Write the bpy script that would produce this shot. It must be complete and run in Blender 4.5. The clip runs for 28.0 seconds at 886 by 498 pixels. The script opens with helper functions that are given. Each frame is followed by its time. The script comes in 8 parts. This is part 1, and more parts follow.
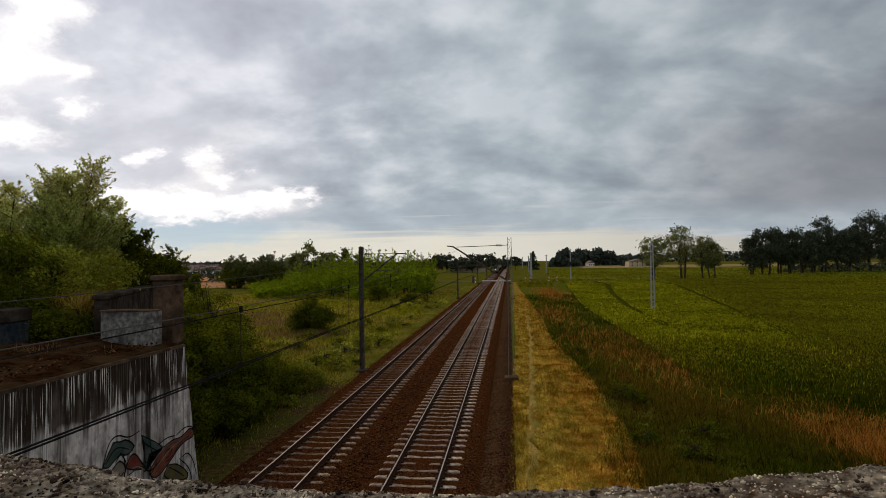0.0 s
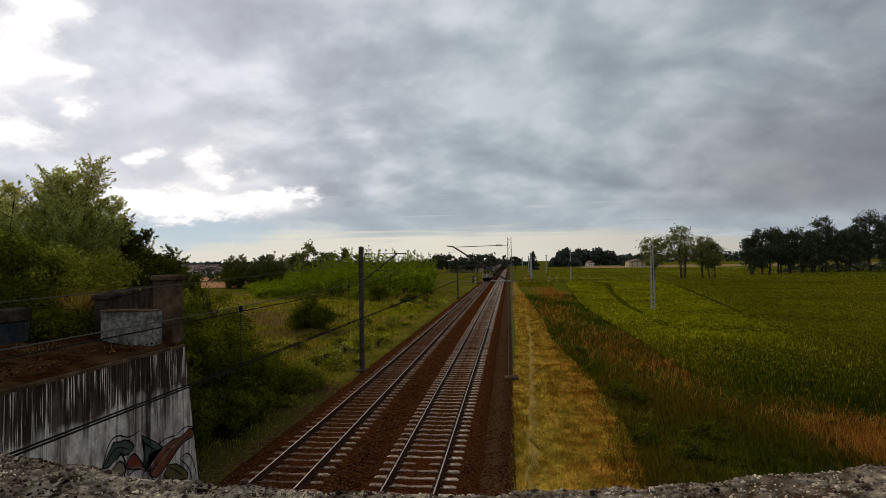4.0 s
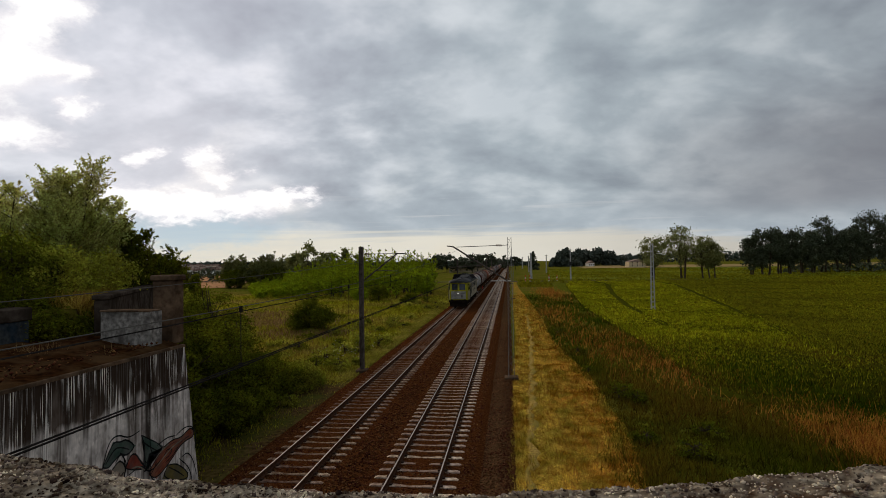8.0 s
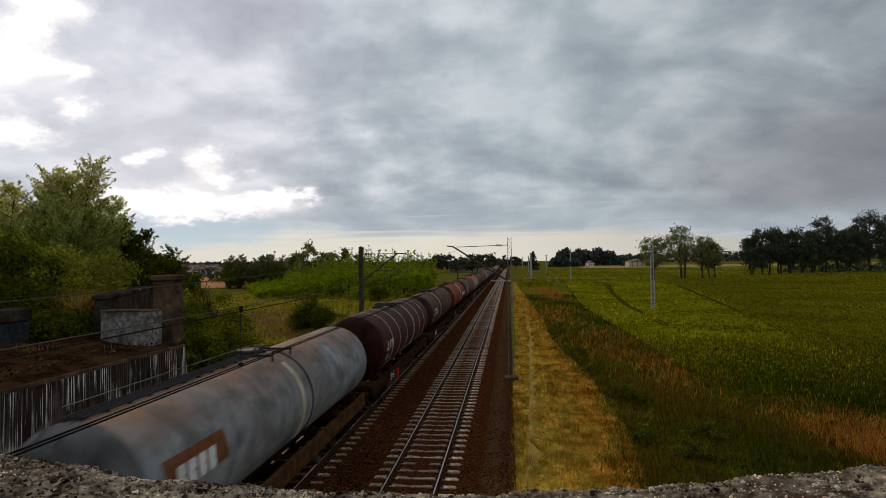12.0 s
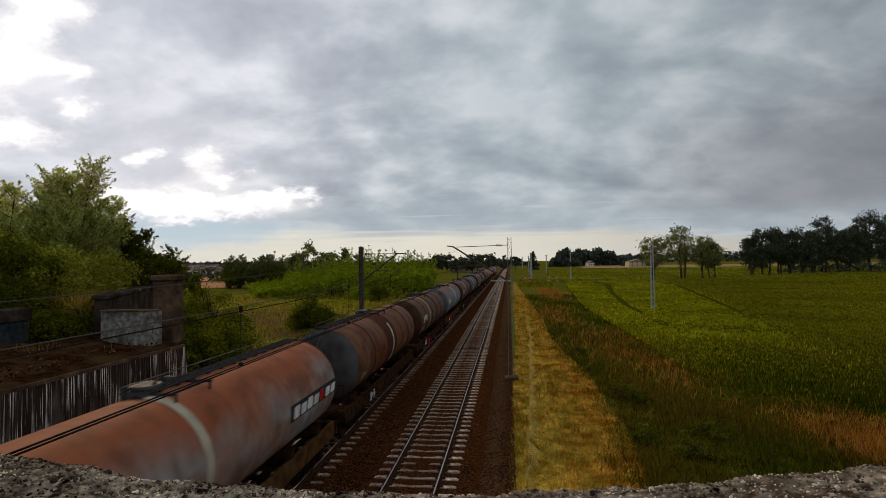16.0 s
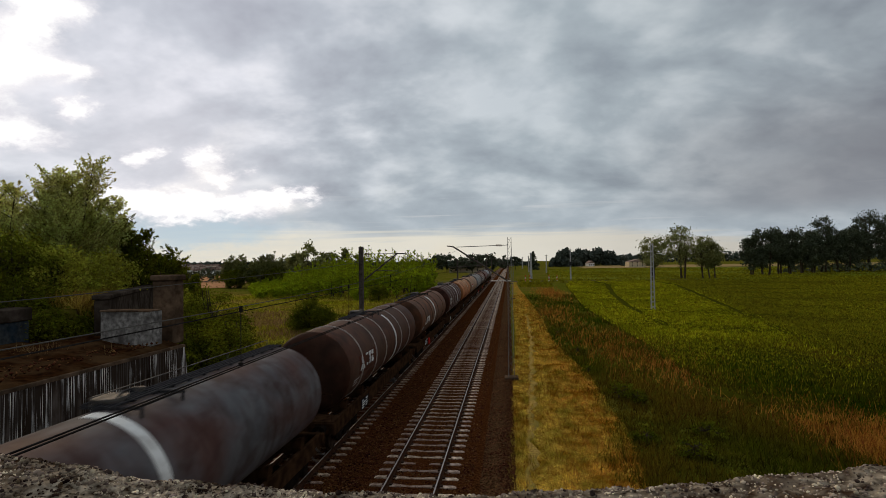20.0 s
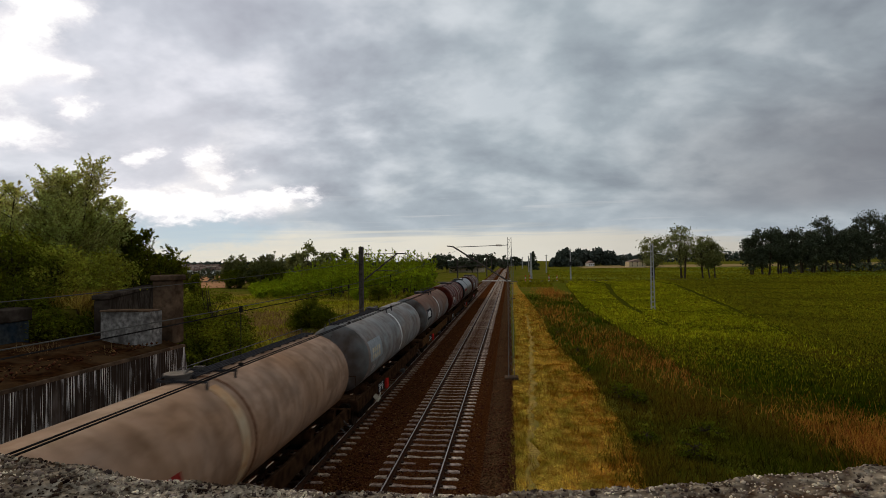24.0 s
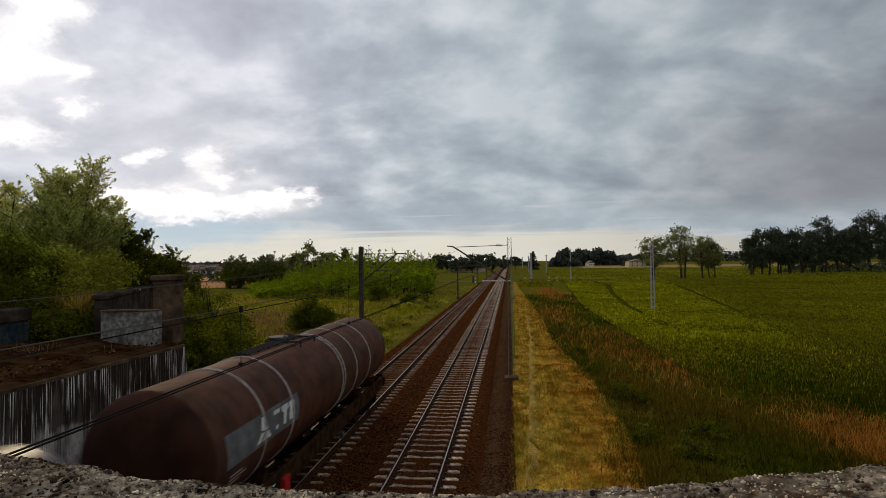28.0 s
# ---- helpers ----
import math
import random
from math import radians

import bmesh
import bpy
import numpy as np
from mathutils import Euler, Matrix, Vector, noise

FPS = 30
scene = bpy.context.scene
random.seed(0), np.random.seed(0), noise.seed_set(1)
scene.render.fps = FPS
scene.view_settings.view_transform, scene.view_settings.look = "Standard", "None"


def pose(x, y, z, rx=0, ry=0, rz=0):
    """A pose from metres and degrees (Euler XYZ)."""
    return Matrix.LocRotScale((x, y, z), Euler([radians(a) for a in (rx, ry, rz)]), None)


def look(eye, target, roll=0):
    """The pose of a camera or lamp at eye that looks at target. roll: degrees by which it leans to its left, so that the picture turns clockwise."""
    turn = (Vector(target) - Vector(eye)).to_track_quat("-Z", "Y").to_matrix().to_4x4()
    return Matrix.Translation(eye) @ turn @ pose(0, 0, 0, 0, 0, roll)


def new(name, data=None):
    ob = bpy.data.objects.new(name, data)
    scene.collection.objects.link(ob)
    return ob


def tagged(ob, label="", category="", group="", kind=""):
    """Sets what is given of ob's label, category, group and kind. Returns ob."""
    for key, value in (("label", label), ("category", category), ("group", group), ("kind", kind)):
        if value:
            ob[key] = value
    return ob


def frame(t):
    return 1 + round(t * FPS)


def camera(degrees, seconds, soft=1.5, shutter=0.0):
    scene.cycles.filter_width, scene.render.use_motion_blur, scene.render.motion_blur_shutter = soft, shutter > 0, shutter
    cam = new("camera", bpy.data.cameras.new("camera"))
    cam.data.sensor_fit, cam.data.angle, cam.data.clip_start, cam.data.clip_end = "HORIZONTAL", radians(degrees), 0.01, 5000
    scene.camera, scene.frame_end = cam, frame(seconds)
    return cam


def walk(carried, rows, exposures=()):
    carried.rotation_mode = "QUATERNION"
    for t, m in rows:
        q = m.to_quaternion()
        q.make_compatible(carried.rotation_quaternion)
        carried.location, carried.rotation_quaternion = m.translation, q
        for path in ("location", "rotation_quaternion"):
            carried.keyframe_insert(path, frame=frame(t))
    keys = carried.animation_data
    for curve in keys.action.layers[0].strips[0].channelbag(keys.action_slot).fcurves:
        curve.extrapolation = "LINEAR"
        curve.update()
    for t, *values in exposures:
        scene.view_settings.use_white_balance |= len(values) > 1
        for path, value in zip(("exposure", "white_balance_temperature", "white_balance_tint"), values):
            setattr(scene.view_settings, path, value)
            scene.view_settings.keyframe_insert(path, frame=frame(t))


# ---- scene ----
from functools import lru_cache

# camera: stands still on the parapet of a road bridge over the line
cam = camera(78.0156, 28.0, soft=0.6, shutter=0.2)
EYE = (0.0, 0.0, 6.4365)
AIM = (-11.9720, 99.2545, 8.7219)
STAND = look(EYE, AIM, -0.7639)
walk(cam, [(0.0, STAND), (28.0, STAND)], exposures=[(0.0, 0.0), (28.0, 0.0)])

# plan, in metres; the rails' top is z = 0 and the line runs along +y
TRACK_R, TRACK_L = -2.94, -6.97
GAUGE = 1.507
GROUND = -0.45

# ---- light ----
SUN_AZ, SUN_EL = radians(-38.0), radians(24.0)
SUN_DIR = Vector((math.sin(SUN_AZ) * math.cos(SUN_EL), math.cos(SUN_AZ) * math.cos(SUN_EL), math.sin(SUN_EL)))


def make_world():
    world = bpy.data.worlds.new("sky")
    scene.world = world
    world.use_nodes = True
    nt = world.node_tree
    nt.nodes.clear()
    N, L = nt.nodes, nt.links

    def math_(op, a, b=None, c=None, clamp=False):
        n = N.new("ShaderNodeMath")
        n.operation = op
        n.use_clamp = clamp
        for i, v in enumerate((a, b, c)):
            if v is None:
                continue
            if isinstance(v, (int, float)):
                n.inputs[i].default_value = v
            else:
                L.new(v, n.inputs[i])
        return n.outputs[0]

    def mix(f, a, b, kind="MIX"):
        n = N.new("ShaderNodeMix")
        n.data_type, n.blend_type = "RGBA", kind
        for s, v in ((n.inputs[0], f), (n.inputs[6], a), (n.inputs[7], b)):
            if isinstance(v, (int, float)):
                s.default_value = v
            elif isinstance(v, tuple):
                s.default_value = (*v, 1)
            else:
                L.new(v, s)
        return n.outputs[2]

    def smooth(v, a, b):
        n = N.new("ShaderNodeMapRange")
        n.interpolation_type = "SMOOTHSTEP"
        L.new(v, n.inputs[0])
        n.inputs[1].default_value, n.inputs[2].default_value = a, b
        return n.outputs[0]

    def noise_(vec, scale, detail, rough, dist=0.0):
        n = N.new("ShaderNodeTexNoise")
        L.new(vec, n.inputs["Vector"])
        n.inputs["Scale"].default_value, n.inputs["Detail"].default_value = scale, detail
        n.inputs["Roughness"].default_value, n.inputs["Distortion"].default_value = rough, dist
        return n.outputs[0]

    coord = N.new("ShaderNodeTexCoord").outputs["Generated"]
    sep = N.new("ShaderNodeSeparateXYZ")
    L.new(coord, sep.inputs[0])
    x, y, z = sep.outputs
    az = math_("MULTIPLY", math_("ARCTAN2", x, y), 57.29578)
    el = math_("MULTIPLY", math_("ARCSINE", z), 57.29578)
    den = math_("ADD", math_("MAXIMUM", z, 0.0), 0.42)
    comb = N.new("ShaderNodeCombineXYZ")
    L.new(math_("DIVIDE", x, den), comb.inputs[0])
    L.new(math_("DIVIDE", y, den), comb.inputs[1])
    plane = comb.outputs[0]
    # the deck's rolls lie askew; a second sample towards the sun gives lit and shaded flanks
    def rolled(dx, dy):
        mp = N.new("ShaderNodeMapping")
        mp.inputs["Location"].default_value = (dx, dy, 0)
        mp.inputs["Rotation"].default_value = (0, 0, radians(-12))
        mp.inputs["Scale"].default_value = (0.85, 1.0, 1)
        L.new(plane, mp.inputs[0])
        return mp.outputs[0]
    base_vec = rolled(3.1, 1.7)
    big = noise_(base_vec, 1.4, 2.0, 0.5, 0.1)
    mid = noise_(base_vec, 3.4, 5.0, 0.52, 0.15)
    mid2 = noise_(rolled(3.05, 1.77), 3.4, 5.0, 0.52, 0.15)
    puff = noise_(base_vec, 9.0, 4.0, 0.5, 0.15)
    cover = math_("ADD", math_("ADD", math_("MULTIPLY", big, 0.38), math_("MULTIPLY", mid, 0.46)), math_("MULTIPLY", puff, 0.26))
    relief = math_("SUBTRACT", mid, mid2)
    cover = math_("ADD", cover, math_("MULTIPLY", relief, 0.55))
    ramp = N.new("ShaderNodeValToRGB")
    L.new(cover, ramp.inputs[0])
    e = ramp.color_ramp.elements
    e[0].position, e[0].color = 0.355, (0.215, 0.245, 0.285, 1)
    e[1].position, e[1].color = 0.70, (0.62, 0.66, 0.685, 1)
    mid_e = ramp.color_ramp.elements.new(0.52)
    mid_e.color = (0.35, 0.398, 0.435, 1)
    cloud = ramp.outputs[0]
    # the sun's side of the cloud deck is brighter
    dot = N.new("ShaderNodeVectorMath")
    dot.operation = "DOT_PRODUCT"
    L.new(coord, dot.inputs[0])
    dot.inputs[1].default_value = SUN_DIR
    near = math_("MAXIMUM", dot.outputs["Value"], 0.0)
    glow = math_("POWER", near, 9.0)
    lit = mix(1.0, cloud, (1.42, 1.36, 1.42), "MULTIPLY")
    cloud = mix(math_("MULTIPLY", glow, 0.95, clamp=True), cloud, lit)
    cloud = mix(math_("MULTIPLY", glow, 0.22, clamp=True), cloud, (0.80, 0.77, 0.83))
    # veiled sun low in the breaks
    low_dir = Vector((math.sin(radians(-34)) * math.cos(radians(8)), math.cos(radians(-34)) * math.cos(radians(8)), math.sin(radians(8))))
    dot2 = N.new("ShaderNodeVectorMath")
    dot2.operation = "DOT_PRODUCT"
    L.new(coord, dot2.inputs[0])
    dot2.inputs[1].default_value = low_dir
    veiled = math_("POWER", math_("MAXIMUM", dot2.outputs["Value"], 0.0), 60.0)
    cloud = mix(math_("MULTIPLY", veiled, 0.45), cloud, (0.86, 0.83, 0.88))
    # the deck thickens away from the sun
    away = smooth(az, 2.0, 34.0)
    cloud = mix(math_("MULTIPLY", away, 0.20), cloud, (0.19, 0.20, 0.235))
    # thinner, bluer cloud in the middle of the view
    pale = math_("MULTIPLY", smooth(near, 0.35, 0.8), smooth(near, 0.99, 0.80))
    cloud = mix(math_("MULTIPLY", pale, 0.30), cloud, (0.45, 0.53, 0.58))
    # thin flat streaks low down
    low = math_("MULTIPLY", smooth(el, 8.0, 4.0), 0.5)
    cloud = mix(low, cloud, (0.42, 0.48, 0.53))
    wisps = N.new("ShaderNodeCombineXYZ")
    L.new(math_("MULTIPLY", az, 0.035), wisps.inputs[0])
    L.new(math_("MULTIPLY", el, 0.9), wisps.inputs[1])
    streak = noise_(wisps.outputs[0], 1.6, 5.0, 0.6, 0.6)
    # pale band over the horizon
    edge = math_("ADD", math_("ADD", el, math_("MULTIPLY", smooth(az, 4.0, 30.0), 1.3)), math_("MULTIPLY", math_("SUBTRACT", streak, 0.5), 3.0))
    band = math_("MULTIPLY", smooth(edge, 3.7, 2.2), 0.85)
    cream = mix(smooth(az, -10.0, 30.0), (0.80, 0.75, 0.63), (0.52, 0.485, 0.42))
    cloud = mix(band, cloud, cream)
    cloud = mix(math_("MULTIPLY", math_("MULTIPLY", smooth(el, 9.0, 5.0), smooth(streak, 0.56, 0.72)), 0.5), cloud, (0.62, 0.63, 0.64))
    cloud = mix(math_("MULTIPLY", math_("MULTIPLY", math_("MULTIPLY", smooth(az, 6.0, 30.0), smooth(el, 17.0, 9.0)), smooth(el, 2.6, 5.5)), 0.74), cloud, (0.205, 0.21, 0.235))
    # breaks in the deck round the sun
    frayed = N.new("ShaderNodeTexNoise")
    L.new(plane, frayed.inputs["Vector"])
    frayed.inputs["Scale"].default_value, frayed.inputs["Detail"].default_value, frayed.inputs["Roughness"].default_value = 6.5, 8.0, 0.66
    fray = N.new("ShaderNodeSeparateColor")
    L.new(frayed.outputs["Color"], fray.inputs[0])
    az_w = math_("ADD", az, math_("MULTIPLY", math_("SUBTRACT", fray.outputs[0], 0.5), 8.0))
    el_w = math_("ADD", el, math_("MULTIPLY", math_("SUBTRACT", fray.outputs[1], 0.5), 4.5))

    def blob(a, ele, sa, se):
        p = math_("DIVIDE", math_("SUBTRACT", az_w, a), sa)
        q = math_("DIVIDE", math_("SUBTRACT", el_w, ele), se)
        return math_("EXPONENT", math_("MULTIPLY", math_("ADD", math_("MULTIPLY", p, p), math_("MULTIPLY", q, q)), -1.0))
    gaps = None
    for b in BREAKS:
        g = blob(*b)
        gaps = g if gaps is None else math_("ADD", gaps, g)
    fine = noise_(plane, 14.0, 7.0, 0.66, 0.3)
    halo = math_("MULTIPLY", smooth(gaps, 0.0, 0.65), 0.84)
    cloud = mix(halo, cloud, (0.83, 0.80, 0.85))
    # clear pale blue under the largest break
    veil = smooth(blob(-31.0, 3.0, 9.0, 1.5), 0.1, 0.9)
    cloud = mix(math_("MULTIPLY", veil, 0.75), cloud, (0.50, 0.62, 0.70))
    near_gap = smooth(gaps, 0.05, 0.5)
    h = math_("ADD", gaps, math_("MULTIPLY", math_("MULTIPLY", math_("SUBTRACT", fine, 0.5), 1.5), near_gap))
    hole = smooth(h, 0.15, 1.05)
    cloud = mix(hole, cloud, (1.12, 1.11, 1.10))
    sky = N.new("ShaderNodeTexSky")
    sky.sky_type = "NISHITA"
    sky.sun_disc = False
    sky.sun_elevation, sky.sun_rotation = SUN_EL, SUN_AZ
    L.new(coord, sky.inputs[0])
    clear = mix(1.0, sky.outputs[0], (0.06, 0.06, 0.06), "MULTIPLY")
    thin = math_("MULTIPLY", smooth(mid, 0.52, 0.70), 0.12)
    full = mix(thin, cloud, clear)
    bg = N.new("ShaderNodeBackground")
    L.new(full, bg.inputs[0])
    bg.inputs[1].default_value = 1.0
    out = N.new("ShaderNodeOutputWorld")
    L.new(bg.outputs[0], out.inputs[0])


# breaks in the cloud: azimuth, elevation, half width, half height, in degrees
BREAKS = ((-43.6, 19.6, 2.0, 1.8), (-42.0, 21.8, 2.4, 1.4), (-46.6, 16.0, 3.4, 3.2), (-42.4, 16.6, 2.8, 0.9), (-45.6, 10.8, 4.0, 1.2), (-40.3, 13.6, 1.1, 0.8),
          (-35.8, 10.0, 1.3, 1.0), (-30.4, 10.1, 1.7, 1.0), (-28.6, 8.6, 1.8, 0.6), (-36.0, 5.5, 6.5, 1.25), (-28.6, 5.9, 6.0, 1.35), (-22.6, 6.8, 2.6, 0.6), (-48.0, 24.0, 3.0, 2.0))
make_world()
sun = new("sun", bpy.data.lights.new("sun", "SUN"))
sun.data.energy, sun.data.angle, sun.data.color = 1.15, radians(16), (1.0, 0.76, 0.48)
sun.matrix_world = look(SUN_DIR * 200, (0, 0, 0))


# ---- materials ----
def mat(name, a, b, scale=6.0, rough=0.8, bump=0.15, metal=0.0, stretch=(1, 1, 1), stain=None, stain_scale=0.7, stain_amount=0.6,
        stain_stretch=(1, 1, 1), island=0.0, per_object=0.0, translucent=0.0, distance=0.02, detail=6.0, lo=0.35, hi=0.65, spec=0.0, shift=0.0, top=None, runs=None):
    """A surface of two colours at grain size, a third in larger stains, and fine relief."""
    m = bpy.data.materials.new(name)
    m.use_nodes = True
    N, L = m.node_tree.nodes, m.node_tree.links
    bsdf = N["Principled BSDF"]
    coord = N.new("ShaderNodeTexCoord").outputs["Object"]

    def noise_(sc, det, st):
        mp = N.new("ShaderNodeMapping")
        mp.inputs["Scale"].default_value = st
        mp.inputs["Location"].default_value = (shift, shift * 1.7, shift * 0.6)
        L.new(coord, mp.inputs[0])
        n = N.new("ShaderNodeTexNoise")
        n.inputs["Scale"].default_value, n.inputs["Detail"].default_value = sc, det
        L.new(mp.outputs[0], n.inputs["Vector"])
        return n.outputs[0]

    def ramp(v, p0, p1, c0, c1):
        r = N.new("ShaderNodeValToRGB")
        L.new(v, r.inputs[0])
        r.color_ramp.elements[0].position, r.color_ramp.elements[1].position = p0, p1
        r.color_ramp.elements[0].color, r.color_ramp.elements[1].color = (*c0, 1), (*c1, 1)
        return r.outputs[0]

    grain = noise_(scale, detail, stretch)
    col = ramp(grain, lo, hi, a, b)
    if stain:
        f = ramp(noise_(stain_scale, 5.0, stain_stretch), 0.42, 0.66, (0, 0, 0), (stain_amount,) * 3)
        mx = N.new("ShaderNodeMix")
        mx.data_type = "RGBA"
        L.new(f, mx.inputs[0]), L.new(col, mx.inputs[6])
        mx.inputs[7].default_value = (*stain, 1)
        col = mx.outputs[2]
    if top:
        # grime that has run down from the top walkway
        sp = N.new("ShaderNodeSeparateXYZ")
        L.new(coord, sp.inputs[0])
        ad = N.new("ShaderNodeMath")
        ad.operation = "MULTIPLY_ADD"
        L.new(noise_(0.5, 5.0, (1, 1, 0.5)), ad.inputs[0])
        ad.inputs[1].default_value = 1.6
        L.new(sp.outputs[2], ad.inputs[2])
        mr = N.new("ShaderNodeMapRange")
        L.new(ad.outputs[0], mr.inputs[0])
        mr.inputs[1].default_value, mr.inputs[2].default_value = top[1] + 0.8, top[2] + 0.8
        mx = N.new("ShaderNodeMix")
        mx.data_type = "RGBA"
        L.new(mr.outputs[0], mx.inputs[0]), L.new(col, mx.inputs[6])
        mx.inputs[7].default_value = (*top[0], 1)
        col = mx.outputs[2]
    if runs:
        # dirt washed down the sides, and broader blotches
        for v, amt in ((noise_(1.0, 6.0, (1.1, 3.6, 1.1)), runs[1] * 0.6), (noise_(1.7, 7.0, (1, 0.6, 1)), runs[1] * 0.8)):
            f = ramp(v, 0.48, 0.66, (0, 0, 0), (amt,) * 3)
            mx = N.new("ShaderNodeMix")
            mx.data_type = "RGBA"
            L.new(f, mx.inputs[0]), L.new(col, mx.inputs[6])
            mx.inputs[7].default_value = (*runs[0], 1)
            col = mx.outputs[2]
    if island or per_object:
        src = N.new("ShaderNodeNewGeometry").outputs["Random Per Island"] if island else N.new("ShaderNodeObjectInfo").outputs["Random"]
        amt = island or per_object
        hs = N.new("ShaderNodeHueSaturation")
        mr = N.new("ShaderNodeMapRange")
        L.new(src, mr.inputs[0])
        mr.inputs[3].default_value, mr.inputs[4].default_value = 1 - amt, 1 + amt
        L.new(mr.outputs[0], hs.inputs["Value"])
        L.new(col, hs.inputs["Color"])
        mr2 = N.new("ShaderNodeMapRange")
        L.new(src, mr2.inputs[0])
        mr2.inputs[3].default_value, mr2.inputs[4].default_value = 0.5 - 0.05 * amt, 0.5 + 0.03 * amt
        L.new(mr2.outputs[0], hs.inputs["Hue"])
        col = hs.outputs[0]
    L.new(col, bsdf.inputs["Base Color"])
    bsdf.inputs["Metallic"].default_value = metal
    bsdf.inputs["Specular IOR Level"].default_value = spec
    mr = N.new("ShaderNodeMapRange")
    L.new(grain, mr.inputs[0])
    mr.inputs[3].default_value, mr.inputs[4].default_value = max(rough - 0.1, 0.02), min(rough + 0.1, 1)
    L.new(mr.outputs[0], bsdf.inputs["Roughness"])
    if bump:
        bp = N.new("ShaderNodeBump")
        bp.inputs["Strength"].default_value, bp.inputs["Distance"].default_value = bump, distance
        L.new(grain, bp.inputs["Height"])
        L.new(bp.outputs[0], bsdf.inputs["Normal"])
    if translucent:
        tr = N.new("ShaderNodeBsdfTranslucent")
        L.new(col, tr.inputs[0])
        ms = N.new("ShaderNodeMixShader")
        ms.inputs[0].default_value = translucent
        L.new(bsdf.outputs[0], ms.inputs[1]), L.new(tr.outputs[0], ms.inputs[2])
        L.new(ms.outputs[0], N["Material Output"].inputs[0])
    return m


def streaked_concrete(name):
    """Concrete with dark and pale runs of water down its face, thinner and denser towards the top edge."""
    m = bpy.data.materials.new(name)
    m.use_nodes = True
    N, L = m.node_tree.nodes, m.node_tree.links
    bsdf = N["Principled BSDF"]
    coord = N.new("ShaderNodeTexCoord").outputs["Object"]

    def noise_(sc, det, st):
        mp = N.new("ShaderNodeMapping")
        mp.inputs["Scale"].default_value = st
        L.new(coord, mp.inputs[0])
        n = N.new("ShaderNodeTexNoise")
        n.inputs["Scale"].default_value, n.inputs["Detail"].default_value = sc, det
        L.new(mp.outputs[0], n.inputs["Vector"])
        return n.outputs[0]

    def ramp(v, p0, p1, c0, c1):
        r = N.new("ShaderNodeValToRGB")
        L.new(v, r.inputs[0])
        r.color_ramp.elements[0].position, r.color_ramp.elements[1].position = p0, p1
        r.color_ramp.elements[0].color, r.color_ramp.elements[1].color = (*c0, 1), (*c1, 1)
        return r.outputs[0]

    def mix(f, a, b):
        n = N.new("ShaderNodeMix")
        n.data_type = "RGBA"
        L.new(f, n.inputs[0])
        for sck, v in ((n.inputs[6], a), (n.inputs[7], b)):
            if isinstance(v, tuple):
                sck.default_value = (*v, 1)
            else:
                L.new(v, sck)
        return n.outputs[2]

    grain = noise_(4.0, 8.0, (1, 1, 1))
    col = ramp(grain, 0.3, 0.7, (0.40, 0.35, 0.32), (0.82, 0.74, 0.69))
    sp = N.new("ShaderNodeSeparateXYZ")
    L.new(coord, sp.inputs[0])

    def above(v, gain, z0, z1):
        # where height plus a noise passes a level: runs of different lengths
        ad = N.new("ShaderNodeMath")
        ad.operation = "MULTIPLY_ADD"
        L.new(v, ad.inputs[0])
        ad.inputs[1].default_value = gain
        L.new(sp.outputs[2], ad.inputs[2])
        mr = N.new("ShaderNodeMapRange")
        L.new(ad.outputs[0], mr.inputs[0])
        mr.inputs[1].default_value, mr.inputs[2].default_value = z0, z1
        return mr.outputs[0]

    def times(a, b):
        n = N.new("ShaderNodeMath")
        n.operation = "MULTIPLY"
        L.new(a, n.inputs[0])
        if isinstance(b, float):
            n.inputs[1].default_value = b
        else:
            L.new(b, n.inputs[1])
        return n.outputs[0]

    wide = noise_(1.0, 3.0, (1, 0.9, 0.03))
    thin = noise_(1.0, 12.0, (1, 4.5, 0.25))
    thinner = noise_(1.0, 9.0, (1, 34.0, 0.8))
    patchy = noise_(1.0, 5.0, (1, 2.0, 0.7))
    blot = noise_(1.6, 6.0, (1, 1, 0.5))
    scuff = noise_(9.0, 6.0, (1, 1, 0.5))
    col = mix(ramp(blot, 0.5, 0.7, (0, 0, 0), (0.5, 0.5, 0.5)), col, (0.085, 0.06, 0.045))
    col = mix(ramp(scuff, 0.52, 0.66, (0, 0, 0), (0.4, 0.4, 0.4)), col, (0.09, 0.07, 0.055))
    # old pale and dark runs over the whole face, of uneven width
    lower = noise_(1.0, 9.0, (1, 6.0, 0.45))
    faint = noise_(1.0, 8.0, (1, 30.0, 0.5))
    col = mix(ramp(lower, 0.50, 0.64, (0, 0, 0), (0.75, 0.75, 0.75)), col, (0.055, 0.036, 0.026))
    col = mix(times(ramp(faint, 0.56, 0.64, (0, 0, 0), (1, 1, 1)), ramp(blot, 0.40, 0.58, (0.1, 0.1, 0.1), (0.7, 0.7, 0.7))), col, (0.50, 0.46, 0.42))
    # dark film of the upper zone, then dark runs, then white lime runs
    zone = above(blot, 1.2, 3.60, 3.74)
    col = mix(times(zone, 0.88), col, (0.050, 0.029, 0.018))
    col = mix(times(above(thin, 4.0, 4.85, 5.35), 0.8), col, (0.030, 0.019, 0.013))
    col = mix(ramp(wide, 0.57, 0.61, (0, 0, 0), (0.92, 0.92, 0.92)), col, (0.026, 0.016, 0.011))
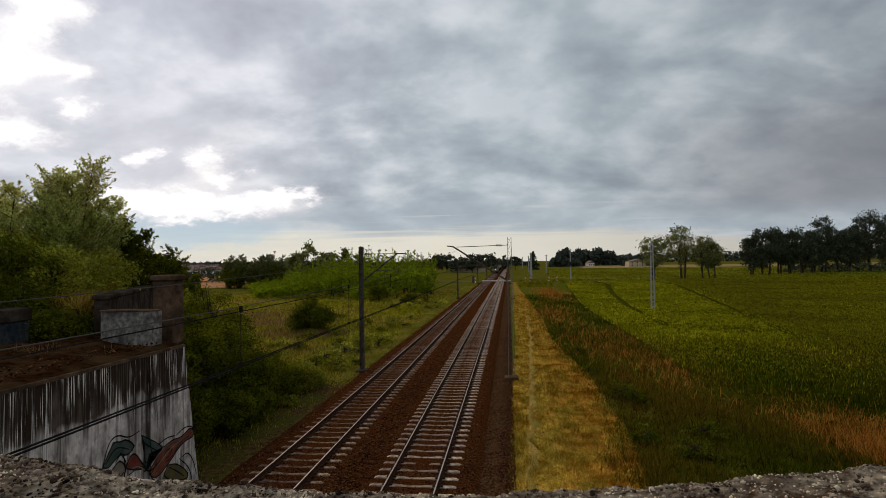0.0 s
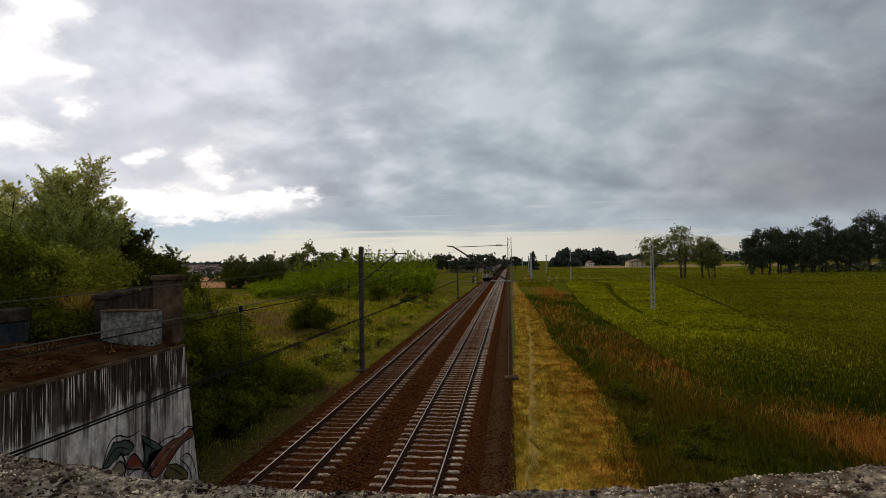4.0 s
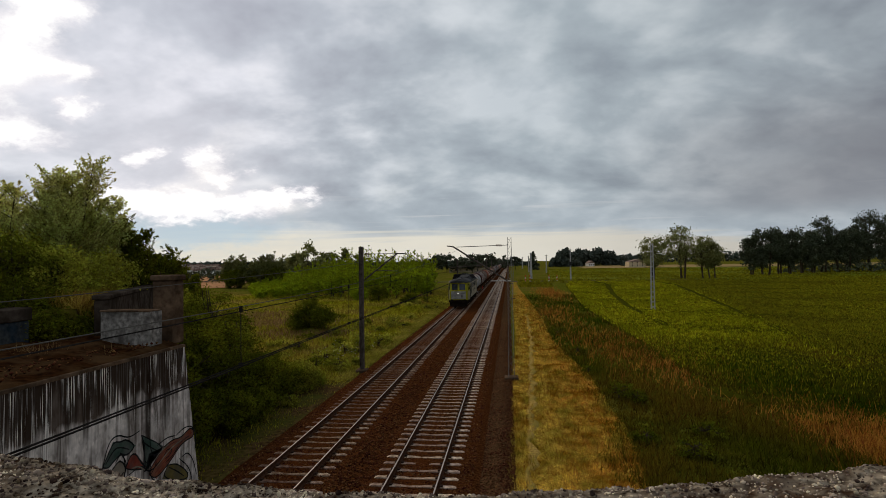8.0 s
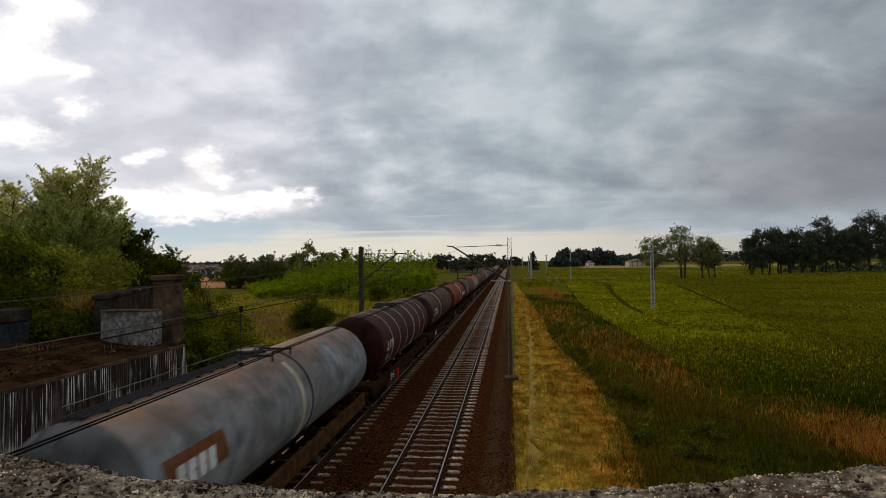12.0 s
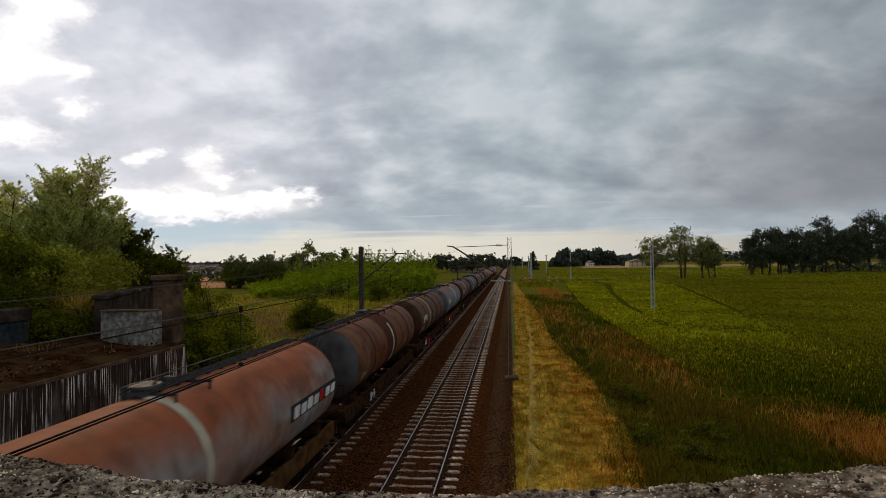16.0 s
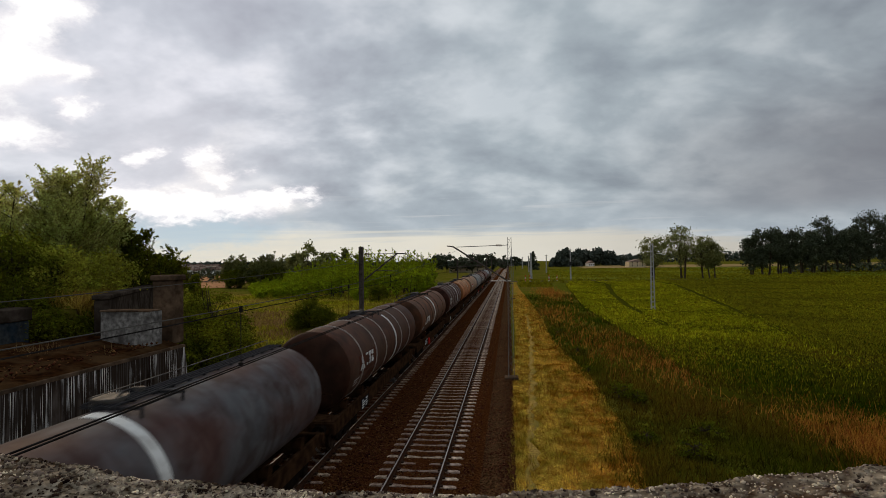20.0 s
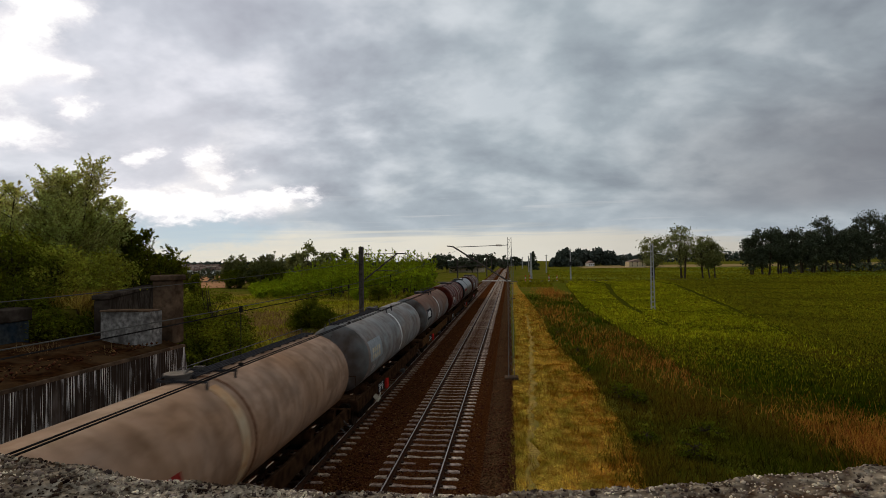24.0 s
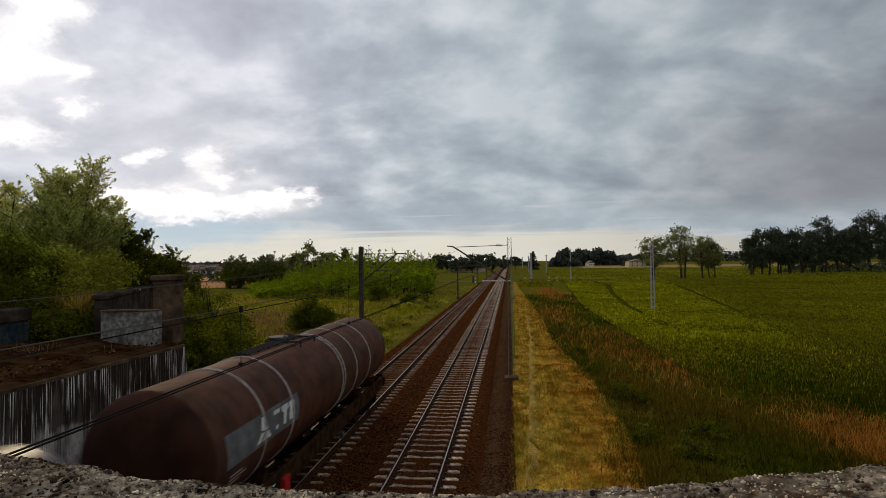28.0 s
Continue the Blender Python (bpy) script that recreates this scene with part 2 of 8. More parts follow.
    col = mix(times(times(ramp(thinner, 0.54, 0.60, (0, 0, 0), (1, 1, 1)), ramp(patchy, 0.45, 0.56, (0.06, 0.06, 0.06), (1, 1, 1))), above(patchy, 2.0, 2.9, 4.2)), col, (0.82, 0.77, 0.72))
    L.new(col, bsdf.inputs["Base Color"])
    bsdf.inputs["Roughness"].default_value = 0.95
    bsdf.inputs["Specular IOR Level"].default_value = 0.0
    bp = N.new("ShaderNodeBump")
    bp.inputs["Strength"].default_value, bp.inputs["Distance"].default_value = 0.4, 0.02
    L.new(grain, bp.inputs["Height"])
    L.new(bp.outputs[0], bsdf.inputs["Normal"])
    return m


def glow_mat(name, color, strength):
    m = bpy.data.materials.new(name)
    m.use_nodes = True
    b = m.node_tree.nodes["Principled BSDF"]
    b.inputs["Base Color"].default_value = (*color, 1)
    b.inputs["Emission Color"].default_value, b.inputs["Emission Strength"].default_value = (*color, 1), strength
    return m


M = {}
M["meadow"] = mat("meadow", (0.0495, 0.06, 0.0045), (0.126, 0.125, 0.0126), 2.2, 0.95, 0.6, stain=(0.20, 0.12, 0.032), stain_scale=0.10, stain_amount=0.45, distance=0.1)
M["far_field"] = mat("far_field", (0.08864, 0.12, 0.009271), (0.1527, 0.1824, 0.02039), 0.05, 0.95, 0.2, stain=(0.19, 0.175, 0.04), stain_scale=0.012, stain_stretch=(1, 3, 1), stain_amount=0.5)
M["far_stubble"] = mat("far_stubble", (0.24, 0.17, 0.07), (0.30, 0.22, 0.10), 0.3, 0.95, 0.1)
M["ploughed"] = mat("ploughed", (0.40, 0.19, 0.09), (0.50, 0.27, 0.14), 0.4, 0.95, 0.2)
M["hay"] = mat("hay", (0.153, 0.07225, 0.0085), (0.4675, 0.2635, 0.0425), 7.0, 0.95, 0.8, stain=(0.16, 0.15, 0.016), stain_scale=0.35, stain_stretch=(1.8, 0.35, 1), stain_amount=0.9, distance=0.05)
M["hay_strand"] = mat("hay_strand", (0.30, 0.15, 0.018), (0.56, 0.34, 0.07), 0.9, 0.9, 0.0, island=0.55, stain=(0.16, 0.15, 0.02), stain_scale=0.35, stain_amount=0.8, stain_stretch=(1.8, 0.35, 1))
M["hay_loose"] = mat("hay_loose", (0.2932, 0.1322, 0.00884), (0.7589, 0.4923, 0.0748), 1.3, 0.9, 0.0, island=0.65, stain=(0.25, 0.24, 0.026), stain_scale=1.3, stain_amount=0.6, stain_stretch=(1.2, 0.8, 1), lo=0.4, hi=0.6)
M["hay_brown"] = mat("hay_brown", (0.2932, 0.09783, 0.005481), (0.7589, 0.3643, 0.04638), 1.3, 0.9, 0.0, island=0.65, stain=(0.25, 0.24, 0.026), stain_scale=1.3, stain_amount=0.6, stain_stretch=(1.2, 0.8, 1), lo=0.4, hi=0.6)
M["grass_blade"] = mat("grass_blade", (0.02403, 0.04242, 0.001454), (0.06006, 0.07634, 0.002908), 0.9, 0.8, 0.0, island=0.6, translucent=0.35, stain=(0.20, 0.10, 0.016), stain_scale=0.14, stain_amount=0.5, stain_stretch=(1, 0.6, 1), shift=3.3)
M["rust_blade"] = mat("rust_blade", (0.25, 0.1063, 0.015), (0.475, 0.2125, 0.0375), 0.8, 0.85, 0.0, island=0.55, translucent=0.3)
M["verge_blade"] = mat("verge_blade", (0.1516, 0.174, 0.00672), (0.3636, 0.324, 0.0192), 0.4, 0.8, 0.0, island=0.6, translucent=0.35, stain=(0.36, 0.22, 0.07), stain_scale=0.09, stain_amount=0.6)
M["crop"] = mat("crop", (0.03315, 0.03825, 0.00255), (0.07013, 0.06885, 0.0051), 3.0, 0.9, 0.7, stain=(0.04, 0.04, 0.004), stain_scale=0.12, stain_amount=0.6, distance=0.12)
M["crop_blade"] = mat("crop_blade", (0.1643, 0.1775, 0.003945), (0.4338, 0.4011, 0.01577), 1.6, 0.85, 0.0, island=0.65, translucent=0.38, stain=(0.13, 0.14, 0.005), stain_scale=0.10, stain_amount=0.75, lo=0.38, hi=0.62)
M["tan_blade"] = mat("tan_blade", (0.17, 0.105, 0.035), (0.33, 0.205, 0.09), 0.8, 0.85, 0.0, island=0.55, translucent=0.3)
M["trodden"] = mat("trodden", (0.22, 0.135, 0.032), (0.50, 0.33, 0.09), 9.0, 0.95, 0.5, stain=(0.20, 0.16, 0.03), stain_scale=1.2, stain_amount=0.7)
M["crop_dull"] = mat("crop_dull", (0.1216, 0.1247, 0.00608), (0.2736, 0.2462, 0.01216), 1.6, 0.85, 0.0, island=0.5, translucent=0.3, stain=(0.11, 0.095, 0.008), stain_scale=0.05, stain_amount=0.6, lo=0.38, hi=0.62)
M["ballast"] = mat("ballast", (0.01295, 0.004453, 0.001619), (0.1133, 0.03967, 0.01295), 16.0, 0.95, 1.0, stain=(0.075, 0.021, 0.006), stain_scale=0.5, stain_amount=0.6, stain_stretch=(1.5, 0.2, 1), distance=0.06, detail=3.0)
M["ballast_grey"] = mat("ballast_grey", (0.01966, 0.009435, 0.00408), (0.1193, 0.06164, 0.02805), 14.0, 0.95, 1.0, stain=(0.07, 0.036, 0.018), stain_scale=0.6, stain_amount=0.6, distance=0.06, detail=3.0)
M["bare_soil"] = mat("bare_soil", (0.035, 0.02, 0.008), (0.12, 0.07, 0.026), 5.0, 0.95, 0.8, stain=(0.06, 0.07, 0.010), stain_scale=0.5, stain_amount=0.75, distance=0.06)
M["stone"] = mat("stone", (0.028, 0.010, 0.004), (0.15, 0.062, 0.028), 9.0, 0.95, 0.3, island=0.6)
M["sleeper"] = mat("sleeper", (0.2912, 0.196, 0.14), (0.7616, 0.5936, 0.4592), 9.0, 0.9, 0.3, stain=(0.11, 0.048, 0.024), stain_scale=2.5, stain_amount=0.8, per_object=0.25)
# left track's sleepers: dirtier, and darkened for the shade beside the train
M["sleeper_dirty_shaded"] = mat("sleeper_dirty_shaded", (0.1344, 0.0784, 0.04928), (0.4704, 0.336, 0.2464), 9.0, 0.9, 0.3, stain=(0.06, 0.022, 0.010), stain_scale=2.5, stain_amount=0.85, per_object=0.25)
M["rail_side"] = mat("rail_side", (0.035, 0.016, 0.010), (0.075, 0.035, 0.020), 8.0, 0.9, 0.2)
M["rail_head"] = mat("rail_head", (0.30, 0.25, 0.22), (0.42, 0.36, 0.33), 3.0, 0.5, 0.0, metal=0.6, stretch=(1, 0.1, 1), spec=0.2)
M["clip"] = mat("clip", (0.03, 0.02, 0.015), (0.06, 0.035, 0.025), 20.0, 0.8, 0.1)
M["wall"] = streaked_concrete("wall_concrete")
M["old_concrete"] = mat("old_concrete", (0.07168, 0.04402, 0.027), (0.1702, 0.1093, 0.07088), 5.0, 0.95, 0.4, stain=(0.02, 0.016, 0.011), stain_scale=1.3, stain_amount=0.75)
M["old_dark"] = mat("old_dark", (0.036, 0.026, 0.020), (0.085, 0.066, 0.052), 5.0, 0.95, 0.4, stain=(0.02, 0.014, 0.010), stain_scale=1.3, stain_amount=0.75)
M["white_block"] = mat("painted_block", (0.131, 0.1209, 0.1111), (0.3604, 0.3354, 0.3112), 9.0, 0.9, 0.5, stain=(0.07, 0.06, 0.055), stain_scale=2.6, stain_amount=0.85)
M["blue_block"] = mat("blue_block", (0.021, 0.0252, 0.027), (0.054, 0.06, 0.063), 7.0, 0.9, 0.4, stain=(0.015, 0.03, 0.05), stain_scale=2.4, stain_amount=0.8)
M["dirt"] = mat("dirt", (0.01302, 0.005208, 0.002356), (0.04185, 0.01637, 0.00589), 6.0, 0.95, 0.6, stain=(0.085, 0.048, 0.022), stain_scale=1.6, stain_amount=0.6, distance=0.05)
M["parapet"] = mat("parapet_concrete", (0.02414, 0.0151, 0.009644), (0.395, 0.3235, 0.2411), 85.0, 0.92, 0.9, stain=(0.05, 0.025, 0.013), stain_scale=14.0, stain_amount=0.9, distance=0.006, detail=4.0)
M["grit"] = mat("grit", (0.06157, 0.04262, 0.02958), (0.7937, 0.6393, 0.4852), 40.0, 0.9, 0.3, island=0.85, stain=(0.03, 0.015, 0.008), stain_scale=9.0, stain_amount=0.95)
M["mast_steel"] = mat("mast_steel", (0.058, 0.047, 0.040), (0.125, 0.103, 0.088), 5.0, 0.8, 0.1)
M["mast_zinc"] = mat("mast_zinc", (0.16, 0.155, 0.15), (0.26, 0.25, 0.245), 5.0, 0.7, 0.1)
M["mast_concrete"] = mat("mast_concrete", (0.28, 0.27, 0.26), (0.42, 0.41, 0.40), 4.0, 0.9, 0.2)
M["wire"] = mat("wire", (0.015, 0.013, 0.012), (0.03, 0.026, 0.024), 5.0, 0.6, 0.0)
M["wire_light"] = mat("wire_light", (0.08, 0.075, 0.07), (0.12, 0.11, 0.10), 5.0, 0.5, 0.0)
M["insulator"] = mat("insulator", (0.09, 0.04, 0.025), (0.13, 0.06, 0.04), 5.0, 0.3, 0.0)
M["bark"] = mat("bark", (0.035, 0.026, 0.018), (0.085, 0.065, 0.045), 6.0, 0.95, 0.5, stretch=(1, 1, 0.2))
M["leaf_near"] = mat("leaf_near", (0.1609, 0.1803, 0.01417), (0.3091, 0.3026, 0.03349), 0.6, 0.75, 0.0, island=0.55, translucent=0.5, stain=(0.20, 0.15, 0.03), stain_scale=0.4, stain_amount=0.4)
# next two leaf colours are lifted: the bright sky's glare is in them
M["leaf_feather"] = mat("leaf_feather", (0.3688, 0.4123, 0.11), (0.6492, 0.679, 0.22), 0.7, 0.75, 0.0, island=0.5, translucent=0.7, stain=(0.40, 0.25, 0.09), stain_scale=0.5, stain_amount=0.45)
M["leaf_shrub"] = mat("leaf_shrub", (0.2587, 0.2804, 0.03019), (0.5391, 0.5175, 0.06469), 0.9, 0.8, 0.0, island=0.5, translucent=0.6, stain=(0.27, 0.21, 0.03), stain_scale=0.6, stain_amount=0.5)
M["mown_blade"] = mat("mown_blade", (0.22, 0.21, 0.025), (0.46, 0.38, 0.075), 0.6, 0.85, 0.0, island=0.5, translucent=0.3, stain=(0.16, 0.16, 0.016), stain_scale=0.3, stain_amount=0.7)
M["leaf_dark"] = mat("leaf_dark", (0.06079, 0.07222, 0.00504), (0.152, 0.1572, 0.01109), 0.6, 0.8, 0.0, island=0.65, translucent=0.45)
M["leaf_bright"] = mat("leaf_bright", (0.2169, 0.2899, 0.008488), (0.3795, 0.446, 0.0191), 0.12, 0.8, 0.0, island=0.75, translucent=0.45, stain=(0.12, 0.165, 0.01), stain_scale=0.15, stain_amount=0.65)
M["leaf_far"] = mat("leaf_far", (0.1306, 0.1411, 0.04703), (0.2612, 0.2612, 0.08883), 0.3, 0.85, 0.0, island=0.45, translucent=0.3)
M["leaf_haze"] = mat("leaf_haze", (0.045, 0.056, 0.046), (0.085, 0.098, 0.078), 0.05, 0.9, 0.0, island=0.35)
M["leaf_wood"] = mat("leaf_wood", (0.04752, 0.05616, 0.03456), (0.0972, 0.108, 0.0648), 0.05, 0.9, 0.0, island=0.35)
M["house_wall"] = mat("house_wall", (0.68, 0.66, 0.63), (0.82, 0.8, 0.77), 0.6, 0.9, 0.1, per_object=0.2)
M["house_beige"] = mat("house_beige", (0.50, 0.40, 0.26), (0.62, 0.50, 0.34), 0.6, 0.9, 0.1)
M["house_roof"] = mat("house_roof", (0.13, 0.085, 0.07), (0.24, 0.17, 0.145), 1.0, 0.9, 0.2, per_object=0.5)
M["dark_glass"] = mat("dark_glass", (0.012, 0.013, 0.015), (0.025, 0.027, 0.03), 2.0, 0.2, 0.0, spec=0.12)
M["windscreen"] = mat("windscreen", (0.010, 0.012, 0.016), (0.03, 0.034, 0.042), 1.2, 0.15, 0.0, spec=0.45)
M["asphalt"] = mat("asphalt", (0.10, 0.085, 0.06), (0.16, 0.13, 0.09), 2.0, 0.95, 0.2)
M["crossing_panel"] = mat("crossing_panel", (0.42, 0.38, 0.34), (0.55, 0.50, 0.45), 2.0, 0.9, 0.2)
M["tank_end"] = mat("tank_end", (0.060, 0.060, 0.062), (0.115, 0.115, 0.12), 1.6, 0.6, 0.04, stain=(0.045, 0.03, 0.024), stain_scale=0.9, stain_amount=0.7, per_object=0.25)
M["white_paint"] = mat("white_paint", (0.70, 0.69, 0.67), (0.82, 0.81, 0.79), 8.0, 0.7, 0.05, stain=(0.35, 0.31, 0.28), stain_scale=3.0, stain_amount=0.5)
M["red_paint"] = mat("red_paint", (0.40, 0.02, 0.015), (0.55, 0.04, 0.03), 6.0, 0.6, 0.05)
M["black_paint"] = mat("black_paint", (0.012, 0.011, 0.011), (0.028, 0.026, 0.026), 6.0, 0.6, 0.05)
M["underframe"] = mat("underframe", (0.00672, 0.00504, 0.0042), (0.021, 0.01428, 0.01092), 5.0, 0.9, 0.2)
M["frame_rust"] = mat("frame_rust", (0.022, 0.011, 0.006), (0.06, 0.030, 0.015), 4.0, 0.9, 0.2)
M["steel_dull"] = mat("steel_dull", (0.07, 0.06, 0.055), (0.15, 0.135, 0.125), 6.0, 0.6, 0.1, metal=0.4)
M["catwalk"] = mat("catwalk", (0.022, 0.021, 0.023), (0.060, 0.057, 0.060), 14.0, 0.8, 0.3)
M["wheel"] = mat("wheel", (0.03, 0.018, 0.012), (0.07, 0.045, 0.032), 6.0, 0.8, 0.1)
M["loco_grey"] = mat("loco_grey", (0.2475, 0.2166, 0.1462), (0.3359, 0.2957, 0.2047), 2.0, 0.55, 0.03, stain=(0.15, 0.12, 0.085), stain_scale=0.9, stain_stretch=(1, 1, 0.3), stain_amount=0.7, spec=0.05)
M["loco_front"] = mat("loco_front", (0.225, 0.2188, 0.2063), (0.325, 0.3125, 0.2937), 2.0, 0.55, 0.03, stain=(0.10, 0.092, 0.085), stain_scale=1.8, stain_amount=0.65, spec=0.05)
M["loco_yellow"] = mat("loco_yellow", (0.2185, 0.207, 0.0092), (0.3105, 0.2875, 0.0138), 2.0, 0.55, 0.03, stain=(0.10, 0.09, 0.010), stain_scale=1.5, stain_amount=0.6, spec=0.05)
M["loco_roof"] = mat("loco_roof", (0.015, 0.0145, 0.016), (0.029, 0.028, 0.0305), 1.6, 0.65, 0.04, stain=(0.012, 0.011, 0.011), stain_scale=0.45, stain_stretch=(1.2, 0.35, 1), stain_amount=0.85, spec=0.05)
M["loco_dark"] = mat("loco_dark", (0.018, 0.018, 0.02), (0.04, 0.04, 0.044), 4.0, 0.7, 0.1)
M["frame_brown"] = mat("frame_brown", (0.06, 0.028, 0.012), (0.12, 0.058, 0.024), 4.0, 0.9, 0.2)
M["rust_handle"] = mat("rust_handle", (0.36, 0.13, 0.05), (0.5, 0.2, 0.08), 6.0, 0.8, 0.1)
M["dull_red"] = mat("dull_red", (0.22, 0.020, 0.018), (0.34, 0.04, 0.032), 5.0, 0.7, 0.03, stain=(0.10, 0.03, 0.025), stain_scale=2.0, stain_amount=0.6)
M["warning_yellow"] = mat("warning_yellow", (0.50, 0.30, 0.03), (0.62, 0.40, 0.05), 6.0, 0.7, 0.02)
M["ring_pale"] = mat("ring_pale", (0.34, 0.29, 0.27), (0.52, 0.46, 0.43), 6.0, 0.6, 0.05)
M["soot"] = mat("soot", (0.006, 0.006, 0.006), (0.016, 0.015, 0.015), 4.0, 0.9, 0.1)
M["loco_mesh"] = mat("loco_mesh", (0.0992, 0.093, 0.0775), (0.1488, 0.1426, 0.1178), 4.0, 0.7, 0.0)
M["headlight"] = glow_mat("headlight", (1.0, 0.93, 0.80), 8.0)
M["graffiti_red"] = mat("graffiti_red", (0.14, 0.030, 0.022), (0.24, 0.06, 0.04), 4.0, 0.8, 0.0, stain=(0.09, 0.07, 0.06), stain_scale=3.0, stain_amount=0.6)
M["graffiti_green"] = mat("graffiti_green", (0.036, 0.06, 0.048), (0.08, 0.112, 0.092), 4.0, 0.8, 0.0, stain=(0.10, 0.09, 0.085), stain_scale=3.0, stain_amount=0.6)
M["graffiti_black"] = mat("graffiti_black", (0.012, 0.012, 0.012), (0.03, 0.03, 0.03), 4.0, 0.8, 0.0)
M["graffiti_orange"] = mat("graffiti_orange", (0.16, 0.044, 0.024), (0.256, 0.088, 0.048), 5.0, 0.8, 0.0, stain=(0.14, 0.09, 0.07), stain_scale=3.0, stain_amount=0.6)
M["graffiti_pale"] = mat("graffiti_pale", (0.16, 0.136, 0.104), (0.256, 0.216, 0.168), 5.0, 0.8, 0.0, stain=(0.12, 0.09, 0.07), stain_scale=3.0, stain_amount=0.6)
M["graffiti_ochre"] = mat("graffiti_ochre", (0.096, 0.076, 0.024), (0.144, 0.112, 0.04), 4.0, 0.8, 0.0, stain=(0.09, 0.08, 0.07), stain_scale=3.0, stain_amount=0.6)


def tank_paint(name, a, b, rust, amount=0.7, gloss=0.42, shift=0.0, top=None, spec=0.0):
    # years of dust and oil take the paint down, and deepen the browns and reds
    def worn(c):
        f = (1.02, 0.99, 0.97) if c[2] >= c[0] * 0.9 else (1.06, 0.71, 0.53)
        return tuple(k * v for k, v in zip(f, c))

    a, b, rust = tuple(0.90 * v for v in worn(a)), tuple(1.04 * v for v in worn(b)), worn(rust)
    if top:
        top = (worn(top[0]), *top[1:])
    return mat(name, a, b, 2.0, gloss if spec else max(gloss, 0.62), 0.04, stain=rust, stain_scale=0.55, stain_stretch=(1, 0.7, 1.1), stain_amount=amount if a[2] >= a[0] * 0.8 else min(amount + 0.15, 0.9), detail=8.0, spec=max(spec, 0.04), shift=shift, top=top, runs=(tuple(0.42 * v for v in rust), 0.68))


# ---- mesh helpers ----
def link_mesh(name, me, material, parent=None, label=""):
    ob = new(name, me)
    if material is not None and not me.materials:
        me.materials.append(material)
    if parent is not None:
        ob.parent = parent
    if label:
        ob["label"] = label
    return ob


def part(name, bm, material, parent, label="", smooth=False):
    """Links a bmesh as one mesh object under a thing or a part."""
    me = bpy.data.meshes.new(name)
    bm.to_mesh(me)
    bm.free()
    if smooth:
        me.shade_smooth()
    return link_mesh(name, me, material, parent, label)


def thing(name, m, label, category, group="", kind=""):
    ob = new(name)
    ob.matrix_basis = m
    return tagged(ob, label, category, group, kind)


def box(bm, x0, x1, y0, y1, z0, z1, bevel=0.0):
    vs = [bm.verts.new(c) for c in ((x0, y0, z0), (x1, y0, z0), (x1, y1, z0), (x0, y1, z0), (x0, y0, z1), (x1, y0, z1), (x1, y1, z1), (x0, y1, z1))]
    fs = [bm.faces.new([vs[i] for i in f]) for f in ((3, 2, 1, 0), (4, 5, 6, 7), (0, 1, 5, 4), (1, 2, 6, 5), (2, 3, 7, 6), (3, 0, 4, 7))]
    if bevel:
        edges = list({e for f in fs for e in f.edges})
        bmesh.ops.bevel(bm, geom=edges, offset=bevel, segments=1, affect="EDGES")
    return vs


def prism(bm, poly, y0, y1):
    """Extrudes a polygon of (x, z), counter-clockwise seen from -y, from y0 to y1."""
    a = [bm.verts.new((x, y0, z)) for x, z in poly]
    b = [bm.verts.new((x, y1, z)) for x, z in poly]
    n = len(poly)
    bm.faces.new(a)
    bm.faces.new(b[::-1])
    for i in range(n):
        j = (i + 1) % n
        bm.faces.new((a[j], a[i], b[i], b[j]))


def rod(bm, p0, p1, r, seg=8, r1=None):
    p0, p1 = Vector(p0), Vector(p1)
    r1 = r if r1 is None else r1
    d = (p1 - p0).normalized()
    u = d.orthogonal().normalized()
    v = d.cross(u)
    rings = []
    for p, rr in ((p0, r), (p1, r1)):
        rings.append([bm.verts.new(p + (u * math.cos(2 * math.pi * i / seg) + v * math.sin(2 * math.pi * i / seg)) * rr) for i in range(seg)])
    for i in range(seg):
        j = (i + 1) % seg
        bm.faces.new((rings[0][i], rings[0][j], rings[1][j], rings[1][i]))
    bm.faces.new(rings[0][::-1])
    bm.faces.new(rings[1])


def tube(bm, pts, r, seg=6):
    for a, b in zip(pts, pts[1:]):
        rod(bm, a, b, r, seg)


def lathe_y(bm, profile, cx, cz, seg=40):
    """Turns (y, radius) round the axis (cx, cz) along y."""
    rings = []
    for y, r in profile:
        if r < 1e-4:
            rings.append([bm.verts.new((cx, y, cz))])
        else:
            rings.append([bm.verts.new((cx + r * math.cos(2 * math.pi * i / seg), y, cz + r * math.sin(2 * math.pi * i / seg))) for i in range(seg)])
    for a, b in zip(rings, rings[1:]):
        for i in range(seg):
            j = (i + 1) % seg
            if len(a) == 1 and len(b) == 1:
                continue
            if len(a) == 1:
                bm.faces.new((a[0], b[i], b[j]))
            elif len(b) == 1:
                bm.faces.new((a[j], a[i], b[0]))
            else:
                bm.faces.new((a[i], b[i], b[j], a[j]))
    bmesh.ops.recalc_face_normals(bm, faces=bm.faces[:])


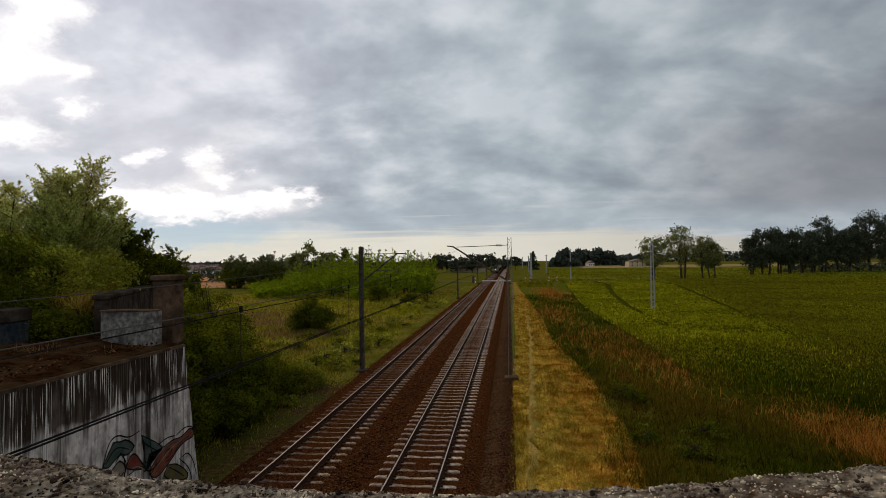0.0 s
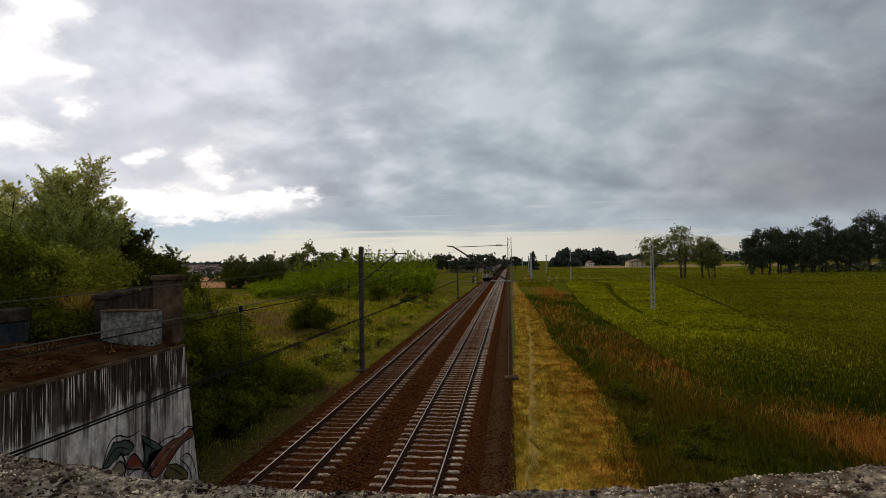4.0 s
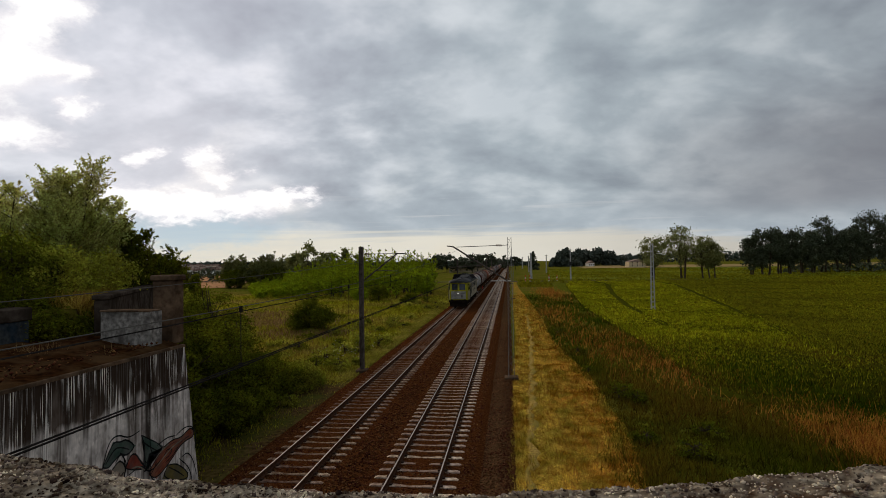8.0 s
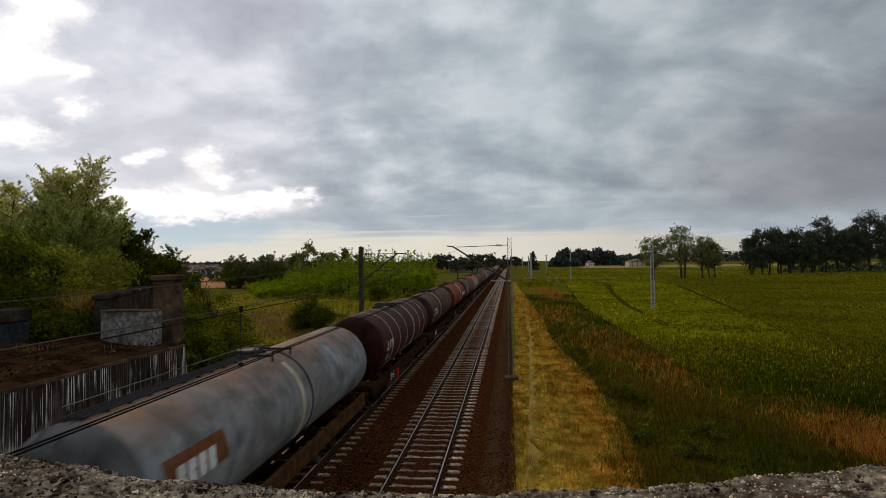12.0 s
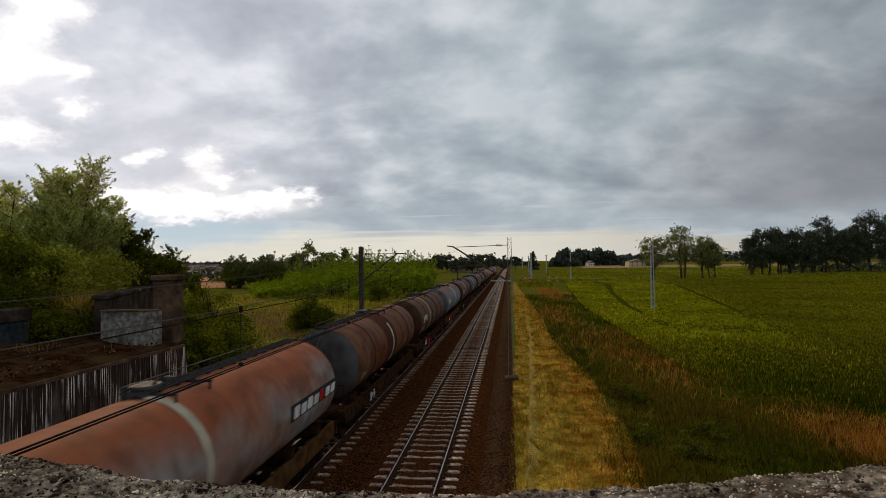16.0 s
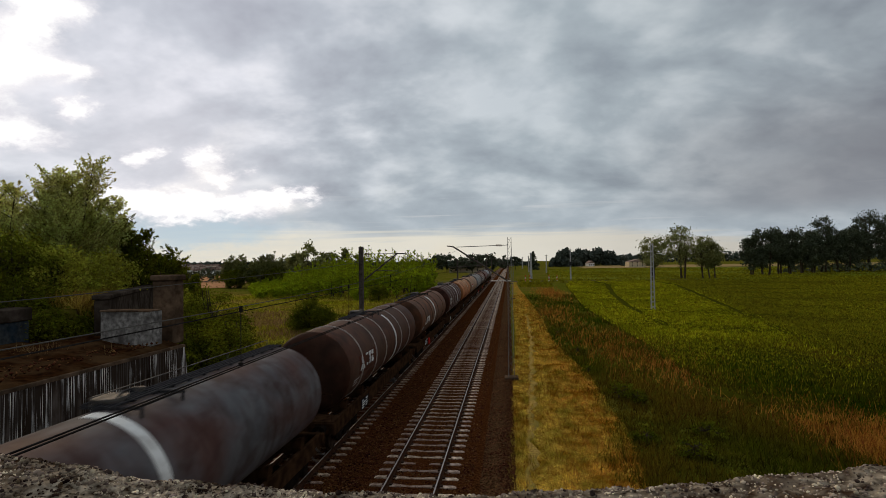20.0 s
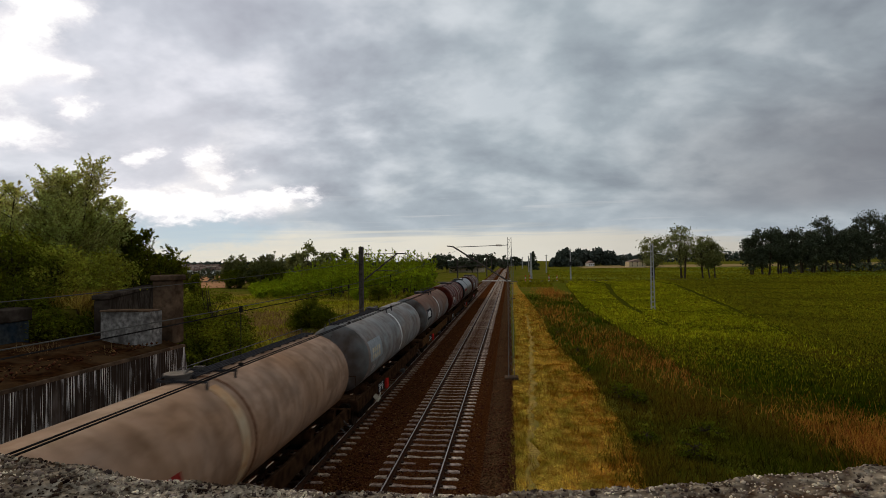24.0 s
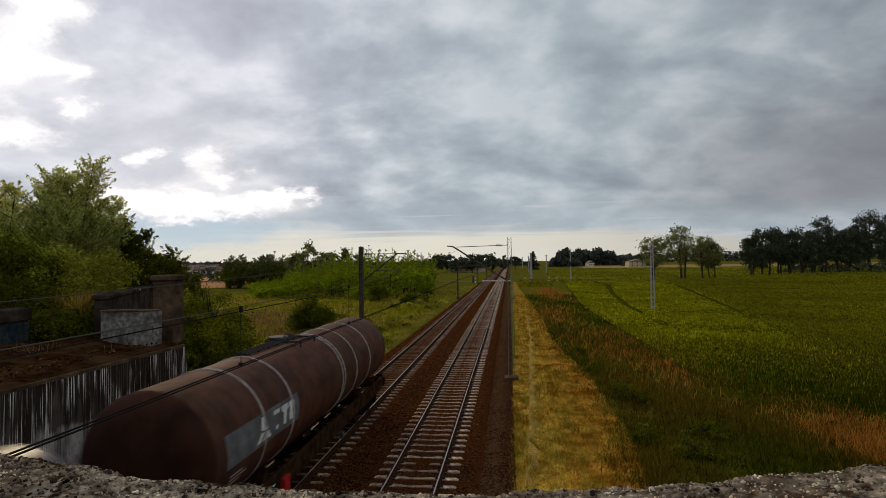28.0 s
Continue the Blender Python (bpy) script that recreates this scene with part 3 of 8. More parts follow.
def shell_patch(bm, cx, cz, r, y0, y1, a0, a1, lift=0.004, thick=0.01, n=10):
    """A patch lying on a barrel, from angle a0 to a1 (degrees from +x towards up)."""
    inner, outer = [], []
    for i in range(n + 1):
        a = radians(a0 + (a1 - a0) * i / n)
        for lst, rr in ((inner, r + lift - thick), (outer, r + lift)):
            lst.append([bm.verts.new((cx + rr * math.cos(a), y, cz + rr * math.sin(a))) for y in (y0, y1)])
    for i in range(n):
        bm.faces.new((outer[i][0], outer[i][1], outer[i + 1][1], outer[i + 1][0]))
        bm.faces.new((outer[i][0], outer[i + 1][0], inner[i + 1][0], inner[i][0]))
        bm.faces.new((outer[i + 1][1], outer[i][1], inner[i][1], inner[i + 1][1]))
    bm.faces.new((outer[0][1], outer[0][0], inner[0][0], inner[0][1]))
    bm.faces.new((outer[-1][0], outer[-1][1], inner[-1][1], inner[-1][0]))
    bmesh.ops.recalc_face_normals(bm, faces=bm.faces[:])


def barrel_poly(bm, cx, cz, r, pts, lift=0.005):
    """A flat shape laid on a barrel: pts are (y, angle)."""
    vs = [bm.verts.new((cx + (r + lift) * math.cos(radians(a)), y, cz + (r + lift) * math.sin(radians(a)))) for y, a in pts]
    bm.faces.new(vs)


def mesh_np(name, verts, faces_per, smooth=False):
    """A mesh from an array of vertices and an index array with a fixed number of corners a face."""
    me = bpy.data.meshes.new(name)
    verts = np.asarray(verts, np.float32)
    faces = np.asarray(faces_per, np.int32)
    k = faces.shape[1]
    me.vertices.add(len(verts))
    me.vertices.foreach_set("co", verts.ravel())
    me.loops.add(faces.size)
    me.loops.foreach_set("vertex_index", faces.ravel())
    me.polygons.add(len(faces))
    me.polygons.foreach_set("loop_start", np.arange(0, faces.size, k, dtype=np.int32))
    me.update(calc_edges=True)
    if smooth:
        me.shade_smooth()
    return me


def blades(name, x, y, z, h, width, rng, lean=0.5, flat=False):
    """Grass blades as tapered triangles, one an island."""
    n = len(x)
    a = rng.uniform(0, 2 * np.pi, n)
    b = rng.uniform(0, 2 * np.pi, n)
    k = rng.uniform(0.1, 1.0, n) * lean
    tip = np.stack([x + np.cos(b) * h * k, y + np.sin(b) * h * k, z + (h * np.sqrt(np.maximum(1 - k * k, 0.02)) if not flat else rng.uniform(0.01, 0.07, n))], 1)
    w = width * rng.uniform(0.6, 1.4, n) / 2
    l = np.stack([x - np.cos(a) * w, y - np.sin(a) * w, z], 1)
    r = np.stack([x + np.cos(a) * w, y + np.sin(a) * w, z], 1)
    v = np.stack([l, r, tip], 1).reshape(-1, 3)
    return mesh_np(name, v, np.arange(3 * n).reshape(-1, 3))


def leaf_quads(centres, size, rng, flat=0.0):
    n = len(centres)
    u = rng.normal(size=(n, 3))
    u /= np.linalg.norm(u, axis=1)[:, None]
    w = rng.normal(size=(n, 3))
    w[:, 2] *= 1 - flat
    v = np.cross(u, w)
    v /= np.linalg.norm(v, axis=1)[:, None] + 1e-9
    s = size * rng.uniform(0.6, 1.4, (n, 1))
    q = np.stack([centres - u * s, centres - v * s * 0.5, centres + u * s, centres + v * s * 0.5], 1)
    return q.reshape(-1, 3)


def rough(x, y):
    """Gentle unevenness of open ground."""
    return 0.06 * np.sin(x * 0.31 + 1.3) * np.sin(y * 0.23) + 0.04 * np.sin(x * 0.9 + y * 0.5) + 0.03 * np.sin(y * 1.3 - x * 0.7)


def step01(v, a, b):
    t = np.clip((v - a) / (b - a), 0, 1)
    return t * t * (3 - 2 * t)


def ground_z(x, y):
    """Height of the ground: the flat plain, the low track bed, and the road's embankment beside the old abutment."""
    x, y = np.asarray(x, float), np.asarray(y, float)
    z = GROUND + rough(x, y) * step01(np.abs(x + 5), 5.5, 9.0)
    # behind the wing parapet the embankment's crown; before it the abutment ledge
    side = -(x + 11.75) * 0.893 - (y - 14.4) * 0.449
    bank = np.where(y > 14.4, step01(side, -0.15, 0.6) * step01(y, 30.0, 22.0), step01(x, -12.3, -13.4))
    z = z + np.clip(bank, 0, 1) * 5.6 * step01(y, -6.0, -2.0)
    east = step01(x, 9.0, 14.0) * step01(y, 7.0, 0.0)
    return z + east * 5.0


# ---- ground and line ----
def spread(*spans):
    out = []
    for a, b, n in spans:
        out.extend(np.linspace(a, b, n, endpoint=False))
    return np.array(out)


def sheet(name, xs, ys, zf, material, label, category, kind="structure"):
    X, Y = np.meshgrid(xs, ys)
    Z = zf(X, Y)
    nx, ny = len(xs), len(ys)
    i = np.arange(nx * ny).reshape(ny, nx)
    f = np.stack([i[:-1, :-1], i[:-1, 1:], i[1:, 1:], i[1:, :-1]], -1).reshape(-1, 4)
    me = mesh_np(name, np.stack([X, Y, Z], -1).reshape(-1, 3), f, True)
    ob = link_mesh(name, me, material)
    return tagged(ob, label, category, kind=kind)


gx = np.concatenate([-np.geomspace(2600, 60, 24), spread((-58, -22, 18), (-22, -8, 28), (-8, 16, 24), (16, 60, 16)), np.geomspace(62, 2600, 24)])
gy = np.concatenate([spread((-120, -10, 8), (-10, 60, 80), (60, 160, 36)), np.geomspace(160, 4300, 30)])
sheet("ground", gx, gy, ground_z, M["meadow"], "uneven green and brown meadow round the railway line", "ground")


def strip(name, edges, zf, material, label, category, skirt=0.0, nx=6, kind="structure"):
    """A sheet between a left and a right edge, given as (y, x0, x1) rows."""
    rows = np.array(edges, float)
    ys = np.concatenate([np.arange(rows[0, 0], min(rows[-1, 0], 70), 0.6), np.arange(max(70, rows[0, 0]), rows[-1, 0], 6.0), rows[-1:, 0]])
    x0, x1 = np.interp(ys, rows[:, 0], rows[:, 1]), np.interp(ys, rows[:, 0], rows[:, 2])
    w = 0.16 * np.sin(ys * 1.7) + 0.12 * np.sin(ys * 4.1 + 1)
    t = np.linspace(0, 1, nx)
    X = (x0 + w * 0.4)[:, None] * (1 - t) + (x1 + w)[:, None] * t
    Y = np.repeat(ys[:, None], nx, 1)
    Z = zf(X, Y)
    if skirt:
        X = np.concatenate([X[:, :1] - 0.08, X, X[:, -1:] + 0.08], 1)
        Y = np.concatenate([Y[:, :1], Y, Y[:, -1:]], 1)
        Z = np.concatenate([Z[:, :1] - skirt, Z, Z[:, -1:] - skirt], 1)
    ny, n2 = X.shape
    i = np.arange(ny * n2).reshape(ny, n2)
    f = np.stack([i[:-1, :-1], i[:-1, 1:], i[1:, 1:], i[1:, :-1]], -1).reshape(-1, 4)
    ob = link_mesh(name, mesh_np(name, np.stack([X, Y, Z], -1).reshape(-1, 3), f, True), material)
    return tagged(ob, label, category, kind=kind)


HAY = ((-6, 0.0, 3.8), (17, 0.0, 3.8), (23, 0.1, 4.25), (32, 0.25, 4.3), (48, 0.55, 3.3), (65, 0.6, 3.5), (129, 0.6, 2.4), (176, 0.6, 2.0))
strip("hay_strip", HAY, lambda x, y: ground_z(x, y) + 0.05 + 0.02 * np.sin(x * 7 + y * 5), M["hay"], "mown strip of dry yellow hay beside the gravel", "verge", nx=12)
CROP = ((8, 17.0, 60), (21, 13.3, 120), (25.5, 12.0, 160), (29.5, 10.4, 200), (51, 10.6, 300), (78, 10.4, 420), (149, 14.9, 520), (163, 17.0, 520), (177, 19.5, 520))
CROP_Z = GROUND + 0.22
strip("crop_field", CROP, lambda x, y: CROP_Z + 0.04 * np.sin(x * 0.7) * np.sin(y * 0.5), M["crop"], "field of green ripening grain beside the line", "field", skirt=0.25, nx=60)
strip("far_pasture", ((186, 14, 700), (300, 20, 1100), (420, 30, 1500)), lambda x, y: GROUND + 0.12 + 0 * x, M["far_field"], "pale green pasture beyond the crossing road", "field", skirt=0.1, nx=10)
strip("far_stubble_field", ((440, 60, 1700), (620, 70, 2000)), lambda x, y: GROUND + 0.16 + 0 * x, M["far_stubble"], "strip of yellow stubble field near the horizon", "field", skirt=0.1, nx=6)
strip("ploughed_field", ((150, -130, -79), (200, -170, -100), (300, -260, -150)), lambda x, y: GROUND + 0.15 + 0 * x, M["ploughed"], "bare orange-brown ploughed field before the village", "field", skirt=0.1, nx=6)

strip("bare_verge", ((13.5, -12.6, -9.1), (24, -12.2, -9.1), (32, -10.8, -9.1), (60, -10.1, -9.1)), lambda x, y: np.maximum(ground_z(x, y), GROUND - 0.05) + 0.03, M["bare_soil"], "bare brown soil and gravel between hedge and ballast", "soil", skirt=0.06, nx=8)
strip("trodden_path", ((12, 0.29, 0.45), (20, 0.60, 0.77), (34, 1.14, 1.32), (48, 1.70, 1.90), (70, 2.0, 2.12)), lambda x, y: ground_z(x, y) + 0.13, M["trodden"], "narrow pale path trodden through the hay", "path", skirt=0.08, nx=4)
# ballast bed
BED = [(-9.3, GROUND - 0.02), (-8.75, -0.21), (-8.3, -0.195), (-5.6, -0.2), (-4.9, -0.23), (-4.3, -0.2), (-1.6, -0.195), (-1.25, -0.21), (-1.0, -0.30), (-0.9, GROUND + 0.05)]


def bed_sheet(name, pts, material, label):
    ys = np.concatenate([np.arange(-20, 60, 0.5), np.arange(60, 900, 5.0)])
    xs, zs = np.array([p[0] for p in pts]), np.array([p[1] for p in pts])
    X = np.repeat(xs[None], len(ys), 0)
    Y = np.repeat(ys[:, None], len(xs), 1)
    rng = np.random.default_rng(5)
    Z = np.repeat(zs[None], len(ys), 0) + rng.uniform(-0.012, 0.012, X.shape)
    i = np.arange(X.size).reshape(X.shape)
    f = np.stack([i[:-1, :-1], i[:-1, 1:], i[1:, 1:], i[1:, :-1]], -1).reshape(-1, 4)
    return tagged(link_mesh(name, mesh_np(name, np.stack([X, Y, Z], -1).reshape(-1, 3), f), material), label, "ballast", kind="structure")


bed_sheet("ballast_bed", BED, M["ballast"], "rust-brown crushed stone ballast under both tracks")
bed_sheet("gravel_path", [(-1.02, -0.32), (-0.6, -0.31), (-0.1, -0.335), (0.12, GROUND + 0.02)], M["ballast_grey"], "grey-brown gravel path along the ballast shoulder")


def scatter_stones(name, boxes, n, size, material, label, seed):
    rng = np.random.default_rng(seed)
    per = n // len(boxes)
    cs = []
    for x0, x1, y0, y1, z in boxes:
        yy = y0 * (y1 / y0) ** (rng.uniform(0, 1, per) ** 1.2)
        cs.append(np.stack([rng.uniform(x0, x1, per), yy, np.full(per, z)], 1))
    c = np.concatenate(cs)
    m = len(c)
    s = size * rng.uniform(0.6, 1.5, (m, 1, 1))
    base = np.array([(1, 0, 0), (0, 1, 0), (-1, 0, 0), (0, -1, 0), (0, 0, 0.8), (0, 0, -0.8)], float)
    v = c[:, None] + base[None] * s * rng.uniform(0.6, 1.3, (m, 6, 3)) + rng.normal(0, 0.18, (m, 6, 3)) * s
    tri = np.array([(0, 1, 4), (1, 2, 4), (2, 3, 4), (3, 0, 4), (1, 0, 5), (2, 1, 5), (3, 2, 5), (0, 3, 5)])
    f = (np.arange(m) * 6)[:, None, None] + tri[None]
    ob = link_mesh(name, mesh_np(name, v.reshape(-1, 3), f.reshape(-1, 3)), material)
    return tagged(ob, label, "gravel", kind="stuff")


scatter_stones("ballast_stones", ((-8.8, -1.2, 11.0, 60.0, -0.20),), 26000, 0.032, M["stone"], "loose angular brown ballast stones", 11)
scatter_stones("gravel_stones", ((-1.1, 0.1, 11.0, 60.0, -0.32),), 14000, 0.026, M["stone"], "loose grey-brown gravel stones on the path", 12)


def sleeper_mesh(material):
    bm = bmesh.new()
    # half length, half width at the top, top height
    rows = [(-1.3, 0.065, -0.19), (-1.2, 0.085, -0.165), (-0.5, 0.082, -0.165), (-0.2, 0.06, -0.186), (0.2, 0.06, -0.186), (0.5, 0.082, -0.165), (1.2, 0.085, -0.165), (1.3, 0.065, -0.19)]
    prev = None
    for x, w, z in rows:
        ring = [bm.verts.new(c) for c in ((x, -w - 0.03, -0.30), (x, -w, z), (x, w, z), (x, w + 0.03, -0.30))]
        if prev:
            for k in range(3):
                bm.faces.new((prev[k], prev[k + 1], ring[k + 1], ring[k]))
        else:
            bm.faces.new(ring)
        prev = ring
    bm.faces.new(prev[::-1])
    bmesh.ops.recalc_face_normals(bm, faces=bm.faces[:])
    me = bpy.data.meshes.new("sleeper")
    bm.to_mesh(me)
    bm.free()
    me.materials.append(M[material])
    return me


def rail_bm(x, y0, y1):
    bm = bmesh.new()
    poly = [(-0.07, -0.165), (0.07, -0.165), (0.07, -0.152), (0.012, -0.135), (0.010, -0.045), (0.034, -0.036), (0.036, -0.004), (0.028, 0.0), (-0.028, 0.0), (-0.036, -0.004), (-0.034, -0.036), (-0.010, -0.045), (-0.012, -0.135), (-0.07, -0.152)]
    prism(bm, [(x + a, b) for a, b in poly], y0, y1)
    return bm


SLEEPERS = {TRACK_R: sleeper_mesh("sleeper"), TRACK_L: sleeper_mesh("sleeper_dirty_shaded")}
S0 = 0.473  # first sleeper's place along the line


def make_track(x, label):
    t = thing("railway_track", pose(x, 0, 0), label, "railway track", "railway tracks", "structure")
    for side in (-GAUGE / 2, GAUGE / 2):
        r = part("rail", rail_bm(side, -20, 900), M["rail_side"], t, "rust-brown steel rail")
        bm = bmesh.new()
        box(bm, side - 0.02, side + 0.02, -20, 900, -0.002, 0.003)
        part("running_surface", bm, M["rail_head"], r, "worn shiny rail top")
    # sleepers the camera passes nearest, one by one
    for k in range(16, 166):
        s = new("sleeper", SLEEPERS[x])
        s.parent = t
        s.location = (random.uniform(-0.012, 0.012), S0 + 0.6 * k, random.uniform(-0.004, 0.004))
        s.rotation_euler = (0, 0, random.uniform(-0.006, 0.006))
    # the far ones in one piece
    n = len(SLEEPERS[x].vertices)
    v = np.empty(n * 3, np.float32)
    SLEEPERS[x].vertices.foreach_get("co", v)
    v = v.reshape(-1, 3)
    quads = [list(p.vertices) for p in SLEEPERS[x].polygons if len(p.vertices) == 4]
    ks = [k for k in range(-33, 900) if not 16 <= k < 166]
    off = np.array([(0, S0 + 0.6 * k, 0) for k in ks])
    vv = (v[None] + off[:, None]).reshape(-1, 3)
    ff = (np.arange(len(ks)) * n)[:, None, None] + np.array(quads)[None]
    ob = link_mesh("distant_sleepers", mesh_np("distant_sleepers", vv, ff.reshape(-1, 4)), M["sleeper" if x == TRACK_R else "sleeper_dirty_shaded"], t)
    tagged(ob, kind="stuff")
    bm = bmesh.new()
    for k in range(20, 90):
        for side in (-GAUGE / 2, GAUGE / 2):
            for d in (-0.105, 0.105):
                box(bm, side + d - 0.045, side + d + 0.045, S0 + 0.6 * k - 0.06, S0 + 0.6 * k + 0.06, -0.166, -0.125)
    ob = part("rail_fastenings", bm, M["clip"], t)
    tagged(ob, kind="stuff")
    return t


make_track(TRACK_R, "straight electrified track on concrete sleepers, empty all the time")
make_track(TRACK_L, "straight electrified track on concrete sleepers, used by the train")

# level crossing and the road over it
bm = bmesh.new()
box(bm, -30, 75, 178.8, 182.2, GROUND - 0.2, GROUND + 0.12)
tagged(part("crossing_road", bm, M["asphalt"], None), "narrow pale gravel road over the level crossing", "road", kind="structure")
crossing = thing("level_crossing", pose(0, 180.5, 0), "pale concrete panels of a level crossing between the rails", "level crossing", kind="structure")
for x0, x1 in ((-8.9, -7.85), (-7.6, -6.35), (-6.1, -3.85), (-3.55, -2.3), (-2.05, 0.6)):
    bm = bmesh.new()
    box(bm, x0, x1, -2, 2, -0.3, 0.01, 0.02)
    part("panel", bm, M["crossing_panel"], crossing)

# ---- old abutment beside the line ----
def batter_block(bm, x0, x1, y0, y1_low, y1_high, z0, z1):
    c = ((x0, y0, z0), (x1, y0, z0), (x1, y1_low, z0), (x0, y1_low, z0), (x0, y0, z1), (x1, y0, z1), (x1, y1_high, z1), (x0, y1_high, z1))
    vs = [bm.verts.new(p) for p in c]
    for f in ((3, 2, 1, 0), (4, 5, 6, 7), (0, 1, 5, 4), (1, 2, 6, 5), (2, 3, 7, 6), (3, 0, 4, 7)):
        bm.faces.new([vs[i] for i in f])


abut = thing("wall_abutment", pose(0, 0, 0), "streaked grey concrete abutment wall of a removed bridge, with graffiti", "retaining wall", kind="structure")
bm = bmesh.new()
batter_block(bm, -14.5, -9.35, 1.0, 15.65, 14.86, -0.7, 4.08)
part("wall_body", bm, M["wall"], abut, "grey concrete with dark vertical rain streaks")
bm = bmesh.new()
batter_block(bm, -14.6, -9.31, 1.0, 14.84, 14.80, 4.082, 4.16)
part("wall_ledge", bm, M["old_concrete"], abut, "dark weathered ledge edge")
# soil on the ledge
xs, ys = np.linspace(-14.4, -9.37, 50), np.linspace(1.2, 14.78, 90)
soil = sheet("ledge_soil", xs, ys, lambda x, y: 4.166 + 0.20 * step01(x, -9.6, -11.6) + step01(x, -9.42, -9.9) * (0.06 + 0.03 * np.sin(x * 3 + y * 2.2) + 0.02 * np.sin(y * 5 - x) + 0.012 * np.sin(x * 11 + y * 9)), M["dirt"], "brown bare soil lying on the abutment ledge", "soil")

scatter_stones("ledge_rubble", ((-13.2, -9.5, 7.0, 14.5, 4.30),), 900, 0.035, M["stone"], "loose stones and crumbs on the ledge", 15)
pillar = thing("abutment_pillar", pose(-10.02, 15.12, 4.16), "dark square concrete end pillar with a flat cap", "pillar", kind="structure")
bm = bmesh.new()
box(bm, -0.33, 0.31, -0.28, 0.28, -0.02, 1.82, 0.03)
part("shaft", bm, M["old_concrete"], pillar)
bm = bmesh.new()
box(bm, -0.38, 0.36, -0.33, 0.33, 1.822, 1.99, 0.03)
part("cap", bm, M["old_concrete"], pillar)
bm = bmesh.new()
batter_block(bm, -1.64, -0.16, 0.0, 0.5, 0.5, -0.05, 1.0)
wing = part("wing_block", bm, M["white_block"], None)
wing.matrix_basis = pose(-9.60, 13.92, 4.16, 0, 0, 0)
# dark slab added over the block's top face, which came out too sunlit
bm = bmesh.new()
box(bm, -1.66, -0.18, -0.03, 0.48, 1.003, 1.05, 0.012)
part("coping", bm, M["old_concrete"], wing)
tagged(wing, "whitewashed concrete block with faded scribbles on the ledge", "concrete block", kind="structure")
wp = thing("wing_parapet", pose(-11.42, 14.42, 5.05, 0, 0, 26.7), "dark weathered parapet wall of the abutment wing", "parapet", kind="structure")
bm = bmesh.new()
box(bm, -0.35, 0.0, 0.0, 9.0, -1.2, 0.42, 0.02)
part("parapet_wall", bm, M["old_dark"], wp)
bm = bmesh.new()
box(bm, -0.40, 0.05, -0.05, 9.0, 0.422, 0.56, 0.03)
part("coping", bm, M["old_dark"], wp)
blk = thing("graffiti_block", pose(-13.32, 12.35, 4.15), "bluish concrete block with faded graffiti and a dark top", "concrete block", kind="structure")
bm = bmesh.new()
box(bm, -1.2, 0.45, 0, 1.0, -0.1, 0.85, 0.03)
part("block", bm, M["blue_block"], blk)
bm = bmesh.new()
box(bm, -1.25, 0.5, -0.05, 1.05, 0.852, 1.2, 0.03)
part("coping", bm, M["old_dark"], blk)


# graffiti on the abutment's face: y along the wall, z up
def wall_ribbon(name, pts, width, material, lift=0.006):
    bm = bmesh.new()
    # rounds the drawn corners
    for _ in range(2):
        new_pts = [pts[0]]
        for p, q in zip(pts, pts[1:]):
            new_pts += [(p[0] * 0.75 + q[0] * 0.25, p[1] * 0.75 + q[1] * 0.25), (p[0] * 0.25 + q[0] * 0.75, p[1] * 0.25 + q[1] * 0.75)]
        pts = new_pts + [pts[-1]]
    prev = None
    for i, (y, z) in enumerate(pts):
        p, q = pts[max(i - 1, 0)], pts[min(i + 1, len(pts) - 1)]
        d = Vector((q[0] - p[0], q[1] - p[1])).normalized() * width / 2 * (0.6 + 0.4 * math.sin(math.pi * (i + 0.5) / len(pts)))
        row = [bm.verts.new((-9.35 + lift, y - d.y, z + d.x)), bm.verts.new((-9.35 + lift, y + d.y, z - d.x))]
        if prev:
            bm.faces.new((prev[0], row[0], row[1], prev[1]))
        prev = row
    bmesh.ops.recalc_face_normals(bm, faces=bm.faces[:])
    return part(name, bm, M[material], abut, "faded sprayed graffiti")


def wall_letter(pts, material, outline="graffiti_black"):
    """A filled shape with a dark sprayed outline."""
    bm = bmesh.new()
    bm.faces.new([bm.verts.new((-9.35 + 0.004, y, z)) for y, z in pts])
    bmesh.ops.triangulate(bm, faces=bm.faces[:])
    bmesh.ops.recalc_face_normals(bm, faces=bm.faces[:])
    part("graffiti_fill", bm, M[material], abut)
    wall_ribbon("graffiti_line", list(pts) + [pts[0]], 0.042, outline)


wall_letter([(11.64, 1.80), (11.97, 2.29), (12.23, 2.19), (12.39, 2.22), (12.76, 1.94), (12.45, 1.79), (12.23, 1.92), (11.97, 1.81), (11.82, 1.72)], "graffiti_green")
wall_letter([(12.97, 2.13), (13.89, 1.54), (13.61, 1.39), (13.26, 1.56), (13.15, 1.14), (13.04, 1.21), (13.12, 1.80)], "graffiti_green")
wall_letter([(12.40, 1.50), (12.55, 1.76), (12.76, 1.75), (12.97, 1.42), (13.19, 1.22), (12.69, 1.35)], "graffiti_red")
wall_letter([(13.30, 1.14), (13.89, 1.54), (14.31, 1.60), (14.66, 1.53), (15.08, 1.68), (15.30, 1.56), (15.26, 1.36), (14.93, 1.38), (14.57, 1.30), (14.13, 1.02), (13.57, 0.80), (13.26, 1.0)], "graffiti_orange")
wall_letter([(14.05, 0.98), (14.48, 0.87), (15.02, 0.41), (14.93, 0.22), (13.80, 0.70)], "graffiti_ochre")
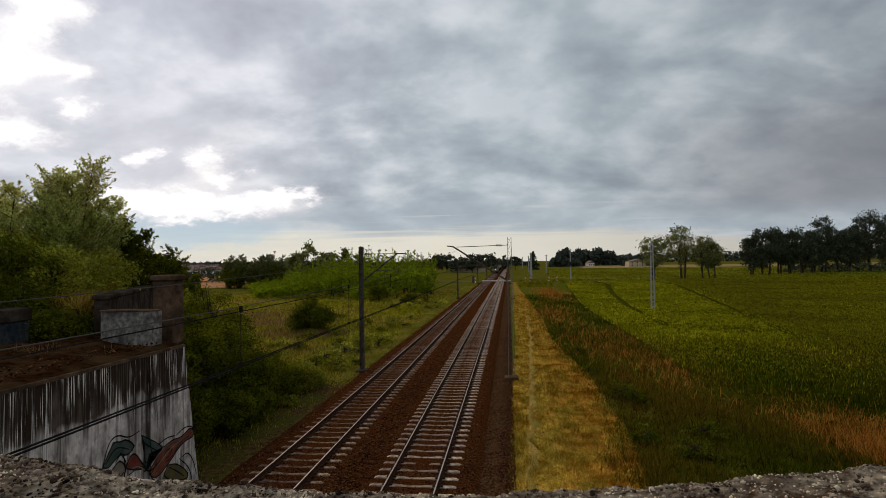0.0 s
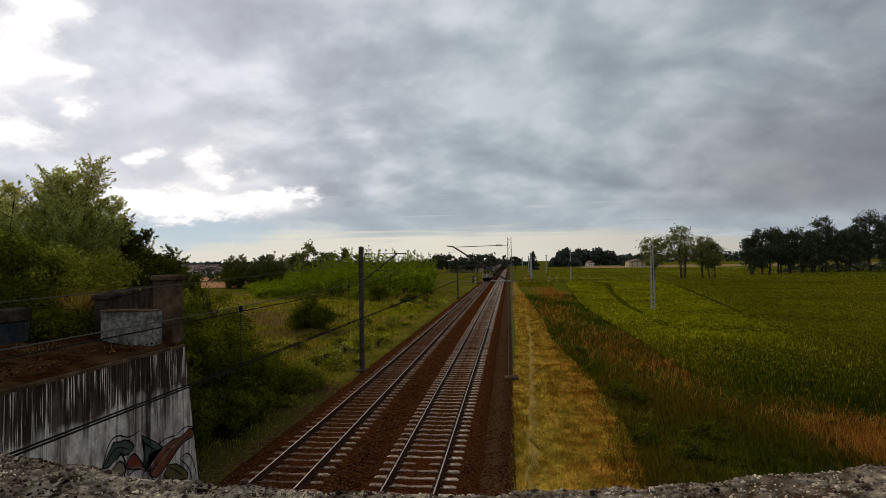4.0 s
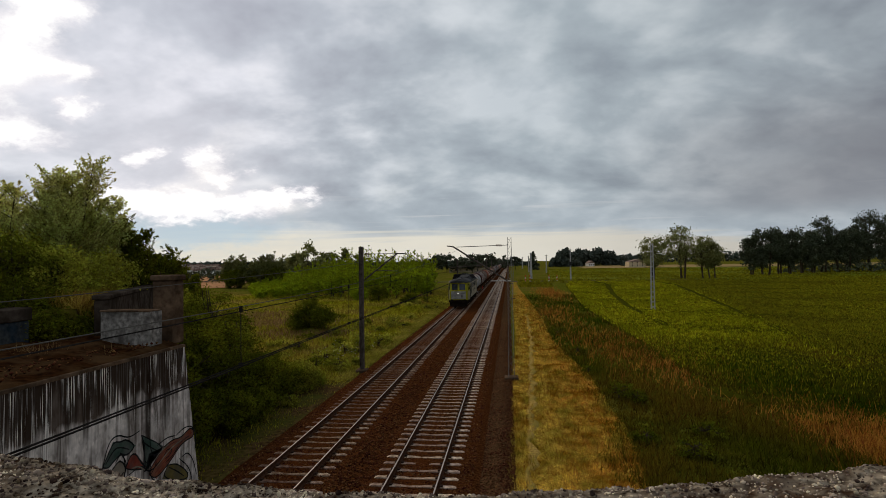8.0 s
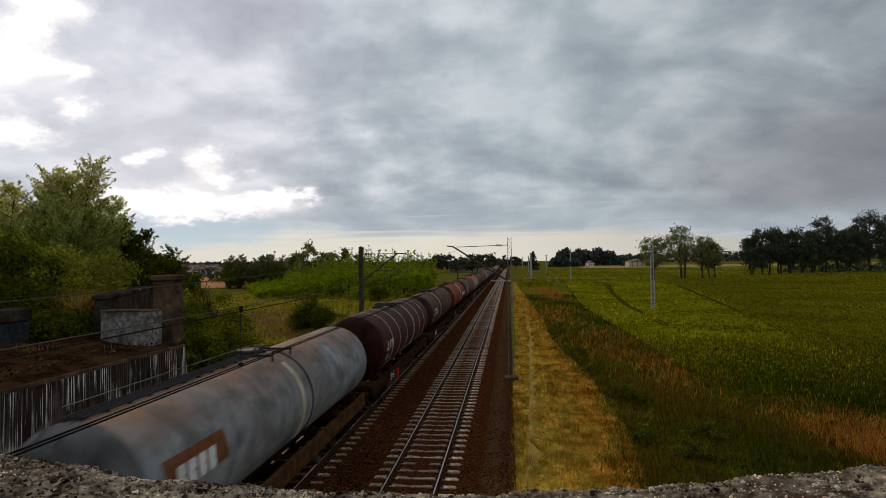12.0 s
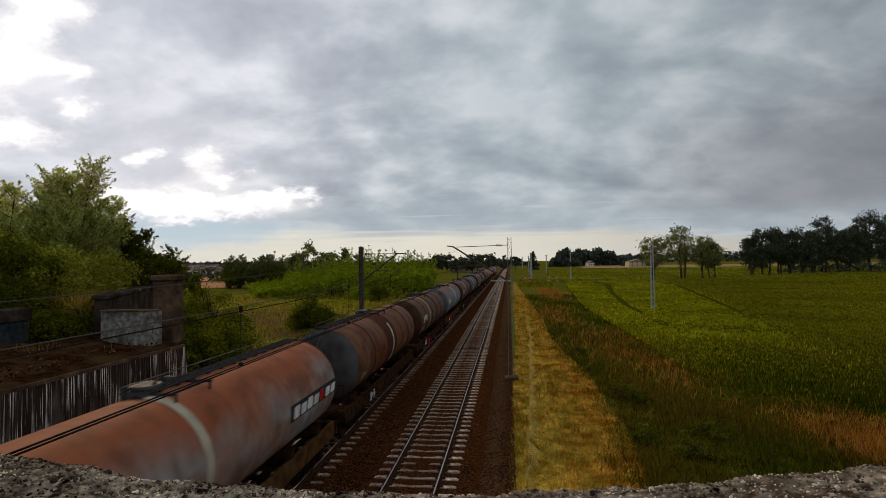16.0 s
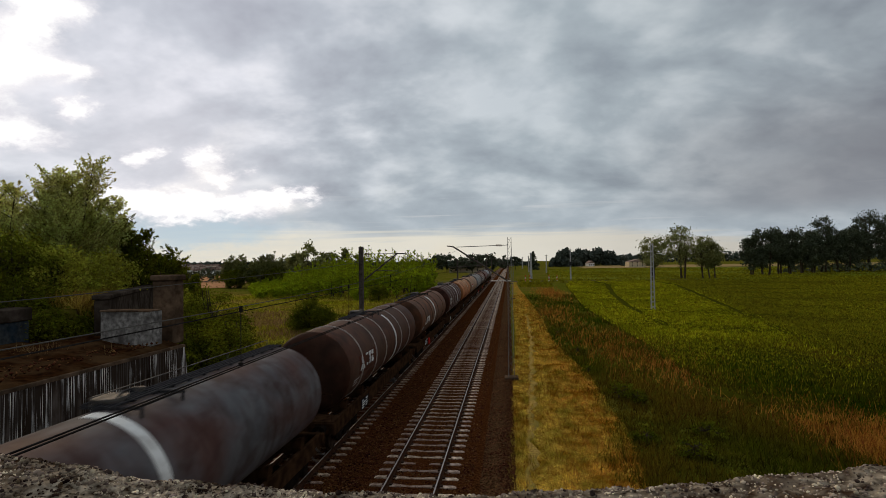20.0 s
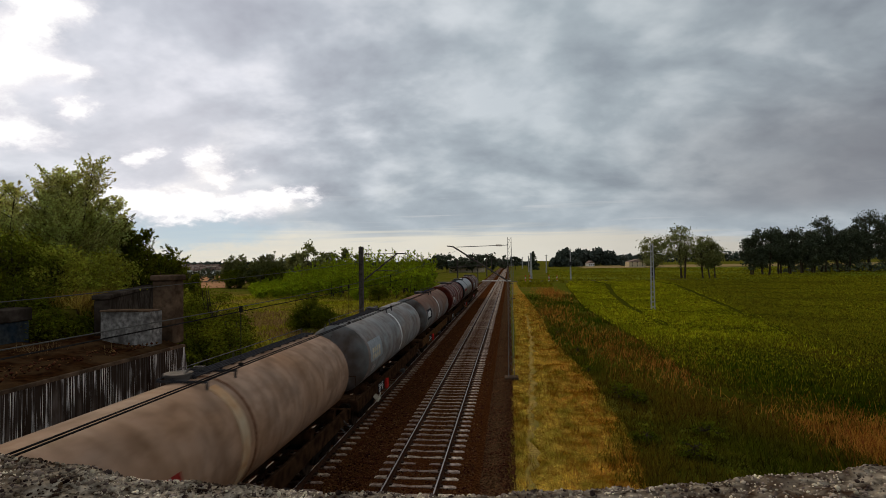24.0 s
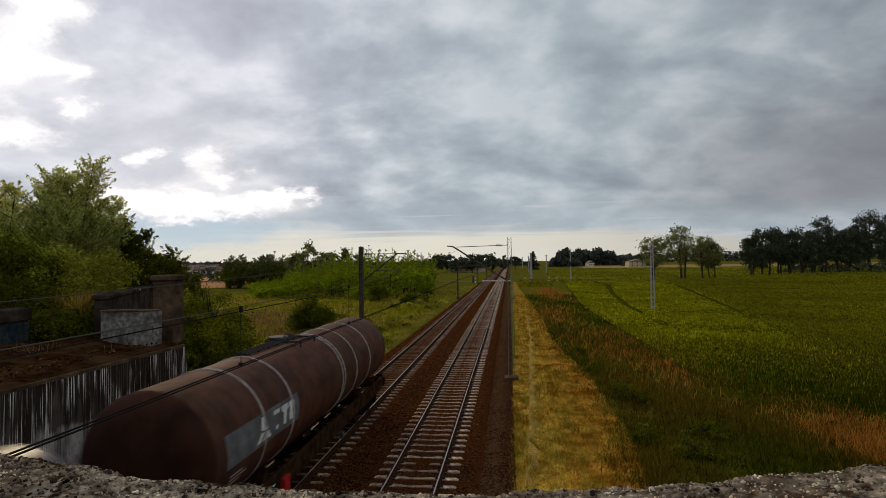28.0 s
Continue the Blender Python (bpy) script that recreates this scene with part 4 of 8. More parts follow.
wall_letter([(11.90, 1.62), (12.20, 1.80), (12.42, 1.52), (12.30, 1.20), (11.95, 1.25)], "graffiti_pale")
for pts in ([(13.89, 1.29), (14.01, 1.42), (14.26, 1.36), (14.13, 1.21), (13.93, 1.20)], [(14.57, 0.97), (15.05, 0.55), (15.20, 0.10)], [(14.70, 0.98), (14.98, 1.02), (15.25, 0.70), (15.42, 0.20)], [(12.04, 1.76), (12.29, 1.98), (12.39, 1.50)], [(13.30, 1.90), (13.34, 1.58), (13.61, 1.24), (13.34, 1.0)], [(12.50, 1.30), (12.97, 1.40), (13.26, 1.05), (13.73, 1.22)], [(11.72, 1.84), (12.02, 2.12), (12.26, 2.06), (12.52, 1.92)], [(11.60, 1.70), (11.80, 2.30), (12.10, 2.42), (12.50, 2.20), (12.90, 2.26)], [(12.20, 1.95), (12.46, 1.60), (12.30, 1.30), (12.66, 1.10)], [(13.02, 1.95), (13.22, 1.78), (13.62, 1.50)], [(13.10, 1.42), (13.36, 1.24), (13.30, 0.92), (13.62, 0.70)], [(13.95, 1.08), (14.30, 1.16), (14.62, 1.42), (15.06, 1.46)], [(14.10, 0.90), (14.52, 0.62), (14.78, 0.40)], [(14.40, 1.66), (14.82, 1.78), (15.22, 1.70), (15.40, 1.40), (15.36, 1.00)], [(13.60, 1.66), (14.0, 1.74), (14.36, 1.68)], [(11.90, 1.50), (12.14, 1.36), (12.34, 1.44)]):
    wall_ribbon("graffiti_line", pts, 0.036, "graffiti_black", 0.009)
for pts in ([(13.49, 0.96), (13.97, 1.16), (14.39, 1.30), (14.84, 1.46), (15.2, 1.52)], [(13.41, 1.21), (13.89, 1.38), (14.05, 1.50), (14.48, 1.50)], [(13.60, 0.90), (14.05, 1.06), (14.45, 1.22)]):
    wall_ribbon("graffiti_line", pts, 0.034, "graffiti_red", 0.009)
for pts in ([(13.55, 1.10), (13.95, 1.30), (14.30, 1.42), (14.7, 1.46)], [(12.6, 1.42), (12.85, 1.40), (13.1, 1.20)], [(13.45, 1.30), (13.75, 1.46), (14.10, 1.54)]):
    wall_ribbon("graffiti_line", pts, 0.035, "graffiti_pale", 0.011)


# ---- the bridge that the camera stands on ----
EDGE_X = (-0.90, -0.602, -0.558, -0.514, -0.471, -0.422, -0.356, -0.286, -0.214, -0.151, -0.074, -0.022, 0.031, 0.10, 0.139, 0.194, 0.237, 0.275, 0.316, 0.347, 0.70)
EDGE_Z = (6.245, 6.218, 6.2115, 6.2075, 6.2035, 6.195, 6.192, 6.1905, 6.187, 6.186, 6.188, 6.1905, 6.198, 6.203, 6.209, 6.212, 6.219, 6.2245, 6.2255, 6.2325, 6.26)


def parapet_z(x, y):
    e = np.interp(x, EDGE_X, EDGE_Z)
    n = noise.fractal(Vector((x * 26, y * 26, 0)), 0.8, 2.0, 4) * 0.0040 + noise.fractal(Vector((x * 110, y * 110, 5)), 0.8, 2.0, 3) * 0.0026 + noise.noise(Vector((x * 9, y * 9, 3))) * 0.003
    return e + n


def make_parapet():
    xs, ys = np.linspace(-0.9, 0.7, 330), np.linspace(0.14, 0.60, 96)
    v = [(x, y, parapet_z(x, y) - (0.012 * ((y - 0.57) / 0.03) ** 2 if y > 0.57 else 0)) for y in ys for x in xs]
    nx = len(xs)
    for k in (0.03, 0.12, 0.5):
        v += [(x, 0.603 + 0.004 * math.sin(x * 40), parapet_z(x, 0.6) - 0.012 - k) for x in xs]
    ny = len(ys) + 3
    i = np.arange(nx * ny).reshape(ny, nx)
    f = np.stack([i[:-1, :-1], i[:-1, 1:], i[1:, 1:], i[1:, :-1]], -1).reshape(-1, 4)
    return mesh_np("parapet_top", v, f, True)


bridge = thing("road_bridge", pose(0, 0, 0), "rough crumbling concrete parapet of a road bridge over the line", "bridge", kind="structure")
link_mesh("parapet_top", make_parapet(), M["parapet"], bridge, "weathered concrete with exposed grit")
bm = bmesh.new()
box(bm, -16, -0.9, 0.16, 0.6, 5.6, 6.2)
part("parapet_wall", bm, M["parapet"], bridge)
bm = bmesh.new()
box(bm, 0.7, 15, 0.16, 0.6, 5.6, 6.2)
part("parapet_wall", bm, M["parapet"], bridge)
bm = bmesh.new()
box(bm, -16, 15, -7, 0.62, 5.35, 5.7)
part("deck", bm, M["old_concrete"], bridge)
rng = np.random.default_rng(21)
n = 26000
px, py = rng.uniform(-0.88, 0.68, n), 0.60 - rng.uniform(0, 1, n) ** 1.5 * 0.36
pz = np.array([parapet_z(a, b) - (0.012 * ((b - 0.57) / 0.03) ** 2 if b > 0.57 else 0) for a, b in zip(px, py)])
# rounder pebbles at one end, fine crumbs at the other
s = rng.uniform(0.0008, 0.0019, (n, 1, 1)) * rng.choice([0.7, 1.0, 1.7], (n, 1, 1), p=[0.5, 0.38, 0.12]) * np.interp(px, (-0.6, 0.3), (1.25, 0.85))[:, None, None]
ball = bmesh.new()
bmesh.ops.create_icosphere(ball, subdivisions=1, radius=1.0)
base = np.array([p.co[:] for p in ball.verts])
tri = np.array([[p.index for p in q.verts] for q in ball.faces])
ball.free()
v = np.stack([px, py, pz], 1)[:, None] + base[None] * s * rng.uniform(0.65, 1.3, (n, 1, 3)) * rng.uniform(0.8, 1.2, (n, len(base), 1))
f = (np.arange(n) * len(base))[:, None, None] + tri[None]
g = link_mesh("exposed_grit", mesh_np("exposed_grit", v.reshape(-1, 3), f.reshape(-1, 3), True), M["grit"], bridge, "grey pebbles in the worn concrete")
tagged(g, kind="stuff")


# ---- overhead line ----
def portal_insulator(bm, p, d, n=4):
    p, d = Vector(p), Vector(d).normalized()
    for i in range(n):
        rod(bm, p + d * 0.06 * i, p + d * (0.06 * i + 0.03), 0.06, 8)


def steel_mast(x, y, top, arm_tip, arm_low):
    """A tapered pole mast with an inclined tube bracket and a tie rod."""
    t = thing("catenary_mast", pose(x, y, GROUND), "dark steel catenary mast with an inclined bracket", "catenary mast", "catenary masts")
    h = top - GROUND
    bm = bmesh.new()
    box(bm, -0.13, -0.09, -0.11, 0.11, 0, h)
    box(bm, 0.09, 0.13, -0.11, 0.11, 0, h)
    box(bm, -0.09, 0.09, -0.02, 0.02, 0, h)
    part("post", bm, M["mast_steel"], t)
    bm = bmesh.new()
    box(bm, -0.35, 0.35, -0.35, 0.35, -0.3, 0.25, 0.04)
    part("footing", bm, M["old_concrete"], t)
    tip = Vector((arm_tip[0] - x, 0, arm_tip[1] - GROUND))
    low = Vector((0.12, 0, arm_low - GROUND))
    bm = bmesh.new()
    rod(bm, low, tip, 0.045)
    part("bracket_tube", bm, M["mast_steel"], t)
    bm = bmesh.new()
    rod(bm, (0.1, 0, tip.z), tip + Vector((-0.12, 0, 0)), 0.016)
    part("tie_rod", bm, M["wire_light"], t)
    bm = bmesh.new()
    rod(bm, tip + Vector((-0.1, 0, 0.02)), tip + Vector((0.55, 0, -0.03)), 0.035)
    part("bracket_end", bm, M["mast_steel"], t)
    bm = bmesh.new()
    mid = low.lerp(tip, 0.38)
    rod(bm, mid, mid + Vector((1.35, 0, -0.05)), 0.022)
    part("steady_arm", bm, M["mast_steel"], t)
    bm = bmesh.new()
    portal_insulator(bm, (0.25, 0, tip.z), (1, 0, 0))
    part("insulator", bm, M["insulator"], t)
    return t


def lattice_mast(x, y, top, tip_x, tip_z, low_z):
    t = thing("lattice_mast", pose(x, y, GROUND), "grey galvanised lattice catenary mast with a long bracket", "catenary mast", "catenary masts")
    h = top - GROUND
    for sx in (-1, 1):
        for sy in (-1, 1):
            bm = bmesh.new()
            a, b = 0.17, 0.10
            p0, p1 = Vector((sx * a, sy * a, 0)), Vector((sx * b, sy * b, h))
            rod(bm, p0, p1, 0.018, 4)
            part("leg", bm, M["mast_zinc"], t)
    bm = bmesh.new()
    n = 22
    for i in range(n):
        z0, z1 = h * i / n, h * (i + 1) / n
        r0, r1 = 0.17 - 0.07 * i / n, 0.17 - 0.07 * (i + 1) / n
        f = 1 if i % 2 else -1
        for p, q in (((-f, -1), (f, -1)), ((f, 1), (-f, 1)), ((-1, f), (-1, -f)), ((1, -f), (1, f))):
            rod(bm, (p[0] * r0, p[1] * r0, z0), (q[0] * r1, q[1] * r1, z1), 0.008, 4)
    part("lacing", bm, M["mast_zinc"], t)
    bm = bmesh.new()
    box(bm, -0.4, 0.4, -0.4, 0.4, -0.3, 0.22, 0.04)
    part("footing", bm, M["old_concrete"], t)
    low, tip = Vector((-0.15, 0, low_z - GROUND)), Vector((tip_x - x, 0, tip_z - GROUND))
    bm = bmesh.new()
    rod(bm, low, tip, 0.045)
    part("bracket_tube", bm, M["mast_steel"], t)
    bm = bmesh.new()
    rod(bm, tip, tip + Vector((0.0, 0, 0)) + Vector((-0.35, 0, 0.05)), 0.035)
    part("bracket_end", bm, M["mast_steel"], t)
    bm = bmesh.new()
    rod(bm, (-0.1, 0, tip.z + 0.05), tip + Vector((0.2, 0, -0.02)), 0.018)
    part("tie_rod", bm, M["wire_light"], t)
    bm = bmesh.new()
    portal_insulator(bm, (-0.75, 0, tip.z + 0.04), (1, 0, 0), 6)
    part("insulator", bm, M["insulator"], t)
    bm = bmesh.new()
    m = low.lerp(tip, 0.45)
    rod(bm, m, Vector((tip.x - 0.2, 0, m.z - 0.1)), 0.02)
    part("steady_arm", bm, M["mast_steel"], t)
    return t


steel_mast(-9.2, 33.4, 7.43, (-6.9, 6.97), 5.3)
steel_mast(-9.42, 99.9, 6.75, (-6.9, 6.4), 5.0)
steel_mast(-9.42, 165.0, 6.9, (-6.9, 6.4), 5.0)
lattice_mast(0.03, 31.9, 7.79, -3.24, 7.29, 5.28)
lattice_mast(0.6, 98.0, 7.6, -3.0, 6.9, 5.1)
lattice_mast(0.6, 164.0, 7.6, -3.0, 6.9, 5.1)


def wire(name, pts, r, material, label):
    bm = bmesh.new()
    rings = []
    for p in pts:
        rings.append([bm.verts.new((p[0] + r * math.cos(a), p[1], p[2] + r * math.sin(a))) for a in (0.3, 1.55, 2.8, 4.05, 5.3)])
    for a, b in zip(rings, rings[1:]):
        for i in range(5):
            bm.faces.new((a[i], b[i], b[(i + 1) % 5], a[(i + 1) % 5]))
    ob = part(name, bm, material, None)
    return tagged(ob, label, "overhead wire", "overhead wires")


def sag(x, y0, z0, y1, z1, dip, n=14):
    return [(x, y0 + (y1 - y0) * i / n, z0 + (z1 - z0) * i / n - dip * 4 * (i / n) * (1 - i / n)) for i in range(n + 1)]


for dx in (-0.028, 0.028):
    wire("contact_wire", sag(TRACK_R + dx, 0.64, 5.33, 31.9, 5.36, 0.02), 0.0075, M["wire"], "dark copper contact wire over the empty track")
    wire("contact_wire", sag(TRACK_L + dx, 0.64, 5.14, 33.4, 5.30, 0.0), 0.0085, M["wire"], "dark copper contact wire over the train's track")
wire("messenger_wire", sag(TRACK_R, 0.64, 5.96, 31.9, 7.15, 0.34), 0.005, M["wire_light"], "pale messenger cable over the empty track")
wire("messenger_wire", sag(TRACK_L, 0.64, 5.9, 33.4, 6.85, 0.20), 0.008, M["wire_light"], "messenger cable over the train's track")
wire("contact_wire", sag(TRACK_R, 31.9, 5.36, 98, 5.3, 0.05), 0.010, M["wire"], "dark copper contact wire over the empty track")
wire("contact_wire", sag(TRACK_L, 33.4, 5.30, 99.9, 5.3, 0.05), 0.010, M["wire"], "dark copper contact wire over the train's track")
wire("messenger_wire", sag(TRACK_R, 31.9, 7.15, 98, 6.8, 0.9), 0.008, M["wire"], "messenger cable over the empty track")
wire("messenger_wire", sag(TRACK_L, 33.4, 6.85, 99.9, 6.3, 0.8), 0.008, M["wire"], "messenger cable over the train's track")
for y in (5.72, 9.8, 13.4):
    bm = bmesh.new()
    zt = 5.96 + (7.15 - 5.96) * (y - 0.64) / 31.3 - 0.34 * 4 * ((y - 0.64) / 31.3) * (1 - (y - 0.64) / 31.3)
    rod(bm, (TRACK_R, y, 5.34), (TRACK_R, y, zt), 0.005, 5)
    box(bm, TRACK_R - 0.025, TRACK_R + 0.025, y - 0.01, y + 0.01, 5.32, 5.355)
    box(bm, TRACK_R - 0.015, TRACK_R + 0.015, y - 0.015, y + 0.015, zt - 0.06, zt + 0.01)
    tagged(part("dropper", bm, M["wire"], None), "thin vertical dropper between the overhead wires", "dropper", "droppers")


def concrete_pole(x, y, top, label, r=0.16, material="mast_concrete", box_z=None):
    t = thing("line_pole", pose(x, y, GROUND), label, "pole", "line poles")
    bm = bmesh.new()
    rod(bm, (0, 0, 0), (0, 0, top - GROUND), r, 10, r * 0.62)
    part("shaft", bm, M[material], t)
    bm = bmesh.new()
    box(bm, -0.7, 0.7, -0.05, 0.05, top - GROUND - 0.5, top - GROUND - 0.38)
    part("crossarm", bm, M["mast_steel"], t)
    if box_z:
        bm = bmesh.new()
        box(bm, -0.35, 0.35, -0.3, 0.3, box_z - 0.7, box_z + 0.7, 0.03)
        part("equipment_box", bm, M["loco_dark"], t)
    return t


def twin_pole(x, y, top):
    t = thing("lattice_pole", pose(x, y, GROUND), "pale two-legged concrete pole standing in the grain", "pole", "line poles")
    h = top - GROUND
    for s in (-1, 1):
        bm = bmesh.new()
        rod(bm, (s * 0.22, 0, -0.1), (s * 0.12, 0, h), 0.085, 6, 0.06)
        part("leg", bm, M["mast_concrete"], t)
    for i in range(12):
        bm = bmesh.new()
        z = 0.5 + (h - 1) * i / 12
        w = 0.22 - 0.10 * z / h
        box(bm, -w, w, -0.06, 0.06, z, z + 0.14)
        part("rung", bm, M["mast_concrete"], t)
    return t


twin_pole(18.65, 74.7, 8.5)
concrete_pole(8.0, 206.0, 9.3, "pale concrete line pole near the level crossing", 0.5)
concrete_pole(20.8, 191.0, 10.2, "slender line pole with a dark box beside the road", 0.28, "mast_concrete", 5.6)
concrete_pole(19.7, 297.0, 9.4, "distant concrete line pole", 0.36)
concrete_pole(11.5, 330.0, 9.0, "distant concrete line pole", 0.36)
concrete_pole(10.9, 460.0, 9.4, "distant concrete line pole", 0.4)
concrete_pole(-9.8, 240.0, 8.6, "distant dark mast beside the line", 0.3, "mast_steel")
concrete_pole(-10.0, 310.0, 8.9, "distant dark mast beside the line", 0.3, "mast_steel")


def crossing_sign(x, y, h, label):
    t = thing("crossing_post", pose(x, y, GROUND), label, "post", "crossing posts")
    for i in range(4):
        bm = bmesh.new()
        rod(bm, (0, 0, h * i / 4), (0, 0, h * (i + 1) / 4), 0.14, 8)
        part("post_band", bm, M["red_paint" if i % 2 else "white_paint"], t)
    return t


for x, y in ((-10.8, 174), (5.0, 174), (6.5, 176.5), (12.5, 177), (15, 177), (-12.0, 186)):
    crossing_sign(x, y, 2.2, "short red and white banded post beside the crossing")
bm = bmesh.new()
box(bm, -0.35, 0.35, -0.3, 0.3, 0, 2.3, 0.04)
cab = part("relay_box", bm, M["mast_steel"], None)
cab.matrix_basis = pose(-11.2, 171, GROUND)
tagged(cab, "dark metal relay box beside the level crossing", "relay box")


# ---- plants ----
def crown_points(rng, n, rx, rz, cz, clumps, droop=0.0):
    """Leaf places in uneven clumps within a crown."""
    k = clumps
    d = rng.normal(size=(k, 3))
    d /= np.linalg.norm(d, axis=1)[:, None]
    rad = rng.uniform(0.35, 1.0, k) ** 0.6
    c = d * rad[:, None] * np.array([rx, rx, rz])
    c[:, 2] += cz
    size = rng.uniform(0.18, 0.42, k) * rx * (1.25 - 0.4 * rad)
    who = rng.integers(0, k, n)
    off = rng.normal(size=(n, 3)) * 0.55 * size[who][:, None]
    off[:, 2] *= 0.75
    return c[who] + off, c


def make_tree(name, x, y, h, width, leaf, seed, label, n=2600, size=0.3, clumps=26, trunk=0.28, category="tree", group="trees", base=None, stems=1, bark="bark"):
    rng = np.random.default_rng(seed)
    z0 = float(ground_z(x, y)) if base is None else base
    t = thing(name, pose(x, y, z0 - 0.05), label, category, group)
    rz = h * (1 - trunk) / 2
    pts, cl = crown_points(rng, n, width / 2, rz * 0.92, h - rz, clumps)
    pts = pts[pts[:, 2] > 0.05]
    bm = bmesh.new()
    r0 = max(0.05, h * 0.018)
    for s in range(stems):
        a = rng.uniform(0, 6.28)
        o = Vector((math.cos(a), math.sin(a), 0)) * (0.06 * h * (stems > 1))
        p = o.copy()
        m = Vector((o.x * 1.4 + rng.normal() * 0.02 * h, o.y * 1.4 + rng.normal() * 0.02 * h, h * 0.45))
        q = Vector((o.x * 2 + rng.normal() * 0.03 * h, o.y * 2 + rng.normal() * 0.03 * h, h * 0.85))
        rod(bm, p, m, r0 * 1.15, 7, r0 * 0.75)
        rod(bm, m, q, r0 * 0.75, 6, r0 * 0.2)
        for i in range(min(9, len(cl))):
            c = cl[(i + s * 3) % len(cl)]
            f = rng.uniform(0.25, 0.75)
            st = p.lerp(m, f / 0.5) if f < 0.5 else m.lerp(q, (f - 0.5) * 2)
            rod(bm, st, Vector(c), r0 * 0.35, 5, r0 * 0.08)
    part("trunk", bm, M[bark], t)
    q = leaf_quads(pts, size, rng)
    link_mesh("crown", mesh_np("crown", q, np.arange(len(q)).reshape(-1, 4)), M[leaf], t)
    return t


def make_conifer(name, x, y, h, width, leaf, seed, label, n=1500, size=0.3):
    rng = np.random.default_rng(seed)
    t = thing(name, pose(x, y, float(ground_z(x, y)) - 0.05), label, "tree", "trees")
    bm = bmesh.new()
    rod(bm, (0, 0, 0), (0, 0, h * 0.96), h * 0.016, 6, 0.02)
    tiers = 14
    pts = []
    for i in range(tiers):
        z = h * (0.12 + 0.84 * i / tiers)
        r = width / 2 * (1 - i / tiers) ** 0.8
        for k in range(7):
            a = rng.uniform(0, 6.28)
            e = np.array((math.cos(a) * r * rng.uniform(0.7, 1.1), math.sin(a) * r * rng.uniform(0.7, 1.1), z - r * 0.25))
            if k < 4:
                rod(bm, (0, 0, z), e, h * 0.004, 4, 0.008)
            m = max(4, int(n / tiers / 7 * (1.6 - i / tiers)))
            f = rng.uniform(0.15, 1, (m, 1))
            pts.append(np.array((0, 0, z)) * (1 - f) + e * f + rng.normal(0, 0.10 * r + 0.06, (m, 3)))
    part("trunk", bm, M["bark"], t)
    q = leaf_quads(np.concatenate(pts), size, rng)
    link_mesh("crown", mesh_np("crown", q, np.arange(len(q)).reshape(-1, 4)), M[leaf], t)
    return t


def make_feathery_tree(name, x, y, h, width, leaf, seed, label, base, stems=4, twigs=150, per=110, size=0.05, group="trees"):
    """A tree of steep slender branches, so that its outline is made of fine upright sprays."""
    rng = np.random.default_rng(seed)
    t = thing(name, pose(x, y, base - 0.05), label, "tree", group)
    bm = bmesh.new()
    pts = []
    for s in range(stems):
        a = 6.283 * s / stems + rng.uniform(-0.5, 0.5)
        spread = width * (0.10 + 0.16 * rng.uniform()) * (stems > 1)
        top = h * (1.0 if s == 0 else rng.uniform(0.66, 0.93))
        foot = np.array((math.cos(a) * 0.12, math.sin(a) * 0.12, 0.0))
        tip = np.array((math.cos(a) * spread, math.sin(a) * spread, top))
        rod(bm, foot, tip, h * 0.013, 6, 0.012)
        for i in range(twigs // stems):
            f = rng.uniform(0.06, 0.99) ** 0.85
            b = foot * (1 - f) + tip * f
            az = rng.uniform(0, 6.283)
            reach = width * 0.44 * (1 - f) ** 0.55 * rng.uniform(0.45, 1.1) * min(1.0, 0.55 + 1.6 * f) + 0.16
            rise = reach * rng.uniform(0.45, 1.25)
            e = b + np.array((math.cos(az) * reach, math.sin(az) * reach, rise))
            if i % 2 == 0:
                rod(bm, b, e, h * 0.0030, 4, 0.004)
            m = int(per * (0.35 + reach / (width * 0.44)) * 0.75)
            g = rng.uniform(0.12, 1.03, (m, 1))
            pts.append(b * (1 - g) + e * g + rng.normal(0, 1, (m, 3)) * (0.022 + 0.085 * reach * (1.08 - g)))
    part("trunk", bm, M["bark"], t)
    q = leaf_quads(np.concatenate(pts), size, rng)
    link_mesh("crown", mesh_np("crown", q, np.arange(len(q)).reshape(-1, 4)), M[leaf], t)
    return t


# the tall tree and the growth on the embankment behind the abutment
make_feathery_tree("embankment_tree", -17.0, 19.2, 5.45, 4.7, "leaf_feather", 1, "tall feathery olive-green tree on the embankment behind the abutment", 5.0, 7, 560, 150, 0.042)
make_feathery_tree("embankment_tree", -17.75, 19.5, 5.0, 3.4, "leaf_feather", 12, "tall feathery tree with upright sprays on the embankment", 5.0, 5, 380, 110, 0.042)
make_feathery_tree("embankment_tree", -16.3, 19.6, 4.1, 2.2, "leaf_feather", 14, "feathery tree leaning out beside the tall one", 5.0, 4, 240, 100, 0.042)
make_feathery_tree("embankment_tree", -16.3, 20.6, 4.2, 2.2, "leaf_feather", 2, "slender feathery tree with reddish foliage beside the tall one", 5.0, 3, 240, 100, 0.045)
make_feathery_tree("embankment_tree", -16.9, 20.0, 3.9, 2.6, "leaf_feather", 9, "feathery tree with yellowing leaves beside the tall one", 5.0, 4, 240, 110, 0.046)
make_feathery_tree("embankment_tree", -20.4, 19.6, 4.6, 3.8, "leaf_feather", 3, "feathery olive-green tree on the embankment", 5.0, 5, 300, 70, 0.05)
